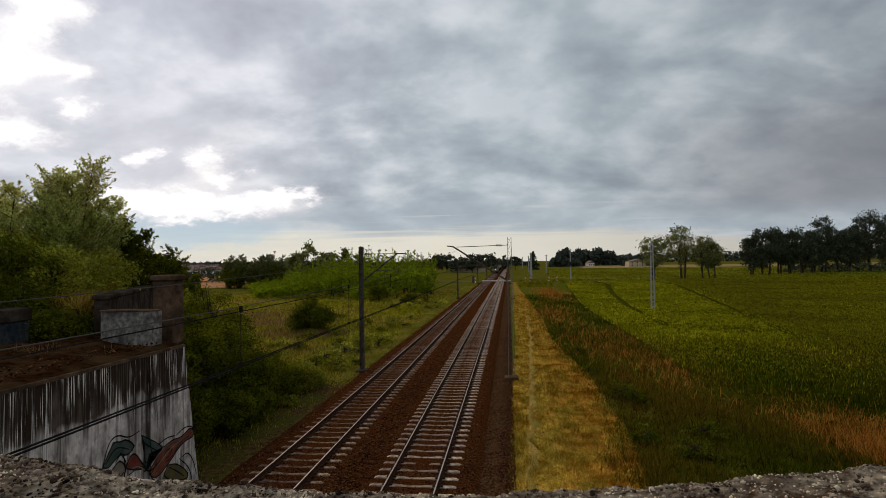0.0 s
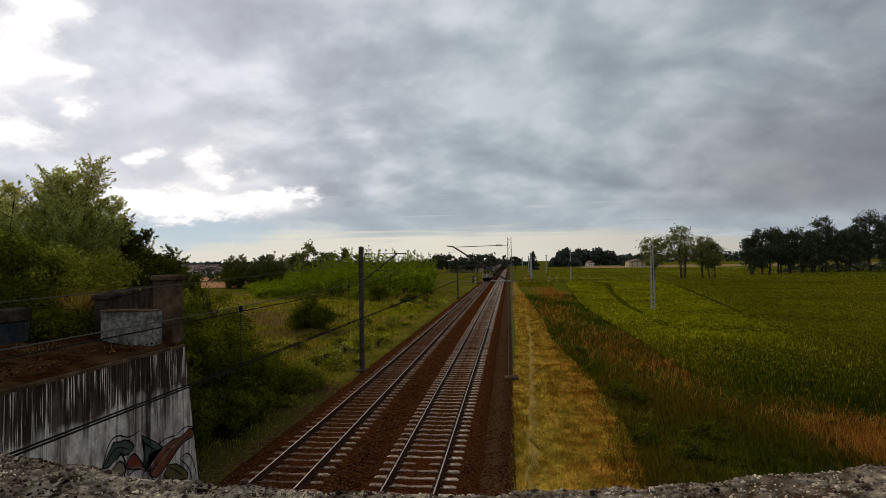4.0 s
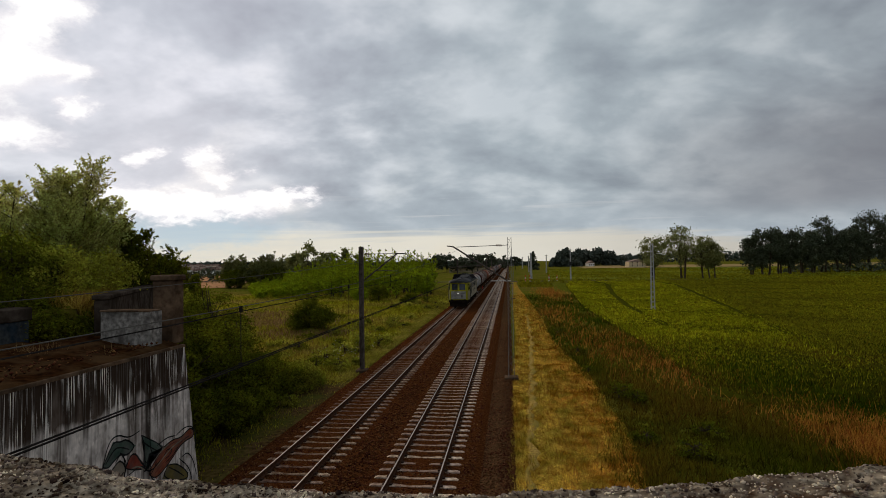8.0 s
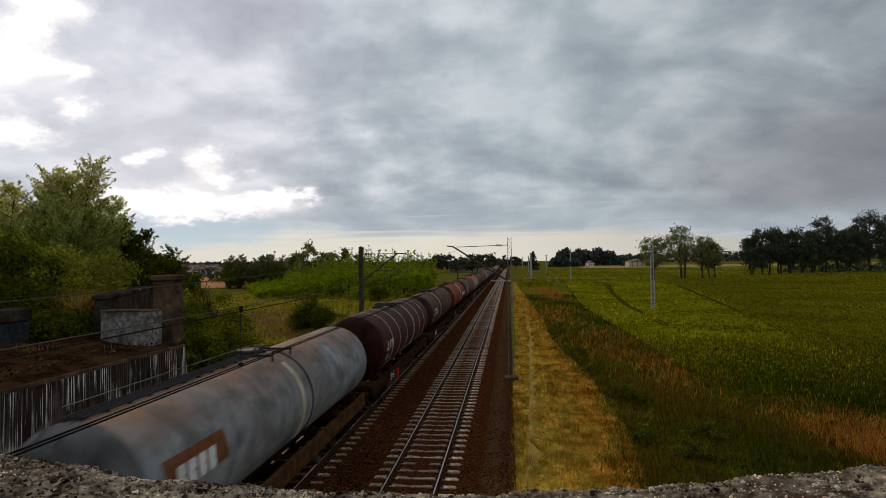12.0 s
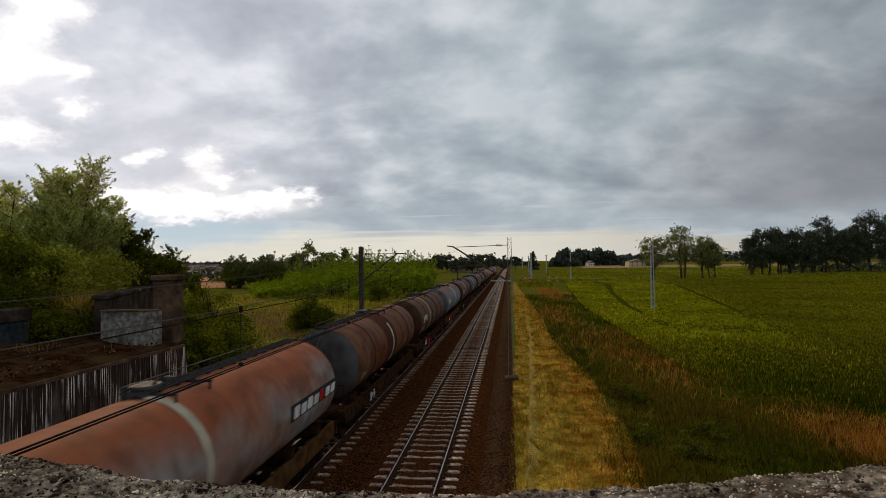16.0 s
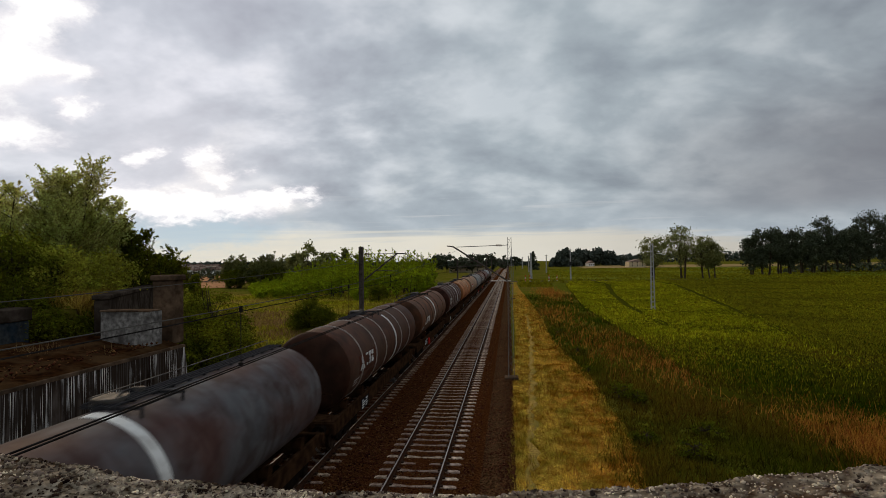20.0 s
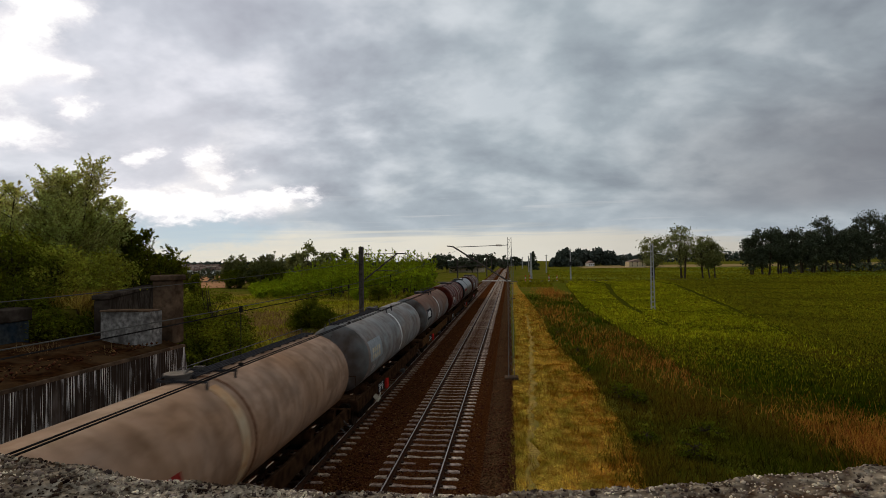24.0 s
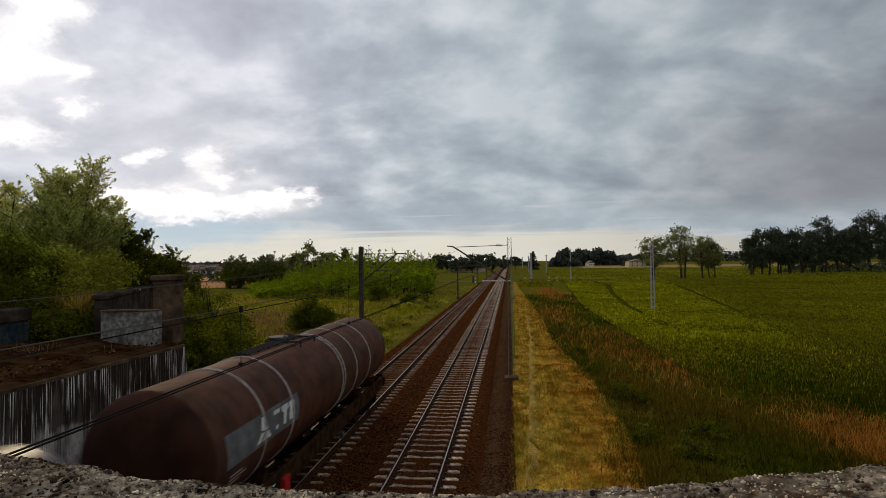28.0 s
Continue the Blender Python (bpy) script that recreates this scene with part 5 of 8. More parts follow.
make_feathery_tree("embankment_tree", -18.7, 18.0, 4.3, 3.6, "leaf_feather", 8, "feathery tree with a dense crown on the embankment", 5.0, 5, 280, 90, 0.05)
make_feathery_tree("embankment_tree", -15.7, 21.4, 2.9, 2.0, "leaf_dark", 4, "lower dark green tree with a pointed crown", 5.0, 4, 190, 90, 0.045)
make_feathery_tree("embankment_tree", -15.1, 22.6, 2.3, 2.0, "leaf_dark", 6, "low dark green tree at the end of the embankment", 4.9, 3, 120, 90, 0.045)
make_feathery_tree("embankment_tree", -16.1, 21.0, 3.5, 1.9, "leaf_dark", 17, "dark green tree with a pointed crown behind the abutment", 5.0, 3, 200, 95, 0.045)
for x, y, h in ((-13.0, 14.3, 0.9), (-13.5, 13.9, 1.3), (-12.7, 14.6, 0.7), (-13.6, 14.9, 1.6), (-14.2, 14.4, 1.9)):
    make_tree("ledge_bush", x, y, h, 1.7, "leaf_dark", int(60 + y), "low dark green bush at the back of the abutment ledge", n=4200, size=0.045, clumps=30, trunk=0.02, category="bush", group="ledge bushes", base=4.3, stems=3)
k = 10
for x, y, h, w, b in ((-15.3, 18.6, 2.1, 2.8, 5.0), (-14.9, 16.4, 2.2, 2.6, 5.0), (-16.0, 15.6, 2.6, 3.0, 5.0), (-15.6, 13.6, 2.5, 2.8, 5.0), (-14.4, 12.7, 1.5, 1.8, 4.9), (-17.5, 17.0, 2.8, 3.2, 5.0), (-17.2, 14.8, 2.6, 3.0, 5.0), (-15.2, 11.6, 1.8, 2.2, 5.0)):
    k += 1
    # nearer bushes take the dark leaf, which stands for the shade below the trees
    make_tree("embankment_bush", x, y, h, w, "leaf_shrub" if y > 15.8 else "leaf_dark", k, "dense olive-green bush on the embankment", n=9000, size=0.05, clumps=40, trunk=0.03, category="bush", group="embankment bushes", base=b, stems=3)
k = 30
for x, y, h, w in ((-31, 40, 10.0, 5.5), (-37.2, 50, 10.0, 6), (-43.2, 60, 9.6, 6.5), (-48.3, 70, 9.2, 6.5), (-52.4, 80, 8.4, 6), (-27, 34, 8.4, 5)):
    k += 1
    make_conifer("roadside_conifer", x, y, h, w * 0.75, "leaf_dark", k, "dark ragged conifer in the row behind the abutment", n=2400, size=0.22)
for x, y, h, w in ((-34.0, 45, 10.2, 5.0), (-32.6, 45, 9.0, 4.6), (-31.4, 45, 8.4, 4.4), (-40.6, 60, 8.8, 5.0), (-39.4, 60, 7.8, 4.6), (-38.0, 60, 7.2, 4.6), (-36.4, 60, 6.4, 4.0), (-29.6, 46, 6.6, 4.0), (-33.5, 50, 6.8, 4.6)):
    k += 1
    make_conifer("roadside_conifer", x, y, h * 0.97, w * 1.15, "leaf_dark", k, "dark ragged conifer in the row behind the abutment", n=5200, size=0.19)
# dark hedge growing beside the wall and the line
k = 50
for x, y, h, w, l in ((-11.0, 16.7, 3.4, 1.8, "leaf_dark"), (-11.8, 17.4, 4.2, 2.2, "leaf_dark"), (-12.5, 18.8, 4.6, 2.6, "leaf_dark"), (-14.6, 24.0, 4.5, 2.8, "leaf_near"), (-13.6, 21.6, 4.7, 2.6, "leaf_dark"), (-14.9, 25.6, 4.4, 2.8, "leaf_dark"), (-12.9, 20.6, 5.0, 3.2, "leaf_dark"), (-12.7, 22.6, 4.6, 3.4, "leaf_dark"), (-13.6, 24.6, 4.9, 3.6, "leaf_dark"), (-12.4, 24.8, 2.7, 3.0, "leaf_dark"), (-15.2, 20.6, 4.6, 3.4, "leaf_dark"), (-12.2, 27.0, 2.0, 2.8, "leaf_dark"), (-11.7, 18.4, 3.0, 2.4, "leaf_dark"), (-11.4, 28.6, 1.3, 2.4, "leaf_near"), (-13.4, 27.8, 2.2, 3.0, "leaf_dark"), (-12.0, 30.4, 1.2, 2.4, "leaf_near"), (-15.0, 26.4, 3.4, 3.2, "leaf_near"), (-11.2, 20.6, 2.0, 2.1, "leaf_dark"), (-11.2, 22.8, 1.5, 2.0, "leaf_dark"), (-16.6, 28.5, 2.6, 3.2, "leaf_near")):
    k += 1
    lab = "dense dark green bush beside the abutment wall" if l == "leaf_dark" else "lighter green bush in the hedge beside the abutment"
    make_tree("hedge_bush", x, y, h, w, l, k, lab, n=9500, size=0.058, clumps=38, trunk=0.02, category="bush", group="hedge bushes", base=GROUND, stems=3)
k = 70
for x, y, h, w, l in ((-22.9, 40, 5.9, 4.4, "leaf_dark"), (-25.4, 41, 5.2, 3.2, "leaf_near"), (-20.6, 39.5, 2.4, 2.2, "leaf_near"), (-23.8, 39.0, 3.8, 4.2, "leaf_dark"), (-22.0, 40.8, 3.2, 3.6, "leaf_dark"), (-20.3, 53.2, 3.9, 4.0, "leaf_dark"), (-20.0, 52.6, 2.4, 3.8, "leaf_dark"), (-18.9, 54.0, 2.4, 2.6, "leaf_dark"), (-22.5, 92, 3.0, 3.6, "leaf_dark"), (-27.5, 98, 2.6, 3.6, "leaf_bright"), (-16.4, 88, 1.8, 2.6, "leaf_dark")):
    k += 1
    make_tree("meadow_bush", x, y, h, w, l, k, "rounded green bush standing alone in the meadow", n=5200, size=0.085, clumps=36, trunk=0.0, category="bush", group="meadow bushes", stems=3)
# young bright green trees in a thick stand
k = 100
rng = np.random.default_rng(77)
stand = []
for row, y0 in enumerate((104, 111, 118, 126, 135, 145, 156)):
    for j in range(21):
        f = (j + rng.uniform(-0.35, 0.35)) / 20
        y = y0 + rng.uniform(-3.0, 3.0)
        x = -y * (0.145 + 0.335 * f) + rng.uniform(-0.8, 0.8)
        top = np.interp(f, (0, 0.13, 0.33, 0.52, 0.68, 0.85, 1.0), (7.2, 8.2, 8.8, 8.0, 5.8, 3.3, 1.6)) * min(0.62 + 0.08 * row, 1.0 + 0.012 * row)
        stand.append((x, y, top * rng.uniform(0.92, 1.36)))
for x, y, h in stand:
    k += 1
    make_feathery_tree("young_tree", x, y, h, rng.uniform(2.8, 4.2), "leaf_bright", k, "young bright green tree in a dense stand", float(ground_z(x, y)), 3, 60, 40, 0.14, "young trees")
k = 250
for x, y, h, w in ((-81.0, 150, 9.6, 5.0), (-78.8, 152, 9.8, 6.0), (-76.6, 149, 9.2, 5.5), (-74.2, 152, 8.2, 5.0), (-71.8, 150, 9.4, 6.0), (-69.0, 151, 10.4, 6.5), (-66.4, 152, 9.4, 5.5), (-64.0, 154, 6.6, 5.0)):
    k += 1
    make_feathery_tree("dark_tree", x, y, h, w, "leaf_far", k, "dark feathery tree at the edge of the ploughed field", float(ground_z(x, y)), 6, 260, 120, 0.15, "far trees")
for x, y, h, w in ((-80.5, 149, 5.0, 6.0), (-76.8, 148, 5.6, 6.4), (-70.4, 149, 5.4, 6.4), (-66.6, 150, 5.8, 6.2), (-62.6, 151, 4.2, 5.4)):
    k += 1
    make_tree("field_bush", x, y, h, w, "leaf_dark", k, "dense dark bush between the trees beside the ploughed field", n=3000, size=0.2, clumps=30, trunk=0.0, category="bush", group="field bushes", stems=3)
for x, y, h, w in ((-74.2, 185, 11.2, 7), (-68.2, 180, 14.0, 9), (-63.5, 186, 12.0, 7), (-58.5, 190, 12.3, 7), (-56.0, 195, 10.6, 6), (-80, 190, 9.5, 8)):
    k += 1
    make_tree("tall_tree", x, y, h, w, "leaf_far", k, "tall dark tree rising behind the young stand", n=1300, size=0.45, clumps=22, trunk=0.2, group="far trees")
for x, y, h, w in ((-44.7, 330, 11.5, 12), (-37.5, 330, 12.0, 12), (-29.6, 330, 9.6, 10), (-22.0, 330, 11.3, 11), (-15.5, 340, 12.9, 11), (-11.0, 345, 10.6, 8), (-4.5, 420, 10.4, 12), (4.7, 420, 9.7, 9)):
    k += 1
    make_tree("distant_tree", x, y, h, w, "leaf_wood", k, "distant dark tree near the end of the straight line", n=700, size=0.8, clumps=18, trunk=0.15, group="distant trees")
make_conifer("distant_spruce", 17.1, 400, 14.4, 9, "leaf_wood", 301, "distant dark spruce beside the line", n=1200, size=0.7)
# broad trees along the field's far edge
k = 400
for x, y, h, w in ((47.4, 186, 15.2, 9.5), (57.0, 190, 18.5, 10.5), (64.4, 191, 14.6, 8), (67.2, 192, 12.8, 7)):
    k += 1
    make_tree("broadleaf_tree", x, y, h, w, "leaf_far", k, "airy broadleaf tree at the far edge of the grain field", n=4600, size=0.27, clumps=60, trunk=0.22, group="field trees", stems=2)
for x, y, h, w in ((94.5, 226, 15.5, 9), (99.0, 226, 19.8, 12), (105.4, 230, 17.4, 9), (110.0, 230, 18.9, 9), (121.6, 245, 18.8, 12), (127.5, 248, 17.5, 10), (134.4, 255, 25.2, 13), (140.2, 255, 20.6, 12), (147.0, 258, 20.0, 12), (153.6, 262, 22.4, 12), (159.4, 262, 28.6, 14), (167.0, 262, 25.2, 14), (176, 262, 26.0, 14)):
    k += 1
    make_tree("windbreak_tree", x, y, h, w, "leaf_wood", k, "tall dark tree in the windbreak behind the grain field", n=6500, size=0.36, clumps=54, trunk=0.10, group="windbreak trees", stems=2)


def wood(name, x0, x1, y, h0, h1, n, seed, label, depth=30.0, size=1.6):
    rng = np.random.default_rng(seed)
    x = rng.uniform(x0, x1, n)
    f = (x - x0) / (x1 - x0)
    edge = np.minimum(1, np.minimum(f, 1 - f) * 7) ** 0.5
    top = (h0 + (h1 - h0) * f) * (0.82 + 0.12 * np.sin(x * 0.35 + seed) + 0.10 * np.sin(x * 0.9)) * edge
    z = top * rng.uniform(0, 1, n) ** 0.6
    c = np.stack([x, y + rng.uniform(-depth / 2, depth / 2, n), GROUND + z], 1)
    q = leaf_quads(c, size, rng)
    # woods beyond 500 m take a leaf colour with the air's haze in it
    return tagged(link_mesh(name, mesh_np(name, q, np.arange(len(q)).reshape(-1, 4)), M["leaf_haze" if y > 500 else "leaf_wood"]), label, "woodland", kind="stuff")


wood("distant_wood", 48, 122, 640, 20, 19, 4200, 501, "dark flat-topped wood on the far side of the pasture", 60, 2.0)
wood("distant_wood", 40, 72, 560, 8, 9, 1600, 502, "low dark thicket before the far wood", 20, 1.5)
wood("distant_wood", 112, 138, 560, 10, 10, 1400, 503, "low dark thicket at the pasture's edge", 20, 1.5)
wood("distant_wood", 138, 900, 1100, 17, 22, 5000, 504, "thin dark line of woods on the horizon", 50, 3.5)
wood("distant_wood", -800, -160, 900, 13, 8, 6000, 505, "dark wooded ridge behind the village", 60, 3.5)
wood("distant_wood", -190, 40, 760, 7.5, 8, 3000, 506, "thin dark line of trees on the horizon", 40, 2.6)
wood("hedge_row", -150, -84, 200, 5.0, 5.0, 1400, 507, "dark hedgerow beside the ploughed field", 10, 0.8)


wood("windbreak_undergrowth", 120, 184, 258, 4.0, 4.5, 1100, 508, "dark undergrowth below the windbreak trees", 14, 0.8)
k = 600
for x, y, h, w in ((5.3, 28.0, 0.9, 1.3), (5.9, 27.2, 0.7, 1.0), (6.3, 19.8, 0.7, 1.4), (5.0, 21.5, 0.55, 1.0), (4.9, 41.0, 0.7, 1.1), (4.3, 52.0, 0.8, 1.4), (7.6, 22.4, 0.6, 1.3), (4.6, 33.5, 0.5, 0.9)):
    k += 1
    make_tree("verge_weed", x, y, h, w, "leaf_dark", k, "dark green leafy weed in the verge", n=900, size=0.05, clumps=18, trunk=0.02, category="weed", group="verge weeds", stems=3)
for x, y, h, w in ((-10.6, 25.5, 0.6, 1.1), (-10.9, 29.3, 0.7, 1.3), (-10.3, 36.0, 0.5, 1.0), (-11.5, 41.0, 0.8, 1.6), (-12.6, 46.0, 0.8, 1.5), (-11.2, 57.0, 0.7, 1.4), (-13.0, 61.0, 0.9, 1.8), (-12.0, 78.0, 0.9, 1.6)):
    k += 1
    make_tree("verge_weed", x, y, h, w, "leaf_near", k, "leafy green weed beside the track", n=900, size=0.06, clumps=18, trunk=0.02, category="weed", group="verge weeds", stems=3)


rng = np.random.default_rng(71)
for i in range(46):
    y = 27 * (92 / 27) ** rng.uniform()
    x = -10.4 - abs(rng.normal(0, 1)) * (1.2 + 0.09 * y)
    k += 1
    make_tree("meadow_weed", x, y, rng.uniform(0.5, 1.1), rng.uniform(1.2, 2.6), ("leaf_near", "leaf_dark", "leaf_near", "leaf_shrub")[i % 4], k, "low leafy clump in the rough meadow", n=700, size=0.07, clumps=20, trunk=0.02, category="weed", group="meadow weeds", stems=3)
rng = np.random.default_rng(63)
fx, fy = rng.normal(-12.6, 0.9, 260), rng.normal(39.5, 2.4, 260)
q = leaf_quads(np.stack([fx, fy, ground_z(fx, fy) + rng.uniform(0.25, 0.6, 260)], 1), 0.032, rng)
tagged(link_mesh("wildflowers", mesh_np("wildflowers", q, np.arange(len(q)).reshape(-1, 4)), M["white_paint"]), "small white wildflowers in the verge", "flowers", kind="stuff")


# ---- grass, hay and grain ----
def cone(rng, n, r0, r1, a0, a1, power=1.0):
    """Places denser towards the bridge."""
    r = r0 * (r1 / r0) ** (rng.uniform(0, 1, n) ** power)
    a = np.radians(rng.uniform(a0, a1, n))
    return r * np.sin(a), r * np.cos(a), r


rng = np.random.default_rng(90)
x, y, r = cone(rng, 150000, 15, 110, -2, 34)
lim = np.interp(y, [q[0] for q in CROP], [q[1] for q in CROP])
low = np.interp(y, [q[0] for q in HAY], [q[2] for q in HAY])
keep = (x > low - 0.15 + 0.35 * np.sin(y * 0.9) * np.sin(y * 0.37 + 1) + rng.normal(0, 0.4, len(x))) & (x < lim + 0.4) & (y < 160)
x, y, r = x[keep], y[keep], r[keep]
h = rng.uniform(0.16, 0.5, len(x)) * (0.8 + 0.25 * np.sin(x * 0.8 + y * 0.3) + 0.3 * np.sin(x * 2.9 + y) * np.sin(y * 2.3 - x))
tagged(link_mesh("verge_grass", blades("verge_grass", x, y, ground_z(x, y), h, 0.0013 * r + 0.010, rng, 0.93), M["grass_blade"]), "tall rough green grass with rusty seed heads", "grass", kind="stuff")

x, y, r = cone(rng, 270000, 20, 225, 4, 37)
lim = np.interp(y, [q[0] for q in CROP], [q[1] for q in CROP])
keep = (x > lim) & (y < 177)
# wheel tracks of the sprayer are left bare
for pts in (((42.0, 146), (31.7, 91), (24.2, 51), (22.6, 40), (21.5, 30)), ((25.7, 149), (19.5, 107), (16.6, 80.6), (15.4, 56.4), (16.8, 46), (18.1, 36.7), (17.9, 29))):
    yy = [p[1] for p in pts][::-1]
    xx = [p[0] for p in pts][::-1]
    off = np.abs(x - np.interp(y, yy, xx))
    keep &= (off > 0.22 + 0.0028 * y) | (off < 0.05 + 0.0012 * y) & (y < 70)
x, y, r = x[keep], y[keep], r[keep]
h = rng.uniform(0.18, 0.40, len(x)) * (0.80 + 0.20 * np.sin(y * 2.3 + x * 0.6) * np.sin(x * 1.9) + 0.25 * np.sin(y * 0.35 + x * 0.22))
# grain also turns duller, then darker green, towards the near corner
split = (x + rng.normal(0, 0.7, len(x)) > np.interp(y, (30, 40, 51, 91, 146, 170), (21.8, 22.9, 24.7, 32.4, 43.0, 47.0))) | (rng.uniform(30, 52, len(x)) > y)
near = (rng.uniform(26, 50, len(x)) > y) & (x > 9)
for sel, m, lab in ((near, "grass_blade", "grain in a darker green at the field's near corner"), (~split & ~near, "crop_blade", "bright green grain stalks and ears"), (split & ~near, "crop_dull", "duller grain beyond the wheel tracks and towards the bridge")):
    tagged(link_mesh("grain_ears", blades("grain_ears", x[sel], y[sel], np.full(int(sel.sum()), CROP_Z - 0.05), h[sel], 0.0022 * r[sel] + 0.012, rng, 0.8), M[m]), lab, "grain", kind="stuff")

# rough grass over the pasture and the field's far margin
prng = np.random.default_rng(93)
x, y, r = cone(prng, 110000, 140, 420, 0.8, 38)
keep = ((y > 171 + prng.normal(0, 3, len(x))) | (x < 11 + 0.04 * (y - 140))) & (x > np.interp(y, (188, 195, 300, 420), (2.6, 14, 20, 30))) & (np.abs(y - 180.5) > 2.6) & (prng.uniform(0, 1, len(x)) < 0.55 + 0.45 * np.sin(x * 0.05 + y * 0.11) * np.sin(y * 0.07))
x, y, r = x[keep], y[keep], r[keep]
h = prng.uniform(0.15, 0.5, len(x)) * np.where(y < 190, 1.3, 1.0)
tagged(link_mesh("pasture_grass", blades("pasture_grass", x, y, ground_z(x, y) + 0.08, h, 0.0024 * r, prng, 0.7), M["crop_dull"]), "rough olive-green grass on the pasture behind the grain", "grass", kind="stuff")

x, y, r = cone(rng, 170000, 17, 130, -34, -4)
keep = (x < -8.9 - np.clip((34 - y) * 0.10, 0, 1.6) * rng.uniform(0, 1, len(x)) + rng.normal(0, 0.2, len(x))) & ~((x > -15) & (y < 16.2)) & ~((x > -12.6) & (y < 30) & (rng.uniform(0, 1, len(x)) < 0.82))
x, y, r = x[keep], y[keep], r[keep]
h = rng.uniform(0.12, 0.5, len(x)) * np.clip((-8.2 - x) / 4, 0.25, 1.0)
tagged(link_mesh("meadow_grass", blades("meadow_grass", x, y, ground_z(x, y), h, 0.0013 * r + 0.01, rng, 0.6), M["verge_blade"]), "rough meadow grass in green and straw tones", "grass", kind="stuff")

for cx, cy, sx, sy, n, m in ((8.2, 114, 1.5, 10.0, 1300, "rust_blade"), (5.8, 69, 1.4, 8.0, 800, "rust_blade"), (7.3, 46, 1.7, 4.5, 900, "rust_blade"), (9.8, 36.5, 1.9, 4.0, 1000, "rust_blade"), (11.4, 32.5, 1.7, 3.4, 600, "rust_blade"), (13.2, 24.0, 1.1, 1.7, 1500, "rust_blade"), (13.6, 21.9, 1.0, 1.3, 2200, "rust_blade"), (13.0, 20.2, 1.0, 1.0, 1800, "rust_blade"), (-35, 68.5, 4.0, 3.0, 2600, "tan_blade"), (-26, 60, 3.5, 2.6, 3200, "tan_blade"), (-19.6, 51.0, 2.6, 2.2, 2600, "tan_blade")):
    px, py = rng.normal(cx, sx, n), rng.normal(cy, sy, n)
    dist = np.hypot(px, py)
    lab = "patch of rust-coloured grass gone to seed" if m == "rust_blade" else "patch of dull tan grass in the meadow"
    tagged(link_mesh("seeding_grass", blades("seeding_grass", px, py, ground_z(px, py) + 0.08, rng.uniform(0.25, 0.6, n), 0.0010 * dist + 0.008, rng, 0.9), M[m]), lab, "grass", kind="stuff")
n = 60000
y = 31 * (150 / 31) ** rng.uniform(0, 1, n)
x = -9.15 - np.abs(rng.normal(0, 0.75, n)) - 0.004 * y
tagged(link_mesh("mown_edge", blades("mown_edge", x, y, ground_z(x, y), rng.uniform(0.06, 0.22, n), 0.0012 * y + 0.008, rng, 0.8), M["mown_blade"]), "short pale grass along the ballast edge", "grass", kind="stuff")

n = 190000
y = 13 * (110 / 13) ** rng.uniform(0, 1, n)
lo, hi = np.interp(y, [q[0] for q in HAY], [q[1] for q in HAY]), np.interp(y, [q[0] for q in HAY], [q[2] for q in HAY])
x = lo + (hi - lo) * rng.uniform(-0.03, 1.06, n)
off = np.abs(x - np.interp(y, (12, 20, 48), (0.37, 0.68, 1.81)))
x, y = x[(off > 0.14) | (y > 48)], y[(off > 0.14) | (y > 48)]
n = len(x)
length = rng.uniform(0.15, 0.5, n)
across = (x - np.interp(y, [q[0] for q in HAY], [q[1] for q in HAY])) / np.interp(y, [q[0] for q in HAY], [q[2] - q[1] for q in HAY])
rusty = across + rng.normal(0, 0.16, n) + 0.12 * np.sin(y * 0.8 + 2 * np.sin(x * 1.7)) > 0.62
for sel, m, lab in ((~rusty, "hay_loose", "loose dry strands of mown hay"), (rusty, "hay_brown", "browner strands of hay along the strip's outer edge")):
    tagged(link_mesh("hay_strands", blades("hay_strands", x[sel], y[sel], ground_z(x[sel], y[sel]) + 0.07, length[sel], 0.0006 * y[sel] + 0.006, rng, 0.99, True), M[m]), lab, "hay", kind="stuff")
n = 60000
y = 13 * (90 / 13) ** rng.uniform(0, 1, n)
lo, hi = np.interp(y, [q[0] for q in HAY], [q[1] for q in HAY]), np.interp(y, [q[0] for q in HAY], [q[2] for q in HAY])
x = lo + (hi - lo) * rng.uniform(-0.02, 1.05, n)
clump = np.sin(x * 5.1 + 2.0 * np.sin(y * 1.3)) + np.sin(y * 3.7 + 1.5 * np.sin(x * 2.9)) + rng.normal(0, 1.8, n)
keep = (clump > 0.1) & (np.abs(x - 0.55 - 0.022 * y) > 0.16)
x, y = x[keep], y[keep]
tagged(link_mesh("hay_tufts", blades("hay_tufts", x, y, ground_z(x, y) + 0.05, rng.uniform(0.10, 0.34, len(x)), 0.0007 * y + 0.006, rng, 0.97), M["hay_loose"]), "tufts of cut hay standing up from the strip", "hay", kind="stuff")
# dry grass on the embankment's crown
n = 26000
x, y = rng.uniform(-15.2, -11.6, n), rng.uniform(14.6, 23, n)
keep = ground_z(x, y) > 4.2
x, y = x[keep], y[keep]
tagged(link_mesh("dry_grass", blades("dry_grass", x, y, ground_z(x, y), rng.uniform(0.25, 0.65, len(x)), 0.02, rng, 0.8), M["hay_strand"]), "dry yellow grass on the embankment's crown", "grass", kind="stuff")


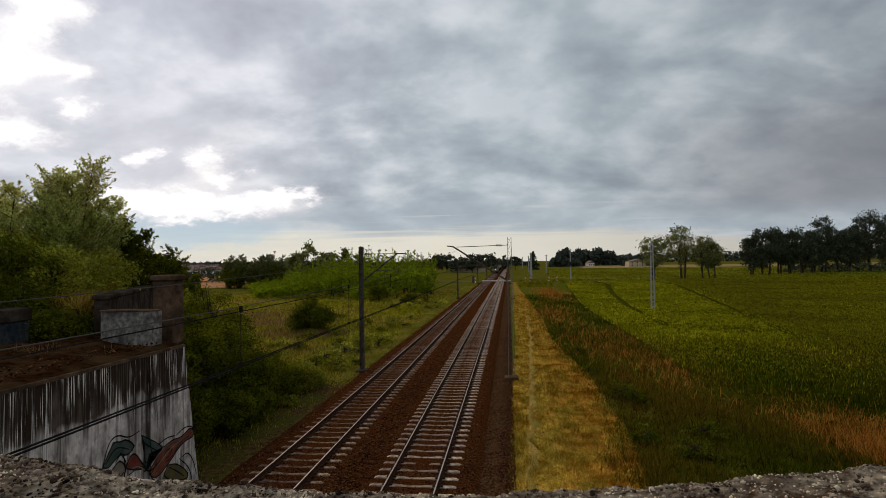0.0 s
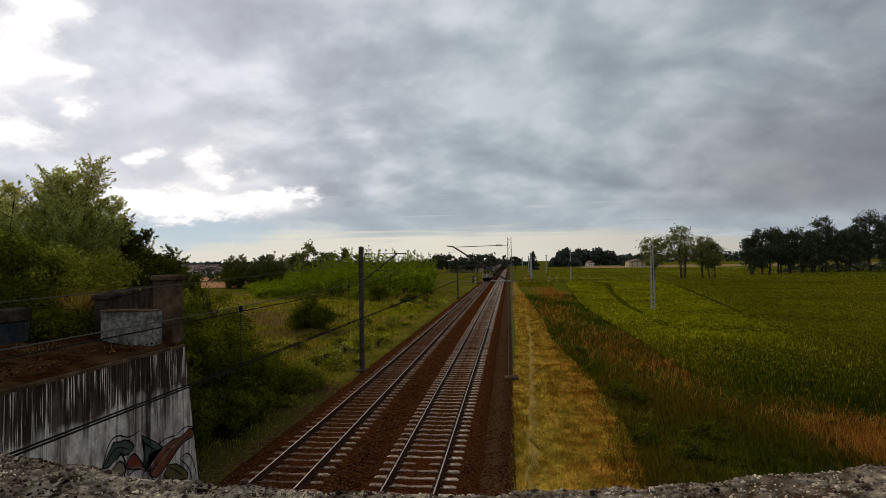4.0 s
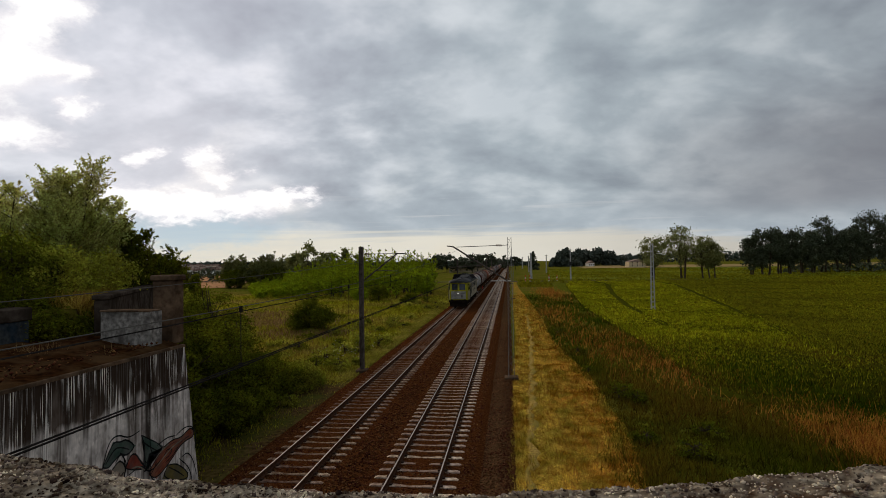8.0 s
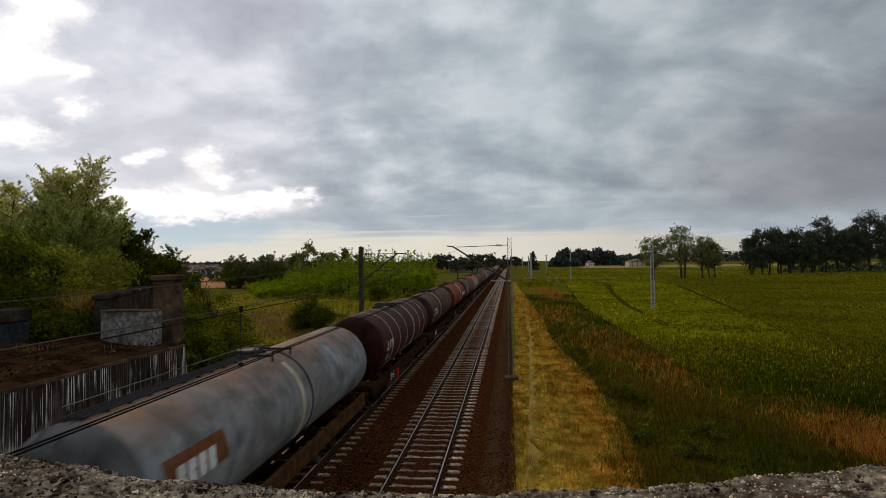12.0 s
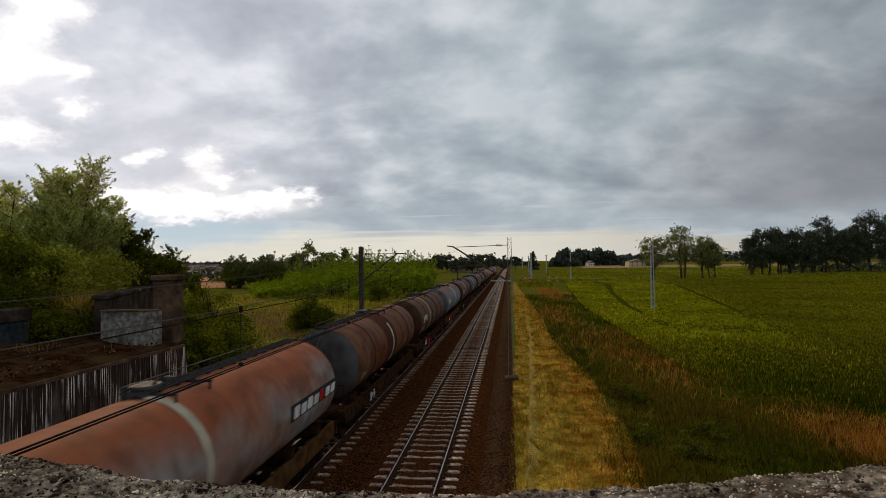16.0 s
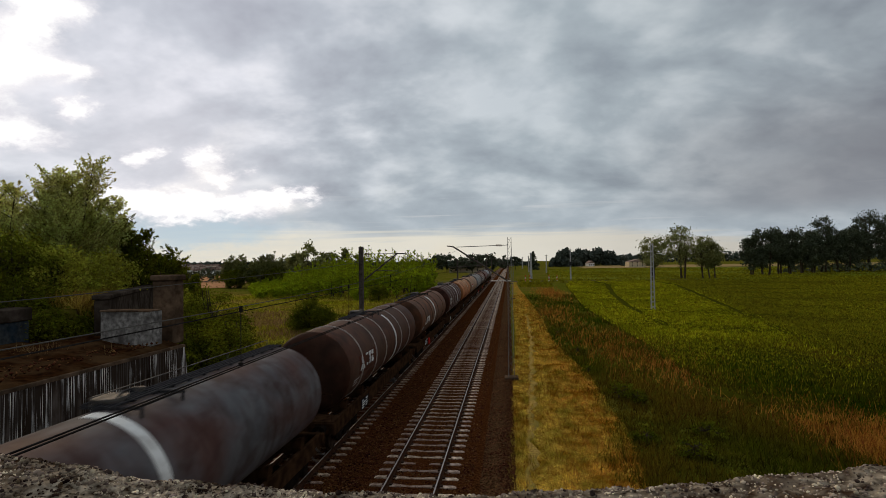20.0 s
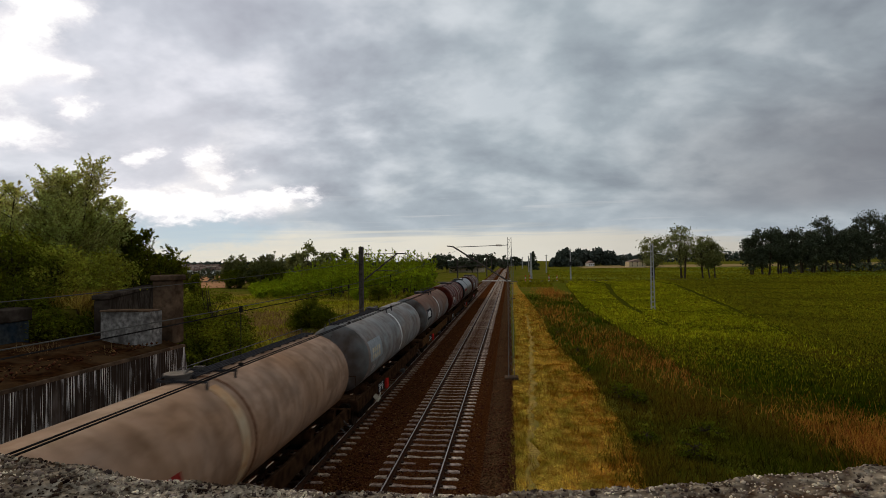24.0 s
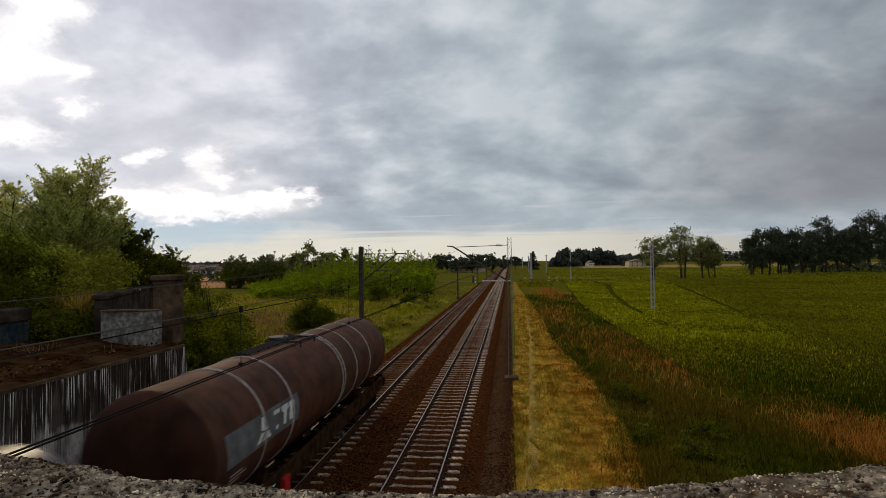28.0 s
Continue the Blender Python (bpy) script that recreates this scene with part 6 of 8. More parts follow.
n = 2500
x, y = -9.6 - 3.6 * rng.uniform(0, 1, n) ** 0.7, rng.uniform(6, 14.6, n)
keep = np.sin(x * 3.1 + y) + np.sin(y * 2.3 - x) + rng.normal(0, 0.4, n) > 0.9
x, y = x[keep], y[keep]
tagged(link_mesh("ledge_grass", blades("ledge_grass", x, y, np.full(len(x), 4.20) + 0.2 * step01(x, -9.6, -11.6), rng.uniform(0.08, 0.3, len(x)), 0.010, rng, 0.98), M["tan_blade"]), "dry stalks lying on the ledge", "grass", kind="stuff")


# ---- village ----
def house(x, y, w, d, h, roof_h, turn, wall, label):
    t = thing("village_house", pose(x, y, GROUND, 0, 0, turn), label, "house", "village houses")
    bm = bmesh.new()
    box(bm, -w / 2, w / 2, -d / 2, d / 2, 0, h)
    part("house_wall", bm, M[wall], t)
    bm = bmesh.new()
    o = 0.4
    prism(bm, [(-w / 2 - o, h - 0.1), (w / 2 + o, h - 0.1), (0, h + roof_h)], -d / 2 - o, d / 2 + o)
    roof = part("roof", bm, M["house_roof"], t)
    bm = bmesh.new()
    box(bm, w * 0.18, w * 0.18 + 0.6, -0.3, 0.3, h + roof_h * 0.4, h + roof_h + 0.7)
    part("chimney", bm, M["house_roof"], roof)
    for i in (-1, 0, 1):
        for z in ([1.0] if h < 4 else [1.0, 3.7]):
            bm = bmesh.new()
            box(bm, i * w * 0.3 - 0.5, i * w * 0.3 + 0.5, -d / 2 - 0.06, -d / 2 + 0.06, z, z + 1.3)
            part("window", bm, M["dark_glass"], t)
    return t


rng = np.random.default_rng(8)
for row, (y, x0, x1, n) in enumerate(((330, -203, -177, 6), (352, -222, -190, 6), (385, -246, -208, 7), (425, -275, -228, 8))):
    for i in range(n):
        x = x0 + (x1 - x0) * (i + rng.uniform(-0.3, 0.3)) / (n - 1)
        w = rng.uniform(4.5, 6.5)
        house(x, y + rng.uniform(-6, 6), w, w * 1.2, 3.0 + 0.9 * row + rng.uniform(0, 0.8), rng.uniform(0.8, 1.3), rng.choice((0, 90)) + rng.uniform(-25, 25), "house_wall", "small pale village house with a reddish tiled roof")
house(104, 470, 14, 9, 4.6, 2.0, 8, "house_beige", "beige farm building at the edge of the pasture")
house(80, 560, 6.5, 6, 3.4, 2.4, 20, "house_wall", "white farmhouse before the far wood")
house(-26, 340, 22, 8, 3.0, 1.6, 0, "house_beige", "long low beige building near the line")


# ---- train ----
def train_y(t):
    """Place along the line of the engine's front buffers."""
    u = t - 17.0
    return -117.3 - (19.9013 * u - 0.11756 * u * u + 0.0038851 * u ** 3)


CACHE = {}


def shared(key, build, name, material, parent, label="", at=None, smooth=False):
    """A part whose mesh is built once and used again."""
    if key not in CACHE:
        bm = bmesh.new()
        build(bm)
        me = bpy.data.meshes.new(name)
        bm.to_mesh(me)
        bm.free()
        if smooth:
            me.shade_smooth()
        me.materials.append(material)
        CACHE[key] = me
    ob = new(name, CACHE[key])
    ob.parent = parent
    if at is not None:
        ob.matrix_basis = at
    if label:
        ob["label"] = label
    return ob


def disc_x(bm, x0, x1, y, z, r, seg=20):
    rod(bm, (x0, y, z), (x1, y, z), r, seg)


def wheel_bm(bm):
    disc_x(bm, -0.04, 0.05, 0, 0, 0.46, 24)
    disc_x(bm, 0.05, 0.08, 0, 0, 0.49, 24)
    disc_x(bm, -0.09, 0.09, 0, 0, 0.12, 12)


def side_frame_bm(bm):
    box(bm, -0.06, 0.06, -1.25, 1.25, 0.52, 0.74, 0.03)
    box(bm, -0.07, 0.07, -0.45, 0.45, 0.36, 0.56, 0.03)
    for y in (-0.9, 0.9):
        box(bm, -0.10, 0.10, y - 0.16, y + 0.16, 0.34, 0.62, 0.03)
        for d in (-0.22, 0.22):
            rod(bm, (0, y + d, 0.42), (0, y + d, 0.7), 0.06, 8)


def bogie(parent, y, key="freight", span=0.9, axles=(-0.9, 0.9)):
    b = new("bogie")
    b.parent = parent
    b.matrix_basis = pose(0, y, 0)
    for s in (-1, 1):
        shared("side_frame", side_frame_bm, "side_frame", M["underframe"], b, at=pose(s * 1.0, 0, 0))
    for a in axles:
        for s in (-1, 1):
            shared("wheel", wheel_bm, "wheel", M["wheel"], b, at=pose(s * 0.755, a, 0.46, 0, 0, 180 if s > 0 else 0))
        shared("axle", lambda m: rod(m, (-0.75, 0, 0), (0.75, 0, 0), 0.08, 10), "axle", M["wheel"], b, at=pose(0, a, 0.46))
    shared("bolster", lambda m: box(m, -1.0, 1.0, -0.2, 0.2, 0.5, 0.9, 0.03), "bolster", M["underframe"], b)
    return b


def buffer_bm(bm):
    rod(bm, (0, 0.0, 0), (0, 0.04, 0), 0.22, 16)
    rod(bm, (0, 0.04, 0), (0, 0.34, 0), 0.085, 12)
    rod(bm, (0, 0.30, 0), (0, 0.62, 0), 0.12, 12)


FRONT_GAP = 1.42
ENDS = {}


def tank_profile(y0, y1, r):
    dish = ((0.0, 0.0), (0.02, 0.35), (0.07, 0.62), (0.14, 0.80), (0.22, 0.90), (0.32, 0.965), (0.40, 0.99), (0.46, 1.0))
    out = [(y0 + d, r * f) for d, f in dish]
    for i in range(1, 12):
        out.append((y0 + 0.46 + (y1 - y0 - 0.92) * i / 12, r))
    out += [(y1 - d, r * f) for d, f in dish[::-1]]
    return out


def three_part_sign(y, w, a0, a1):
    """A triangle cut into three slanted pieces, as (y, angle) outlines."""
    def p(u, v):
        return (y + w * u, a0 + (a1 - a0) * v)
    return ([p(0.0, 0.0), p(0.30, 0.0), p(0.52, 0.34), p(0.28, 0.40)], [p(0.40, 0.0), p(1.0, 0.0), p(0.80, 0.32), p(0.60, 0.30)],
            [p(0.30, 0.48), p(0.54, 0.42), p(0.76, 0.40), p(0.58, 1.0), p(0.44, 1.0)])


def slanted_block(y, w, a0, a1, kind):
    """One solid block of an owner's mark: upright, wedge or capped."""
    def p(u, v):
        return (y + w * (u + 0.16 * v), a0 + (a1 - a0) * v)
    if kind == "wedge":
        return [p(0.32, 0.0), p(0.62, 0.0), p(0.92, 1.0), p(0.0, 1.0)]
    if kind == "stem":
        return [p(0.28, 0.0), p(0.66, 0.0), p(0.72, 0.66), p(0.98, 0.72), p(0.98, 1.0), p(0.0, 1.0), p(0.0, 0.72), p(0.24, 0.66)]
    return [p(0.10, 0.0), p(0.80, 0.0), p(0.92, 0.14), p(0.92, 0.90), p(0.80, 1.0), p(0.10, 1.0), p(0.0, 0.86), p(0.0, 0.14)]


def emblem(bm, y, length, r, z, kind, a0, a1, skip=()):
    """The owner's mark as plain shapes: a three-part sign with three blocks, or a row of blocks."""
    if kind == "tri":
        w = length * 0.33
        for poly in three_part_sign(y, w, a0 - 2, a1 + 1):
            barrel_poly(bm, 0, z, r, poly)
        start, row = length * 0.40, ("wedge", "stem", "block")
    else:
        start, row = 0.0, ("block",) * (4 if kind == "word" else 7)
    step = (length - start) / len(row)
    for i, k in enumerate(row):
        if i not in skip:
            high = a1 if kind != "row" or i in (0, 2) else a1 - (a1 - a0) * 0.12
            barrel_poly(bm, 0, z, r, slanted_block(y + start + step * i, step * 0.86, a0, high, k))


def tank_wagon(spec, index):
    L = spec["len"]
    gap = spec.get("gap", FRONT_GAP)
    R, ZC = spec.get("size", (1.36, 2.57))
    w = thing("tank_wagon", pose(TRACK_L, train_y(0) + spec["at"], 0), spec["label"], "tank wagon", "tank wagons")
    y1 = L - 0.62

    bm = bmesh.new()
    lathe_y(bm, tank_profile(gap, y1, R), 0, ZC, 48)
    barrel = part("barrel", bm, spec["paint"], w, smooth=True)
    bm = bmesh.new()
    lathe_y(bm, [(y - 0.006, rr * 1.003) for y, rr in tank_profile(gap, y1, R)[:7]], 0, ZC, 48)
    part("dished_end", bm, spec.get("end") or ENDS[spec["paint"].name], barrel, "stained domed tank end in darker paint", smooth=True)
    # weld beads where the ends meet the barrel
    for y in (gap + 0.44, y1 - 0.44):
        bm = bmesh.new()
        shell_patch(bm, 0, ZC, R, y - 0.012, y + 0.012, -180, 180, 0.004, 0.008, 36)
        part("weld_seam", bm, spec["paint"], barrel)
    for y in spec.get("rings", ()):
        bm = bmesh.new()
        shell_patch(bm, 0, ZC, R, y - 0.026, y + 0.026, -180, 180, 0.028, 0.04, 36)
        part("ring", bm, spec["ring_mat"], barrel)
    if "band" in spec:
        f0, f1, m = spec["band"]
        bm = bmesh.new()
        shell_patch(bm, 0, ZC, R, f0, f1, -180, 180, 0.006, 0.02, 36)
        part("coloured_band", bm, m, barrel)
    if "stripe" in spec:
        y, wd, m, s0, s1 = spec["stripe"]
        bm = bmesh.new()
        shell_patch(bm, 0, ZC, R, y - wd / 2, y + wd / 2, s0, s1, 0.012, 0.02, 36)
        part("stripe", bm, m, barrel, "pale painted stripe round the barrel")
    if "plate" in spec:
        f0, f1, p0, p1, m = spec["plate"]
        bm = bmesh.new()
        shell_patch(bm, 0, ZC, R, f0, f1, p0, p1, 0.004, 0.01, 6)
        part("painted_panel", bm, m, barrel)
    for mark in spec.get("logo", ()):
        y, ln, kind, m, m0, m1 = mark[:6]
        bm = bmesh.new()
        emblem(bm, y, ln, R + 0.010, ZC, kind, m0, m1, mark[6] if len(mark) > 6 else ())
        part("owner_mark", bm, m, barrel, "pale owner's mark")
    if "dot" in spec:
        y, ang, m = spec["dot"]
        bm = bmesh.new()
        barrel_poly(bm, 0, ZC, R + 0.010, [(y, ang), (y + 0.30, ang), (y + 0.34, ang + 9), (y + 0.30, ang + 13), (y + 0.04, ang + 13), (y, ang + 9)])
        part("owner_mark", bm, m, barrel, "red block in the owner's mark")
    # walkway, hatch and rail on top
    zt = ZC + R
    w0, w1 = spec.get("walk", (6.4, 9.4))
    w0, w1 = max(w0, gap + 0.35), min(w1, y1 - 0.35)
    bm = bmesh.new()
    for x in (-0.30, -0.19, -0.08, 0.03):
        box(bm, x, x + 0.06, w0, w1, zt + 0.035, zt + 0.06)
    n = max(2, int((w1 - w0) / 0.55))
    for i in range(n + 1):
        yy = w0 + 0.02 + (w1 - w0 - 0.04) * i / n
        box(bm, -0.30, 0.09, yy - 0.02, yy + 0.02, zt - 0.06, zt + 0.034)
    part("walkway", bm, M["catwalk"], w, "dark grated walkway")
    if w1 - w0 > 4.0:
        bm = bmesh.new()
        ya, yb = w0 + 0.05, w1 - 0.05
        rod(bm, (-0.34, ya, zt + 0.20), (-0.34, yb, zt + 0.20), 0.012, 6)
        k = max(2, int((yb - ya) / 1.9))
        for i in range(k + 1):
            yy = ya + (yb - ya) * i / k
            rod(bm, (-0.34, yy, zt - 0.08), (-0.34, yy, zt + 0.20), 0.013, 6)
        part("handrail", bm, M["steel_dull"], w)
    hy = spec.get("hatch", 8.4)
    shared("hatch", lambda m: (rod(m, (0, 0, -0.1), (0, 0, 0.10), 0.26, 18), rod(m, (0, 0, 0.10), (0, 0, 0.15), 0.30, 18), rod(m, (0.2, -0.1, 0.12), (0.2, 0.1, 0.22), 0.03, 8)), "hatch", M["steel_dull"], w, at=pose(-0.26, hy, zt))
    shared("valve", lambda m: (rod(m, (0, 0, -0.1), (0, 0, 0.12), 0.08, 10), box(m, -0.12, 0.12, -0.04, 0.04, 0.10, 0.15)), "valve", M["steel_dull"], w, at=pose(-0.22, hy + 0.75, zt))

    def brace(m):
        for yy in (-0.62, 0.62):
            box(m, -0.55, 0.62, yy - 0.03, yy + 0.03, -0.02, 0.03)
        for x in (-0.55, -0.25, 0.56):
            box(m, x, x + 0.06, -0.62, 0.62, 0.032, 0.06)
        for yy in (-0.6, 0.6):
            box(m, 0.57, 0.61, yy - 0.02, yy + 0.02, -0.24, 0.03)
    shared("hatch_platform", brace, "hatch_platform", M["catwalk"], w, at=pose(0.0, hy + 0.3, zt + 0.02))

    def ladder(m):
        for q in (-0.2, 0.2):
            rod(m, (q, -0.02, 1.1), (q, -0.02, 3.3), 0.018, 6)
            rod(m, (q, -0.02, 3.3), (q, 0.75, 3.95), 0.018, 6)
        for i in range(8):
            rod(m, (-0.2, -0.02, 1.25 + 0.28 * i), (0.2, -0.02, 1.25 + 0.28 * i), 0.014, 6)
    if w1 - w0 > 4.0 and w0 < 4.0:
        shared("ladder", ladder, "ladder", M["steel_dull"], w, at=pose(-0.25, 1.10, 0))
    # end warning sign
    if spec.get("sign"):
        bm = bmesh.new()
        box(bm, -0.06, 0.20, gap - 0.03, gap + 0.02, 2.30, 3.00)
        sg = part("warning_sign", bm, M["black_paint"], w, "dark warning plate with yellow symbols")
        for z in (2.62, 2.80):
            bm = bmesh.new()
            prism(bm, [(0.0, z), (0.14, z), (0.07, z + 0.12)], gap - 0.042, gap - 0.03)
            part("symbol", bm, M["warning_yellow"], sg)
        bm = bmesh.new()
        rod(bm, (0.07, gap - 0.042, 2.44), (0.07, gap - 0.03, 2.44), 0.065, 14)
        part("symbol", bm, M["warning_yellow"], sg)
    shared("end_platform", lambda m: (box(m, -1.2, 1.2, 0.48, 1.35, 1.222, 1.26, 0.01), [rod(m, (q, 0.52, 1.26), (q, 0.52, 2.15), 0.016, 6) for q in (-1.15, -0.4, 0.4, 1.15)], rod(m, (-1.15, 0.52, 2.15), (1.15, 0.52, 2.15), 0.016, 6)), "end_platform", M["frame_rust"], w)
    # frame, buffers, bogies
    sole = spec.get("sole", "frame_rust")
    shared(("sill", L), lambda m: (box(m, -0.28, 0.28, 0.5, L - 0.5, 0.92, 1.16, 0.02), box(m, -1.25, 1.25, 0.45, 0.62, 0.86, 1.22, 0.02), box(m, -1.25, 1.25, L - 0.62, L - 0.45, 0.86, 1.22, 0.02)), "centre_sill", M["frame_rust"], w)
    for q in (-1, 1):
        shared(("solebar", L, sole), lambda m: (box(m, -0.06, 0.06, 0.62, L - 0.62, 0.74, 1.25, 0.02), rod(m, (-0.12, 4.0, 0.62), (-0.12, L - 4.0, 0.62), 0.05, 6)), "solebar", M[sole], w, at=pose(q * 1.12, 0, 0))
        shared("buffer", buffer_bm, "buffer", M["underframe"], w, at=pose(q * 0.875, 0, 1.05))
        shared("buffer", buffer_bm, "buffer", M["underframe"], w, at=pose(q * 0.875, L, 1.05, 0, 0, 180))
    for f in (0.10, 0.24, 0.76, 0.90):
        shared("saddle", lambda m: prism(m, [(-1.15, 1.16), (1.15, 1.16), (1.2, 1.60), (0.6, 1.40), (-0.6, 1.40), (-1.2, 1.60)], -0.12, 0.12), "saddle", M["frame_rust"], w, at=pose(0, 0.62 + (L - 1.24) * f, 0))
    bogie(w, 2.55)
    bogie(w, L - 2.55)
    shared("brake_gear", lambda m: (rod(m, (0, -0.8, 0.72), (0, 0.8, 0.72), 0.2, 12), box(m, 0.5, 0.9, -0.5, 0.5, 0.55, 0.95, 0.03), rod(m, (-0.7, 0, 0.8), (0.9, 0, 0.8), 0.09, 10)), "brake_gear", M["underframe"], w, at=pose(0, L / 2, 0))
    shared("discharge_pipe", lambda m: (rod(m, (0.2, 0, 0.7), (1.25, 0, 0.62), 0.08, 10), rod(m, (1.2, 0, 0.62), (1.3, 0, 0.62), 0.13, 12), rod(m, (0, 0, 0.6), (0, 0, 1.2), 0.14, 12)), "discharge_pipe", M["steel_dull"], w, at=pose(0, L / 2 + 1.6, 0))
    # end valve wheel hanging at the far end of the frame
    shared("shunter_handle", lambda m: (rod(m, (1.18, 0, 0.95), (1.36, 0.1, 0.72), 0.02, 6), rod(m, (1.36, 0.1, 0.72), (1.30, 0.45, 0.66), 0.02, 6), rod(m, (1.18, -0.3, 0.80), (1.34, -0.3, 0.62), 0.016, 6)), "shunter_handle", M["steel_dull"], w, at=pose(0, L - 1.1, 0))
    bm = bmesh.new()
    box(bm, 1.185, 1.20, 3.9, 5.0, 0.70, 1.12)
    pl = part("data_plate", bm, M["black_paint"], w, "dark plate with pale data lines")
    bm = bmesh.new()
    for i in range(4):
        box(bm, 1.20, 1.206, 4.0, 4.0 + 0.25 + 0.12 * ((i * 7) % 3), 0.75 + 0.09 * i, 0.79 + 0.09 * i)
        box(bm, 1.20, 1.206, 4.55, 4.75 + 0.08 * (i % 2), 0.75 + 0.09 * i, 0.79 + 0.09 * i)
    part("data_text", bm, M["white_paint"], pl)
    # small stencilled data on the barrel
    bm = bmesh.new()
    for i in range(3):
        barrel_poly(bm, 0, ZC, R + 0.004, [(gap + 1.0, -19 - 4 * i), (gap + 1.5 + 0.2 * ((i + index) % 2), -19 - 4 * i), (gap + 1.5 + 0.2 * ((i + index) % 2), -17 - 4 * i), (gap + 1.0, -17 - 4 * i)])
    part("stencil_text", bm, M["ring_pale"], barrel)
    if spec.get("red"):
        bm = bmesh.new()
        box(bm, 1.18, 1.30, 5.2, 5.55, 0.62, 1.05, 0.02)
        part("brake_box", bm, M["red_paint"], w, "red brake changeover box")
    if spec.get("chock"):
        bm = bmesh.new()
        for i in range(5):
            rod(bm, (1.15, 3.1 + 0.10 * i, 0.80), (1.44, 2.85 + 0.13 * i, 0.62 + 0.02 * (i % 2)), 0.022, 6)
        rod(bm, (1.44, 2.85, 0.62), (1.40, 3.5, 0.86), 0.02, 6)
        part("brake_handle", bm, spec["chock"], w)
    if spec.get("scrawl"):
        y, ang, m, ln = spec["scrawl"]
        bm = bmesh.new()
        for i in range(7):
            yy = y + ln * i / 7
            barrel_poly(bm, 0, ZC, R + 0.006, [(yy, ang + 3 * (i % 2)), (yy + ln * 0.09, ang + 1), (yy + ln * 0.12, ang + 9 + 3 * (i % 3)), (yy + ln * 0.03, ang + 12)])
            barrel_poly(bm, 0, ZC, R + 0.006, [(yy + ln * 0.06, ang + 4), (yy + ln * 0.14, ang + 5 + i % 3), (yy + ln * 0.14, ang + 8), (yy + ln * 0.06, ang + 7)])
        part("graffiti", bm, m, barrel, "faded red scrawl")
    return w


def layer_body(bm, layers):
    """Lofts closed plan outlines, each a list of (x, y) at a height, into a solid."""
    rings = [[bm.verts.new((x, y, z)) for x, y in pts] for z, pts in layers]
    for a, b in zip(rings, rings[1:]):
        n = len(a)
        for i in range(n):
            j = (i + 1) % n
            bm.faces.new((a[i], a[j], b[j], b[i]))
    bm.faces.new(rings[0][::-1])
    bm.faces.new(rings[-1])
    bmesh.ops.recalc_face_normals(bm, faces=bm.faces[:])


def cab_layers(flip, L):
    out = []
    for z, yf, hw in ((1.12, 0.66, 1.0), (1.30, 0.62, 1.0), (2.34, 0.58, 1.0), (2.40, 0.68, 0.99), (3.44, 1.02, 0.94), (3.52, 1.06, 0.93)):
        pts = [(-1.04 * hw, yf), (1.04 * hw, yf), (1.22 * hw, yf + 0.16), (1.475, 2.2), (1.475, 2.25), (-1.475, 2.25), (-1.475, 2.2), (-1.22 * hw, yf + 0.16)]
        if flip:
            pts = [(-x, L - y) for x, y in pts]
        out.append((z, pts))
    return out


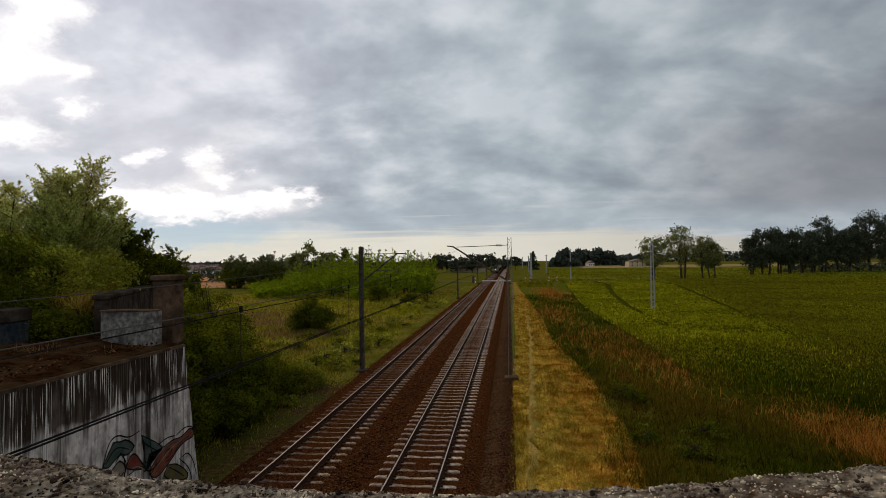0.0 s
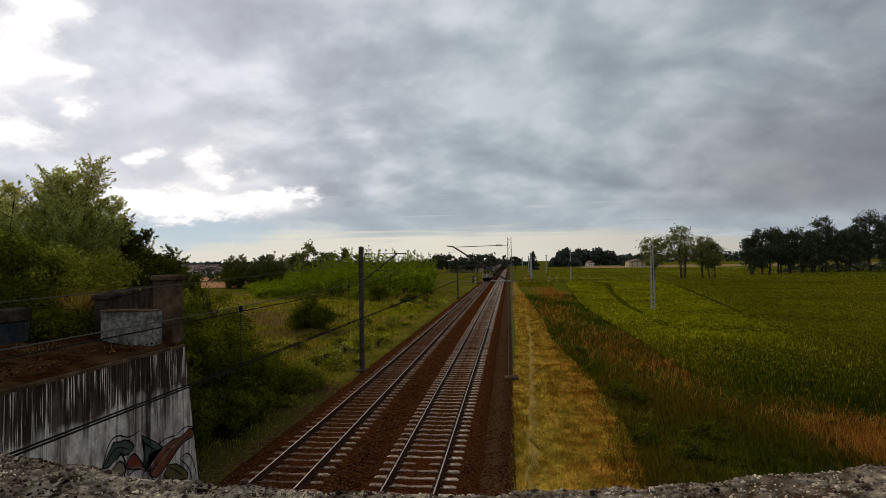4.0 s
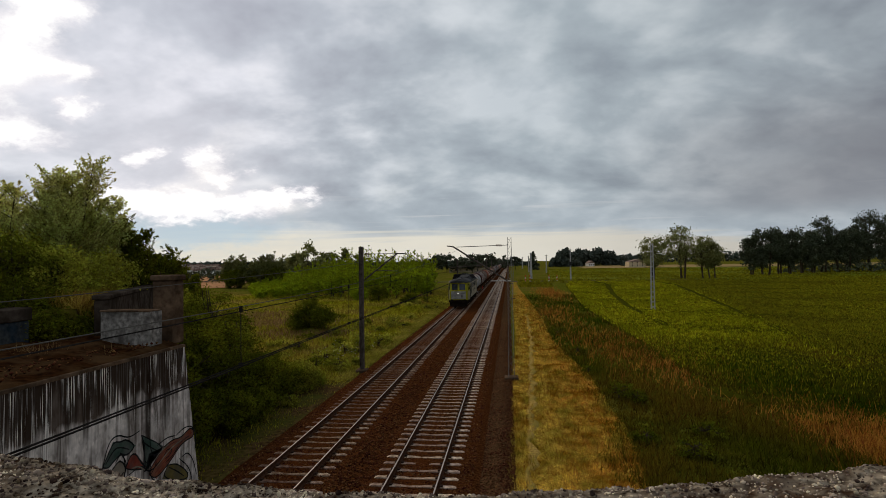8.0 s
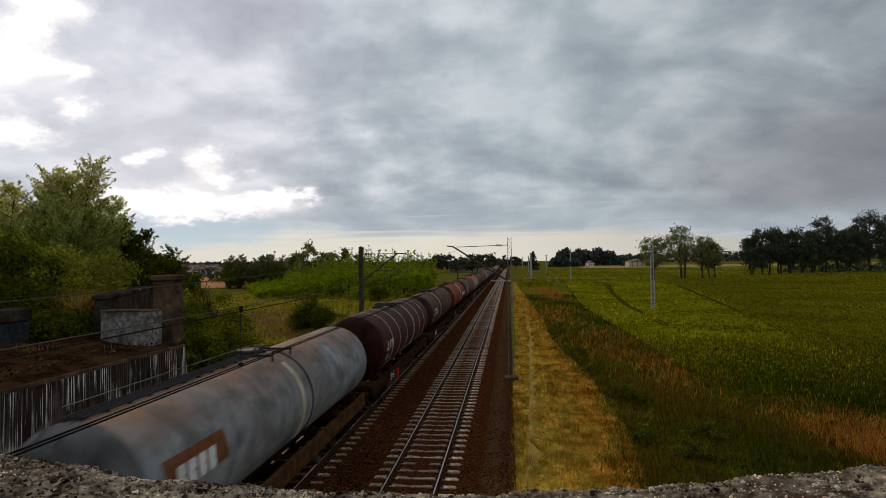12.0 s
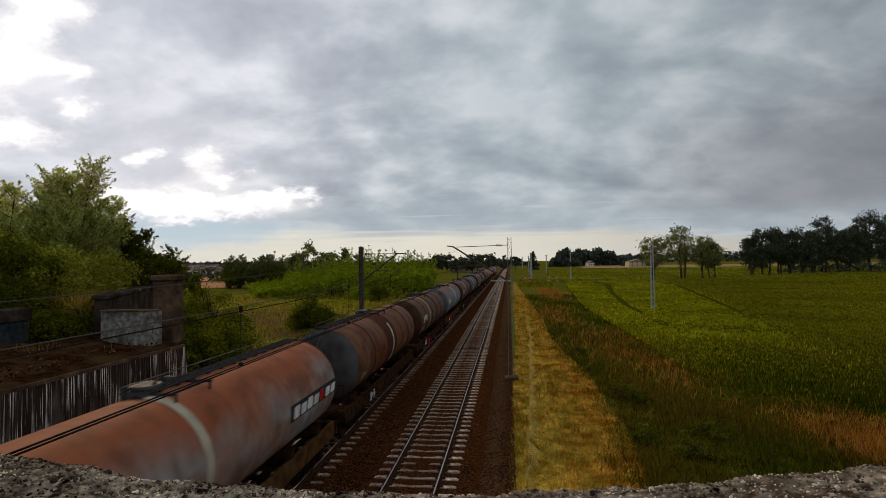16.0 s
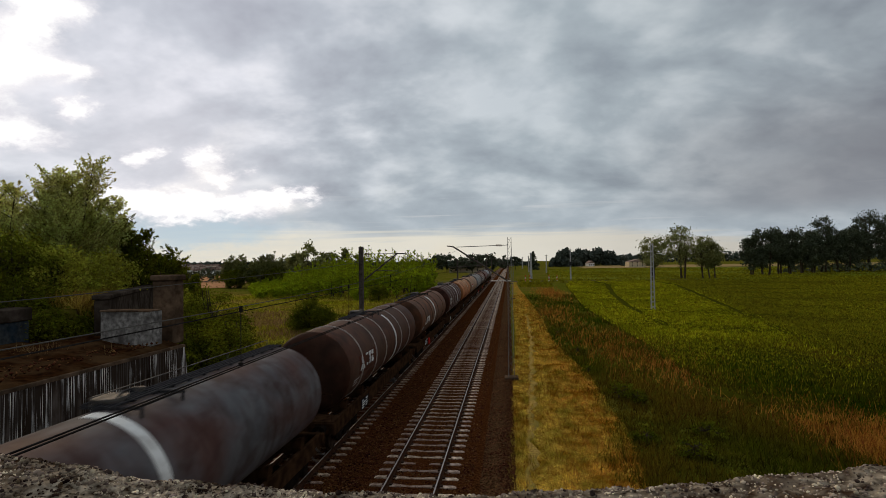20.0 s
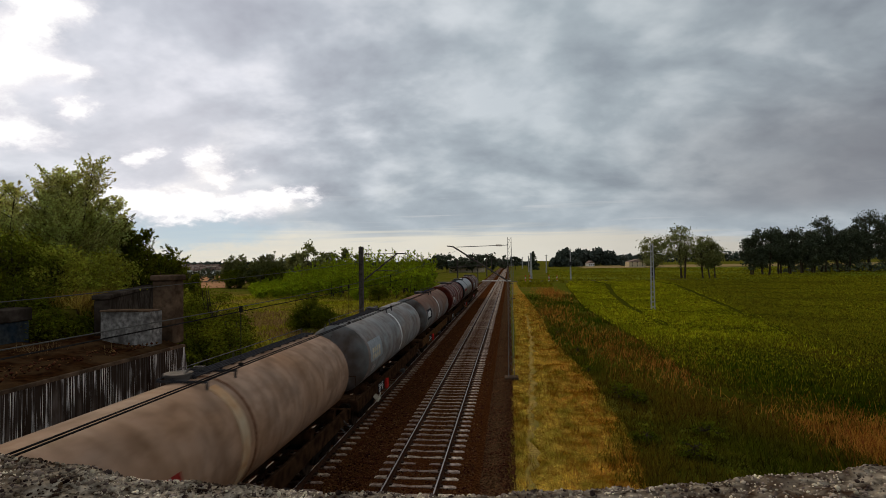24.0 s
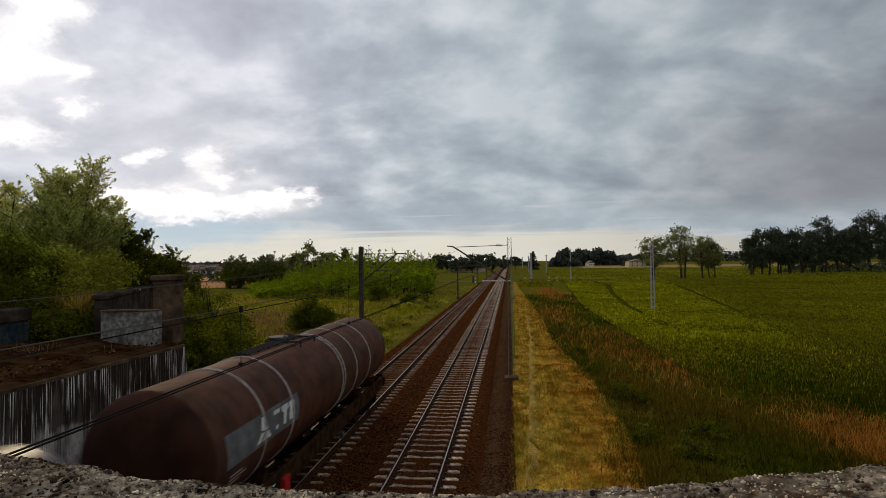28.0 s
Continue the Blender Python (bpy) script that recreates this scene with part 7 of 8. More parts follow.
def engine():
    L = 20.62
    e = thing("diesel_locomotive", pose(TRACK_L, train_y(0), 0), "grey and yellow six-axle diesel locomotive with a dark grey roof", "locomotive")
    for flip in (False, True):
        bm = bmesh.new()
        layer_body(bm, cab_layers(flip, L))
        cab = part("cab", bm, M["loco_yellow"], e, "yellow-green cab end")
        s, o = (-1, L) if flip else (1, 0)

        def quad(name, pts, m, lab="", host=cab, thick=0.02):
            bm = bmesh.new()
            a = [bm.verts.new((s * x, o + s * y, z)) for x, y, z in pts]
            f = bm.faces.new(a)
            r = bmesh.ops.extrude_face_region(bm, geom=[f])
            nrm = (Vector(a[1].co) - a[0].co).cross(Vector(a[3].co) - a[0].co).normalized()
            bmesh.ops.translate(bm, vec=nrm * thick, verts=[v for v in r["geom"] if isinstance(v, bmesh.types.BMVert)])
            bmesh.ops.recalc_face_normals(bm, faces=bm.faces[:])
            return part(name, bm, m, host, lab)

        quad("front_panel", ((-1.0, 0.628, 1.26), (1.0, 0.628, 1.26), (1.0, 0.592, 2.32), (-1.0, 0.592, 2.32)), M["loco_front"], "grey lower front panel", thick=0.02)
        quad("nose_badge", ((0.34, 0.588, 1.98), (0.92, 0.588, 1.98), (0.92, 0.584, 2.14), (0.34, 0.584, 2.14)), M["mast_zinc"], "pale oblong badge", thick=0.012)
        quad("nose_smudge", ((0.38, 0.606, 1.48), (0.58, 0.606, 1.48), (0.58, 0.598, 1.76), (0.38, 0.598, 1.76)), M["steel_dull"], thick=0.008)
        for x0 in (-0.62, -0.48):
            quad("letter_bar", ((x0, 0.604, 1.56), (x0 + 0.06, 0.604, 1.56), (x0 + 0.06, 0.598, 1.80), (x0, 0.598, 1.80)), M["loco_dark"], thick=0.008)
        for x0, x1 in ((-0.93, -0.12), (0.12, 0.93)):
            pane = quad("windscreen", ((x0, 0.712, 2.50), (x1, 0.712, 2.50), (x1 * 0.97, 0.972, 3.32), (x0 * 0.97, 0.972, 3.32)), M["windscreen" if x0 > 0 else "dark_glass"], "dark windscreen pane", thick=0.015)
            bm = bmesh.new()
            rod(bm, (s * (x0 + x1) * 0.5, o + s * 0.69, 2.50), (s * ((x0 + x1) * 0.5 + 0.28), o + s * 0.79, 2.92), 0.014, 5)
            part("wiper", bm, M["loco_dark"], pane)
        for x in (-1, 1):
            def flank(y, z, out=0.004):
                yf = 0.68 + (z - 2.40) * 0.327 if z > 2.40 else 0.60
                hw = 0.99 - (z - 2.40) * 0.048 if z > 2.40 else 1.0
                f = (y - yf - 0.16) / (2.2 - yf - 0.16)
                return (1.22 * hw + (1.475 - 1.22 * hw) * f + out, y, z)
            for name, (ya, yb, yc, yd, za, zb), m, th in (("side_window", (1.16, 2.04, 2.04, 1.34, 2.52, 3.28), "dark_glass", 0.014), ("side_panel", (1.14, 2.19, 2.19, 1.14, 1.16, 2.36), "loco_grey", 0.010)):
                pts = (flank(ya, za), flank(yb, za), flank(yc, zb), flank(yd, zb))
                if x > 0:
                    quad(name, pts, M[m], thick=th)
                else:
                    quad(name, [(-a, b, c) for a, b, c in pts[::-1]], M[m], thick=th)
            bm = bmesh.new()
            rod(bm, (s * x * 0.90, o + s * 0.66, 1.14), (s * x * 0.90, o + s * 0.56, 1.14), 0.10, 14)
            hl = part("lamp_housing", bm, M["loco_dark"], cab)
            bm = bmesh.new()
            rod(bm, (s * x * 0.90, o + s * 0.57, 1.14), (s * x * 0.90, o + s * 0.545, 1.14), 0.045, 14)
            part("lamp", bm, M["headlight"] if not flip else M["red_paint"], hl)
            bm = bmesh.new()
            rod(bm, (s * x * 0.9, o + s * 0.66, 2.36), (s * x * 0.5, o + s * 0.64, 2.36), 0.02, 6)
            part("grab_rail", bm, M["white_paint"], cab)
            shared("buffer", buffer_bm, "buffer", M["underframe"], e, at=pose(s * x * 0.875, o, 1.05, 0, 0, 180 if flip else 0))
        bm = bmesh.new()
        rod(bm, (0, o + s * 0.60, 2.02), (0, o + s * 0.50, 2.02), 0.17, 18)
        hl = part("lamp_housing", bm, M["loco_front"], cab)
        bm = bmesh.new()
        rod(bm, (0, o + s * 0.52, 2.02), (0, o + s * 0.485, 2.02), 0.055, 16)
        part("lamp", bm, M["headlight"] if not flip else M["dark_glass"], hl)
        for i in range(6):
            bm = bmesh.new()
            box(bm, min(s * (0.40 + 0.08 * i), s * (0.455 + 0.08 * i)), max(s * (0.40 + 0.08 * i), s * (0.455 + 0.08 * i)), min(o + s * 0.556, o + s * 0.575), max(o + s * 0.556, o + s * 0.575), 2.03, 2.09)
            part("letter_bar", bm, M["loco_dark"], cab)
        bm = bmesh.new()
        box(bm, -1.3, 1.3, min(o + s * 0.60, o + s * 0.90), max(o + s * 0.60, o + s * 0.90), 0.82, 1.12, 0.02)
        part("buffer_beam", bm, M["underframe"], e)
        bm = bmesh.new()
        box(bm, -1.06, 1.06, min(o + s * 0.57, o + s * 0.64), max(o + s * 0.57, o + s * 0.64), 1.20, 1.245, 0.005)
        part("trim_line", bm, M["loco_yellow"], cab)
        bm = bmesh.new()
        box(bm, -1.2, 1.2, min(o + s * 0.72, o + s * 0.80), max(o + s * 0.72, o + s * 0.80), 0.22, 0.82)
        part("rail_guard", bm, M["underframe"], e)
        bm = bmesh.new()
        rod(bm, (0, o + s * 0.2, 1.0), (0, o + s * 0.7, 1.05), 0.06, 8)
        box(bm, -0.08, 0.08, min(o + s * 0.1, o + s * 0.25), max(o + s * 0.1, o + s * 0.25), 0.75, 1.1)
        part("coupling", bm, M["underframe"], e)
    # body sides
    bm = bmesh.new()
    box(bm, -1.475, 1.475, 2.252, L - 2.252, 1.12, 3.50, 0.03)
    body = part("body", bm, M["loco_grey"], e, "pale grey body side, stained")
    for side in (-1, 1):
        x0, x1 = (1.47, 1.487) if side > 0 else (-1.487, -1.47)

        def plate(name, ya, yb, za, zb, m, lab="", host=body, p=0.0):
            bm = bmesh.new()
            a, b = (x0, x1 + p) if side > 0 else (x0 - p, x1)
            box(bm, a, b, ya, yb, za, zb, 0.006)
            return part(name, bm, M[m], host, lab)

        for yd in (2.08, L - 3.05):
            d = plate("door", yd, yd + 0.70, 1.25, 3.36, "loco_grey", p=0.01)
            plate("door_window", yd + 0.12, yd + 0.58, 2.66, 3.30, "dark_glass", host=d, p=0.02)
            for yy in (yd - 0.08, yd + 0.80):
                bm = bmesh.new()
                rod(bm, (side * 1.53, yy, 1.2), (side * 1.53, yy, 2.9), 0.022, 6)
                part("grab_rail", bm, M["loco_dark"], body)
        # air intakes behind a diamond mesh
        for ya, yb in ((3.08, 3.92), (4.14, 5.02), (5.26, 6.10)):
            for za, zb in ((1.78, 2.50), (2.60, 3.36)):
                g = plate("air_grille", ya, yb, za, zb, "black_paint")
                bm = bmesh.new()
                w, h = yb - ya - 0.04, zb - za - 0.04
                xw = side * 1.497
                k = -h
                while k < w:
                    for flip in (False, True):
                        c0, c1 = max(k, 0.0), min(k + h, w)
                        if c1 - c0 > 0.03:
                            z0, z1 = za + 0.02 + (c0 - k), za + 0.02 + (c1 - k)
                            if flip:
                                z0, z1 = za + zb - z0, za + zb - z1
                            rod(bm, (xw, ya + 0.02 + c0, z0), (xw, ya + 0.02 + c1, z1), 0.011, 4)
                    k += 0.125
                part("grille_mesh", bm, M["loco_mesh"], g)
        for y in (3.0, 4.03, 5.14, 6.2):
            plate("grille_post", y - 0.045, y + 0.045, 1.70, 3.42, "loco_grey", p=0.02)
        plate("blind_panel", 6.46, 7.24, 2.58, 3.30, "loco_front", "dull grey blind panel")
        for ya, yb in ((7.50, 8.34), (8.70, 9.48), (10.86, 11.82), (12.16, 13.10), (14.52, 15.32)):
            plate("body_window", ya, yb, 2.58, 3.30, "loco_dark", "dark engine-room window")
        bm = bmesh.new()
        rod(bm, (side * 1.47, 10.18, 3.02), (side * 1.492, 10.18, 3.02), 0.16, 18)
        part("porthole", bm, M["loco_dark"], body, "round dark window")
        plate("vent", 9.86, 10.76, 1.90, 2.26, "loco_dark")
        # lettering on the side as plain bars
        for k, (a, b) in enumerate(((0.0, 0.20), (0.26, 0.36), (0.44, 0.66), (0.72, 0.80), (0.88, 1.10), (1.18, 1.30), (1.40, 1.52), (1.62, 1.70))):
            bm = bmesh.new()
            box(bm, min(side * 1.484, side * 1.491), max(side * 1.484, side * 1.491), 12.1 + a, 12.1 + b, 1.98, 2.24 if k < 5 else 2.12)
            part("letter_bar", bm, M["black_paint"], body)
        # welded joints of the side sheets
        for y in (6.34, 9.66, 13.8, 16.4):
            plate("sheet_joint", y - 0.012, y + 0.012, 1.26, 3.46, "loco_front", p=-0.012)
        bm = bmesh.new()
        box(bm, min(side * 1.46, side * 1.50), max(side * 1.46, side * 1.50), 2.26, L - 2.26, 1.12, 1.30)
        part("skirt", bm, M["underframe"], body)
    # roof: low over the cabs, rising to a higher deck with slanted flanks over the engine
    bm = bmesh.new()
    low = ((1.0, 0.0), (0.995, 0.22), (0.93, 0.42), (0.55, 0.88), (0.30, 0.98), (0.0, 1.0))
    high = ((1.0, 0.0), (0.995, 0.16), (0.95, 0.27), (0.58, 0.95), (0.30, 1.0), (0.0, 1.0))
    rows = ((0.84, 3.44, 3.54, 1.06, low), (0.90, 3.44, 3.62, 1.14, low), (1.10, 3.46, 3.76, 1.28, low), (1.7, 3.46, 3.94, 1.44, low), (2.4, 3.46, 4.02, 1.50, low), (6.1, 3.46, 4.06, 1.50, low), (6.3, 3.46, 4.12, 1.50, high), (9.1, 3.46, 4.37, 1.50, high),
            (15.8, 3.46, 4.37, 1.50, high), (17.3, 3.46, 4.20, 1.50, high), (L - 2.9, 3.46, 4.06, 1.50, low), (L - 2.4, 3.46, 4.02, 1.50, low), (L - 1.7, 3.46, 3.94, 1.44, low), (L - 1.10, 3.46, 3.76, 1.28, low), (L - 0.90, 3.44, 3.62, 1.14, low), (L - 0.84, 3.44, 3.54, 1.06, low))
    prev = None
    for y, ze, zc, hw, sec in rows:
        sec = [(-a, b) for a, b in sec] + [(a, b) for a, b in sec[-2::-1]]
        ring = [bm.verts.new((a * hw, y, ze + (zc - ze) * b)) for a, b in sec]
        if prev:
            for i in range(len(ring) - 1):
                bm.faces.new((prev[i], ring[i], ring[i + 1], prev[i + 1]))
            bm.faces.new((prev[-1], ring[-1], ring[0], prev[0]))
        else:
            bm.faces.new(ring)
        prev = ring
    bm.faces.new(prev[::-1])
    bmesh.ops.recalc_face_normals(bm, faces=bm.faces[:])
    roof = part("roof", bm, M["loco_roof"], e, "dark grey roof stained by exhaust")
    # pale rim over the windscreens
    for flip in (False, True):
        bm = bmesh.new()
        pts = [(-1.44, 1.7, 3.47), (-1.28, 1.08, 3.455), (-1.10, 0.86, 3.45), (0, 0.80, 3.45), (1.10, 0.86, 3.45), (1.28, 1.08, 3.455), (1.44, 1.7, 3.47)]
        tube(bm, [(x, L - y, z) if flip else (x, y, z) for x, y, z in pts], 0.022, 6)
        part("rain_gutter", bm, M["loco_yellow"], roof)
    for side in (-1, 1):
        xa, za, xb, zb = 1.40, 3.735, 0.885, 4.30

        def flank_panel(name, y0, y1, m, lift=0.02, host=roof):
            bm = bmesh.new()
            off = Vector((0.74, 0, 0.67)) * lift
            d0, d1 = (side * (xa + off.x), za + off.z), (side * (xb + off.x), zb + off.z)
            vs = [bm.verts.new(p) for p in ((d0[0], y0, d0[1]), (d0[0], y1, d0[1]), (d1[0], y1, d1[1]), (d1[0], y0, d1[1]), (side * xa, y0, za), (side * xa, y1, za), (side * xb, y1, zb), (side * xb, y0, zb))]
            for f in ((0, 1, 2, 3), (0, 4, 5, 1), (1, 5, 6, 2), (2, 6, 7, 3), (3, 7, 4, 0)):
                bm.faces.new([vs[i] for i in f])
            bmesh.ops.recalc_face_normals(bm, faces=bm.faces[:])
            return part(name, bm, M[m], host)

        for y0, y1 in ((9.3, 12.3), (12.5, 15.6)):
            flank_panel("roof_grille", y0, y1, "black_paint")
        lv = flank_panel("roof_louvre", 15.85, 17.0, "loco_dark", 0.012)
        bm = bmesh.new()
        for k in range(9):
            f = (k + 0.5) / 9
            x, z = xa + (xb - xa) * f + 0.03, za + (zb - za) * f - 0.05 * f + 0.02
            rod(bm, (side * x, 15.9, z), (side * x, 16.95, z - 0.06), 0.016, 5)
        part("louvre_bars", bm, M["loco_roof"], lv)
        for y in (9.2, 12.4, 15.7):
            bm = bmesh.new()
            tube(bm, [(side * 1.47, y, 3.66), (side * 1.43, y, 3.76), (side * 0.90, y, 4.34), (side * 0.60, y, 4.40)], 0.04, 6)
            part("roof_rib", bm, M["loco_roof"], roof)
        bm = bmesh.new()
        tube(bm, [(side * 1.46, 6.25, 3.64), (side * 1.41, 6.25, 3.76), (side * 0.86, 6.55, 4.14)], 0.03, 6)
        part("panel_edge", bm, M["loco_dark"], roof)
        for x, z, y0 in ((1.44, 3.78, 6.3), (0.90, 4.36, 9.2)):
            bm = bmesh.new()
            rod(bm, (side * x, y0, z), (side * x, 17.0, z), 0.028, 6)
            part("gutter", bm, M["loco_roof"], roof)
    # walk strips and seams of the front roof
    for x in (-0.5, 0.28):
        bm = bmesh.new()
        box(bm, x, x + 0.05, 2.2, 6.0, 4.0, 4.075)
        part("roof_seam", bm, M["loco_dark"], roof)
    bm = bmesh.new()
    box(bm, -1.25, -0.35, 6.4, 9.0, 3.9, 4.50, 0.05)
    part("exhaust", bm, M["soot"], roof, "sooty exhaust outlet")
    for y0, y1, x0, x1, z in ((2.9, 3.4, -0.85, -0.5, 4.12), (4.4, 4.9, -0.9, -0.45, 4.16), (5.2, 6.2, -1.25, -0.6, 4.18)):
        bm = bmesh.new()
        box(bm, x0, x1, y0, y1, 3.7, z, 0.03)
        part("roof_box", bm, M["soot"], roof)
    for y in (10.1, 11.7, 13.3, 14.9):
        bm = bmesh.new()
        rod(bm, (-0.25, y, 4.3), (-0.25, y, 4.45), 0.62, 20)
        fan = part("roof_fan", bm, M["loco_dark"], roof)
        bm = bmesh.new()
        for k in range(-3, 4):
            box(bm, -0.25 - 0.55, -0.25 + 0.55, y + 0.16 * k - 0.012, y + 0.16 * k + 0.012, 4.452, 4.475)
        part("fan_guard", bm, M["loco_roof"], fan)
    for x in (-0.45, 0.30):
        bm = bmesh.new()
        rod(bm, (x, 2.6, 3.98), (x, 2.6, 4.20), 0.03, 6)
        rod(bm, (x, 2.35, 4.18), (x, 2.75, 4.18), 0.05, 8, 0.03)
        part("horn", bm, M["loco_dark"], roof)
    # running gear
    for y in (4.1, L - 4.1):
        b = bogie(e, y, axles=(-1.85, 0.0, 1.85))
        for s in (-1, 1):
            bm = bmesh.new()
            box(bm, s * 1.1 - 0.08, s * 1.1 + 0.08, -2.4, 2.4, 0.5, 0.85, 0.03)
            part("long_side_frame", bm, M["underframe"], b)
    bm = bmesh.new()
    box(bm, -1.25, 1.25, 7.3, 13.3, 0.35, 1.11, 0.08)
    part("fuel_tank", bm, M["underframe"], e)
    return e


def wagon_specs():
    W = M["white_paint"]

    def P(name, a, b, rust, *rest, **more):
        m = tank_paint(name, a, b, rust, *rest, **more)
        # the domed ends get a darker copy of the paint, with their shade in it
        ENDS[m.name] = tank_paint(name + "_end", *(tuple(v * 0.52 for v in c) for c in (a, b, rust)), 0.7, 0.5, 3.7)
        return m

    cream = mat("cream_paint", (0.50, 0.44, 0.33), (0.62, 0.55, 0.43), 5.0, 0.7, 0.03, stain=(0.28, 0.22, 0.15), stain_scale=2.5, stain_amount=0.6)
    orange_stripe = mat("orange_stripe", (0.46, 0.25, 0.12), (0.58, 0.34, 0.18), 5.0, 0.7, 0.03, stain=(0.50, 0.42, 0.30), stain_scale=1.0, stain_amount=0.8)
    ring_dark = mat("ring_dark", (0.05, 0.035, 0.028), (0.09, 0.065, 0.05), 6.0, 0.7, 0.05)
    ring_pale = M["ring_pale"]
    ring_rust = mat("ring_rust", (0.16, 0.075, 0.045), (0.27, 0.14, 0.085), 6.0, 0.7, 0.05)
    brown_plate = mat("brown_plate", (0.15, 0.06, 0.03), (0.22, 0.09, 0.045), 5.0, 0.7, 0.03)
    dark_plate = mat("dark_plate", (0.030, 0.030, 0.034), (0.055, 0.055, 0.06), 5.0, 0.7, 0.03)
    pale_plate = mat("pale_plate", (0.26, 0.28, 0.29), (0.34, 0.36, 0.37), 5.0, 0.6, 0.03)
    maroon_band = mat("maroon_band", (0.085, 0.034, 0.024), (0.12, 0.05, 0.034), 4.0, 0.6, 0.03, stain=(0.05, 0.03, 0.024), stain_scale=1.0, stain_amount=0.6)
    grey_patch = mat("grey_patch", (0.13, 0.13, 0.135), (0.19, 0.19, 0.195), 4.0, 0.7, 0.03, stain=(0.08, 0.07, 0.065), stain_scale=1.5, stain_amount=0.6)
    S = []

    def add(label, paint, **k):
        S.append(dict(label=label, paint=paint, **k))

    def tri(y, ln=1.7, a0=-7, a1=12, m=W):
        return ((y, ln, "tri", m, a0, a1),)

    def word(y, ln=1.4, a0=-4, a1=15, m=W):
        return ((y, ln, "word", m, a0, a1),)

    hooped = (1.41, 2.60)
    add("light grey tank wagon with a brown panel and a cream stripe", P("tank_grey_1", (0.25, 0.27, 0.285), (0.33, 0.35, 0.365), (0.19, 0.18, 0.175), 0.7, 0.4, 1.0, ((0.26, 0.215, 0.19), 3.2, 4.0)), rings=(8.85,), ring_mat=ring_dark, stripe=(8.2, 0.24, cream, -40, 58), plate=(2.2, 4.15, 2, 26, brown_plate), logo=word(2.45, 1.3, 1, 18), walk=(1.9, 8.6), hatch=8.2, sign=True, sole="frame_brown", chock=M["steel_dull"])
    add("dark maroon tank wagon with pale hoops", P("tank_maroon_2", (0.066, 0.030, 0.028), (0.100, 0.048, 0.044), (0.05, 0.034, 0.032), 0.6, 0.4, 2.0), size=hooped, rings=(3.65, 5.4, 7.3, 9.35, 9.6, 11.4, 13.2), ring_mat=ring_pale, logo=tri(2.35, 1.5, -6, 9), red=True)
    add("dark brown tank wagon with a white stripe", P("tank_brown_3", (0.085, 0.060, 0.050), (0.13, 0.095, 0.08), (0.065, 0.052, 0.05), 0.6, 0.42, 3.0), rings=(5.8, 7.6), ring_mat=ring_dark, stripe=(6.6, 0.2, cream, -60, 90), logo=tri(2.6))
    add("rusty orange tank wagon with brown hoops and a white stripe", P("tank_orange_4", (0.22, 0.070, 0.027), (0.30, 0.10, 0.04), (0.11, 0.075, 0.055), 0.75, 0.45, 4.0), rings=(4.6, 7.5, 10.1, 13.5), ring_mat=ring_rust, stripe=(9.25, 0.34, W, -26, 62), logo=((11.0, 4.4, "row", W, -8, 8, (4,)),), walk=(1.9, 9.2), hatch=8.2)
    add("dark brown tank wagon with a broad white stripe", P("tank_brown_5", (0.112, 0.084, 0.068), (0.17, 0.128, 0.105), (0.12, 0.076, 0.052), 0.6, 0.42, 5.0), rings=(4.65, 7.1, 9.4, 10.9), ring_mat=ring_dark, stripe=(5.85, 0.26, cream, -60, 95), logo=tri(2.65, 1.9, -3, 16), walk=(6.6, 10.6))
    add("grey tank wagon rusted orange on its upper half", P("tank_grey_6", (0.24, 0.24, 0.235), (0.33, 0.33, 0.32), (0.33, 0.17, 0.10), 0.75, 0.42, 6.0, ((0.30, 0.135, 0.08), 2.7, 3.5)), stripe=(7.2, 0.26, cream, -60, 95), plate=(11.0, 14.7, -10, 8, dark_plate), logo=((11.15, 3.4, "row", W, -8, 5, (4,)),), dot=(13.12, -8, M["red_paint"]), walk=(7.0, 15.0), hatch=7.6, chock=M["rust_handle"], sole="frame_brown")
    add("grey-brown tank wagon with a dark maroon band", P("tank_grey_7", (0.128, 0.086, 0.058), (0.185, 0.130, 0.088), (0.14, 0.056, 0.028), 0.8, 0.45, 7.0), rings=(4.3, 11.7), ring_mat=ring_dark, band=(6.7, 8.7, maroon_band), stripe=(8.0, 0.22, cream, -40, 42), walk=(1.9, 7.6), hatch=8.4, end=M["tank_end"], scrawl=(3.4, -2, M["graffiti_red"], 2.8), sign=True)
    add("brown tank wagon with a pale orange stripe", P("tank_brown_8", (0.10, 0.076, 0.056), (0.142, 0.108, 0.082), (0.14, 0.10, 0.075), 0.5, 0.42, 8.0), rings=(3.9, 6.7, 8.8, 9.15, 11.4), ring_mat=ring_dark, stripe=(5.7, 0.28, orange_stripe, -60, 95), logo=tri(2.45, 1.75, -4, 12), walk=(5.6, 9.6), hatch=8.2, red=True)
    add("blue-grey tank wagon with a brown stained top", P("tank_blue_9", (0.155, 0.185, 0.225), (0.215, 0.25, 0.295), (0.17, 0.165, 0.17), 0.6, 0.35, 9.0, ((0.19, 0.145, 0.12), 2.9, 3.7)), stripe=(9.3, 0.26, W, -35, 62), logo=tri(2.45, 1.6, -4, 12), walk=(1.9, 8.8), hatch=8.4, sign=True, red=True, sole="frame_brown")
    add("reddish brown tank wagon with a white hoop stripe", P("tank_brown_10", (0.10, 0.052, 0.040), (0.15, 0.078, 0.060), (0.09, 0.075, 0.07), 0.65, 0.4, 10.0), stripe=(7.3, 0.26, W, -70, 100), logo=tri(2.65, 1.9, -4, 12), walk=(7.8, 15.0), hatch=8.3)
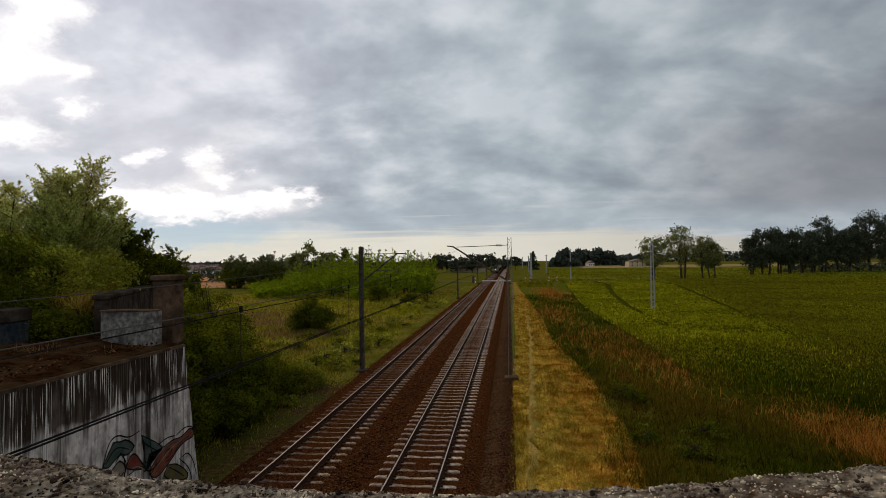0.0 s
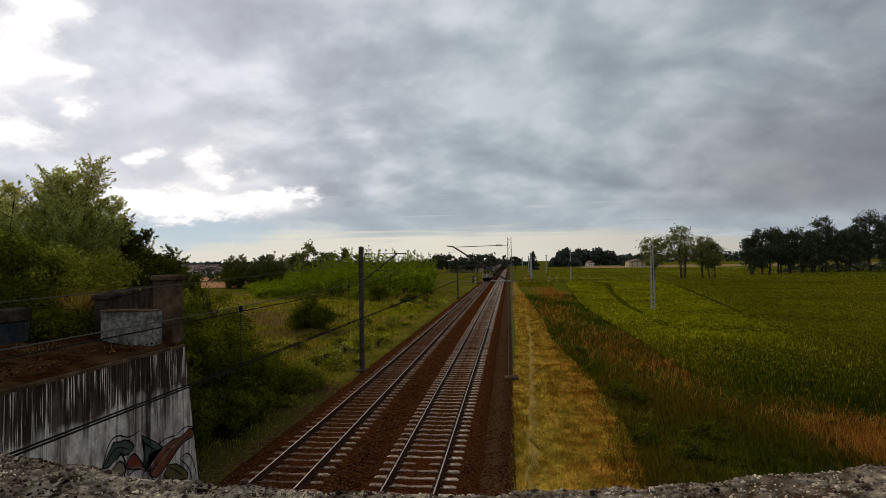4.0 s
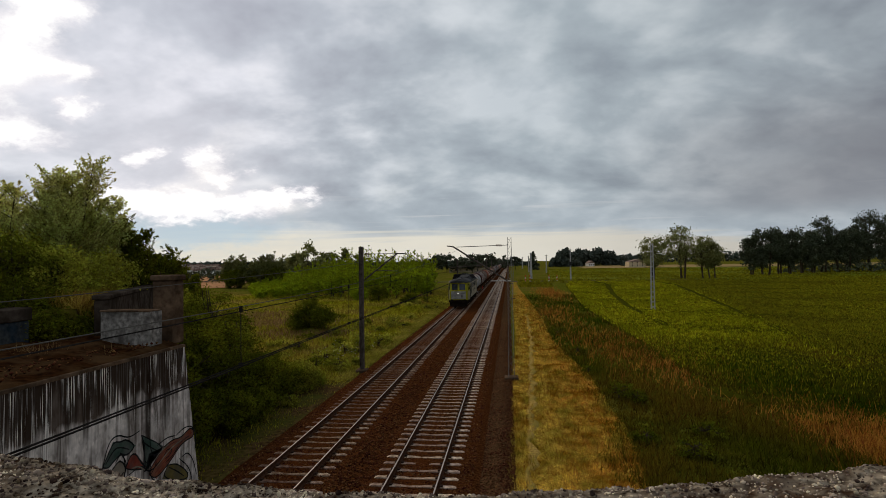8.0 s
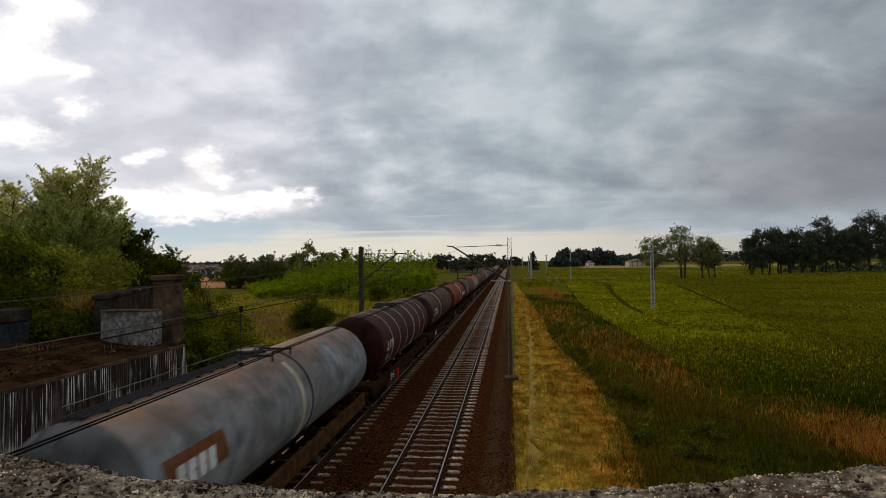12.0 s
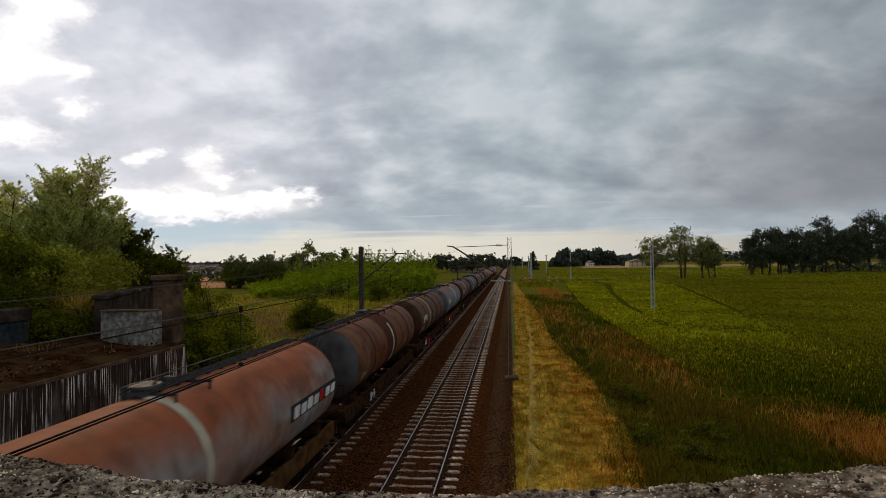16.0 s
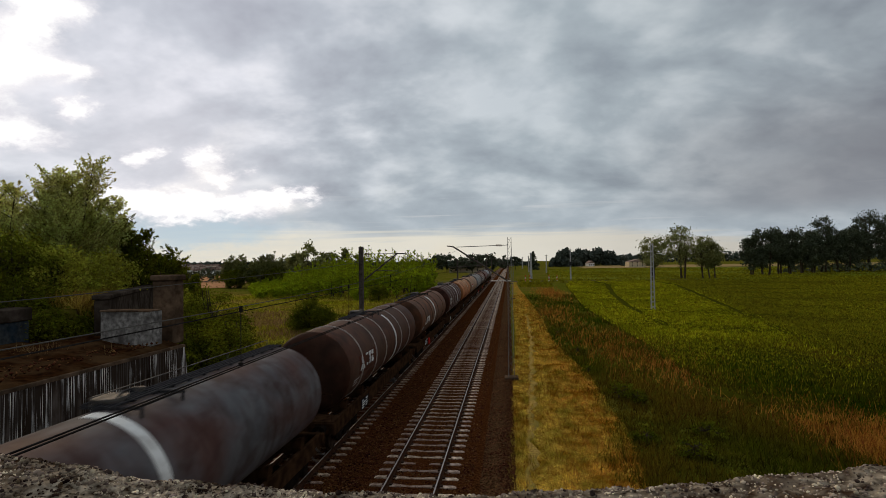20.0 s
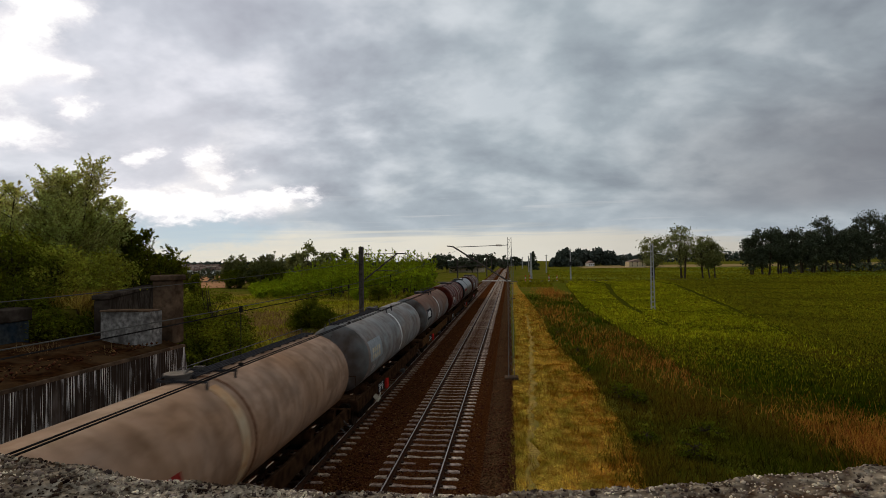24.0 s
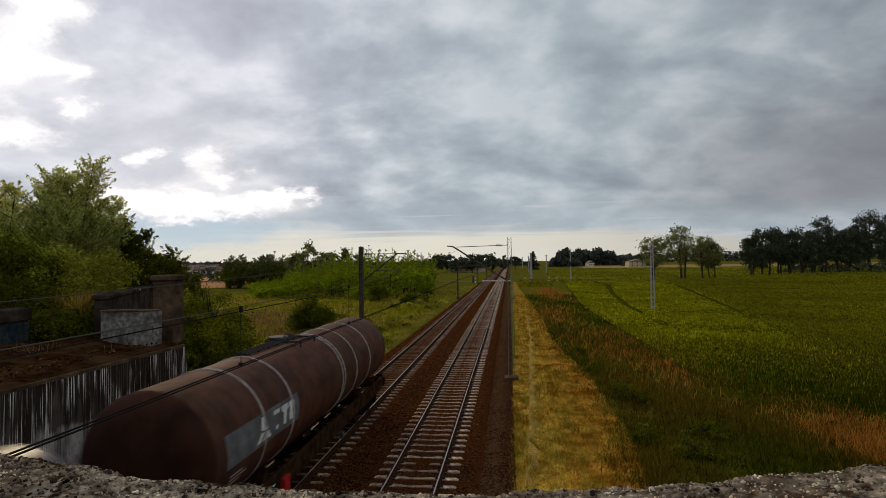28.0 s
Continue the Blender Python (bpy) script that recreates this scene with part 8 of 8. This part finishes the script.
    add("grey tank wagon with greenish patches and a rusty rear", P("tank_grey_11", (0.098, 0.098, 0.106), (0.128, 0.128, 0.137), (0.088, 0.044, 0.036), 0.7, 0.36, 11.0), stripe=(7.7, 0.28, W, -60, 95), logo=tri(4.6, 1.7, -16, 2), walk=(8.0, 15.2), hatch=8.4, chock=M["steel_dull"])
    add("dark brown tank wagon with pale hoops", P("tank_maroon_12", (0.068, 0.040, 0.034), (0.10, 0.062, 0.052), (0.08, 0.068, 0.064), 0.6, 0.38, 12.0), size=hooped, rings=(3.45, 5.6, 7.45, 10.9, 13.1), ring_mat=ring_pale, stripe=(9.6, 0.22, W, -60, 62), plate=(3.0, 5.5, -14, 14, maroon_band), logo=tri(3.1, 2.0, -6, 13), walk=(5.8, 9.2))
    add("brown tank wagon with dark hoops and a white stripe", P("tank_brown_13", (0.12, 0.072, 0.048), (0.175, 0.105, 0.07), (0.11, 0.10, 0.095), 0.6, 0.42, 13.0), rings=(3.5, 6.4, 9.7, 12.8), ring_mat=ring_dark, stripe=(8.0, 0.26, W, -40, 66), logo=tri(3.2, 1.9, -13, 4), walk=(2.1, 8.4), hatch=8.4, sign=True, red=True)
    add("dark maroon tank wagon with pale hoops and a white stripe", P("tank_maroon_14", (0.064, 0.034, 0.031), (0.095, 0.052, 0.046), (0.058, 0.046, 0.043), 0.6, 0.38, 14.0), size=hooped, rings=(3.7, 5.5, 7.3, 9.2, 11.4, 13.2), ring_mat=ring_pale, stripe=(9.6, 0.2, W, -40, 90), logo=tri(2.4, 1.6))
    add("pale orange tank wagon with brown hoops", P("tank_orange_15", (0.40, 0.225, 0.11), (0.50, 0.30, 0.165), (0.30, 0.14, 0.06), 0.65, 0.45, 15.0, ((0.44, 0.36, 0.25), 3.1, 4.1)), rings=(4.6, 11.5), ring_mat=ring_rust, stripe=(9.9, 0.3, cream, -60, 70), walk=(2.0, 9.6), hatch=9.0)
    add("beige-grey tank wagon with a red panel and an orange stripe", P("tank_beige_16", (0.30, 0.285, 0.262), (0.40, 0.38, 0.347), (0.36, 0.28, 0.19), 0.55, 0.45, 16.0), rings=(7.65,), ring_mat=ring_rust, stripe=(7.2, 0.34, orange_stripe, -60, 66), plate=(2.3, 4.9, -4, 14, M["dull_red"]), logo=((2.45, 1.9, "row", W, -1, 10),), walk=(7.4, 15.0), hatch=7.3, chock=cream)
    add("blue-grey tank wagon with a pale panel", P("tank_blue_17", (0.225, 0.24, 0.245), (0.29, 0.305, 0.31), (0.22, 0.20, 0.19), 0.6, 0.36, 17.0, ((0.25, 0.24, 0.23), 3.2, 4.0)), stripe=(8.5, 0.2, W, -30, 62), plate=(2.1, 4.1, -8, 28, pale_plate), logo=((2.35, 1.4, "word", cream, -5, 14),), walk=(1.9, 8.8), hatch=8.6, red=True, chock=cream)
    add("grey tank wagon with a dark panel and a white stripe", P("tank_grey_18", (0.185, 0.19, 0.19), (0.245, 0.25, 0.25), (0.165, 0.118, 0.095), 0.8, 0.4, 18.0, ((0.17, 0.12, 0.098), 2.5, 3.5)), stripe=(8.3, 0.24, W, -30, 52), plate=(2.2, 4.25, -6, 22, dark_plate), logo=word(2.4, 1.3, 0, 17), walk=(8.0, 15.4), hatch=8.0, red=True, sole="frame_brown")
    add("red-brown tank wagon with pale hoops", P("tank_red_19", (0.092, 0.019, 0.010), (0.13, 0.030, 0.015), (0.055, 0.018, 0.011), 0.6, 0.38, 19.0), size=hooped, rings=(2.9, 4.85, 6.45, 8.55, 10.4, 12.4), ring_mat=ring_pale, stripe=(8.95, 0.14, cream, -60, 95), plate=(4.1, 6.3, -24, -4, grey_patch), logo=tri(2.7, 1.9, -4, 10), walk=(7.4, 9.6), chock=M["steel_dull"])
    add("glossy black tank wagon with a faded red scrawl", P("tank_black_20", (0.020, 0.021, 0.028), (0.032, 0.033, 0.043), (0.018, 0.018, 0.023), 0.5, 0.36, 20.0, spec=0.32), rings=(7.3,), ring_mat=M["black_paint"], stripe=(8.9, 0.14, W, -28, 6), walk=(1.9, 7.4), hatch=7.4, red=True, chock=M["rust_handle"], scrawl=(2.5, 1, M["dull_red"], 2.8))
    add("dark brown tank wagon with hoops, the last of the train", P("tank_brown_21", (0.085, 0.048, 0.040), (0.125, 0.070, 0.058), (0.075, 0.058, 0.052), 0.6, 0.4, 21.0), size=hooped, rings=(3.9, 5.5, 9.75, 9.98, 11.4, 13.3), ring_mat=ring_pale, plate=(2.2, 5.9, -10, 18, grey_patch), logo=tri(3.45, 2.2, -4, 14), walk=(5.8, 9.4), red=True, chock=M["steel_dull"])
    y = 20.62
    for s, ln in zip(S, WAGON_LENGTHS):
        s["len"], s["at"] = ln, y
        y += ln
    return S


WAGON_LENGTHS = (15.8, 16.0, 16.0, 16.0, 15.4, 15.6, 14.8, 15.0, 15.8, 15.8, 16.1, 16.2, 15.9, 15.5, 15.6, 15.7, 15.5, 16.0, 15.7, 16.2, 17.0)
TRAIN = [(0.0, engine())]
for i, s in enumerate(wagon_specs()):
    TRAIN.append((s["at"], tank_wagon(s, i)))


def motions():
    times = [0.5 * k for k in range(57)]
    for d, ob in TRAIN:
        walk(ob, [(t, pose(TRACK_L, train_y(t) + d, 0)) for t in times])


motions()
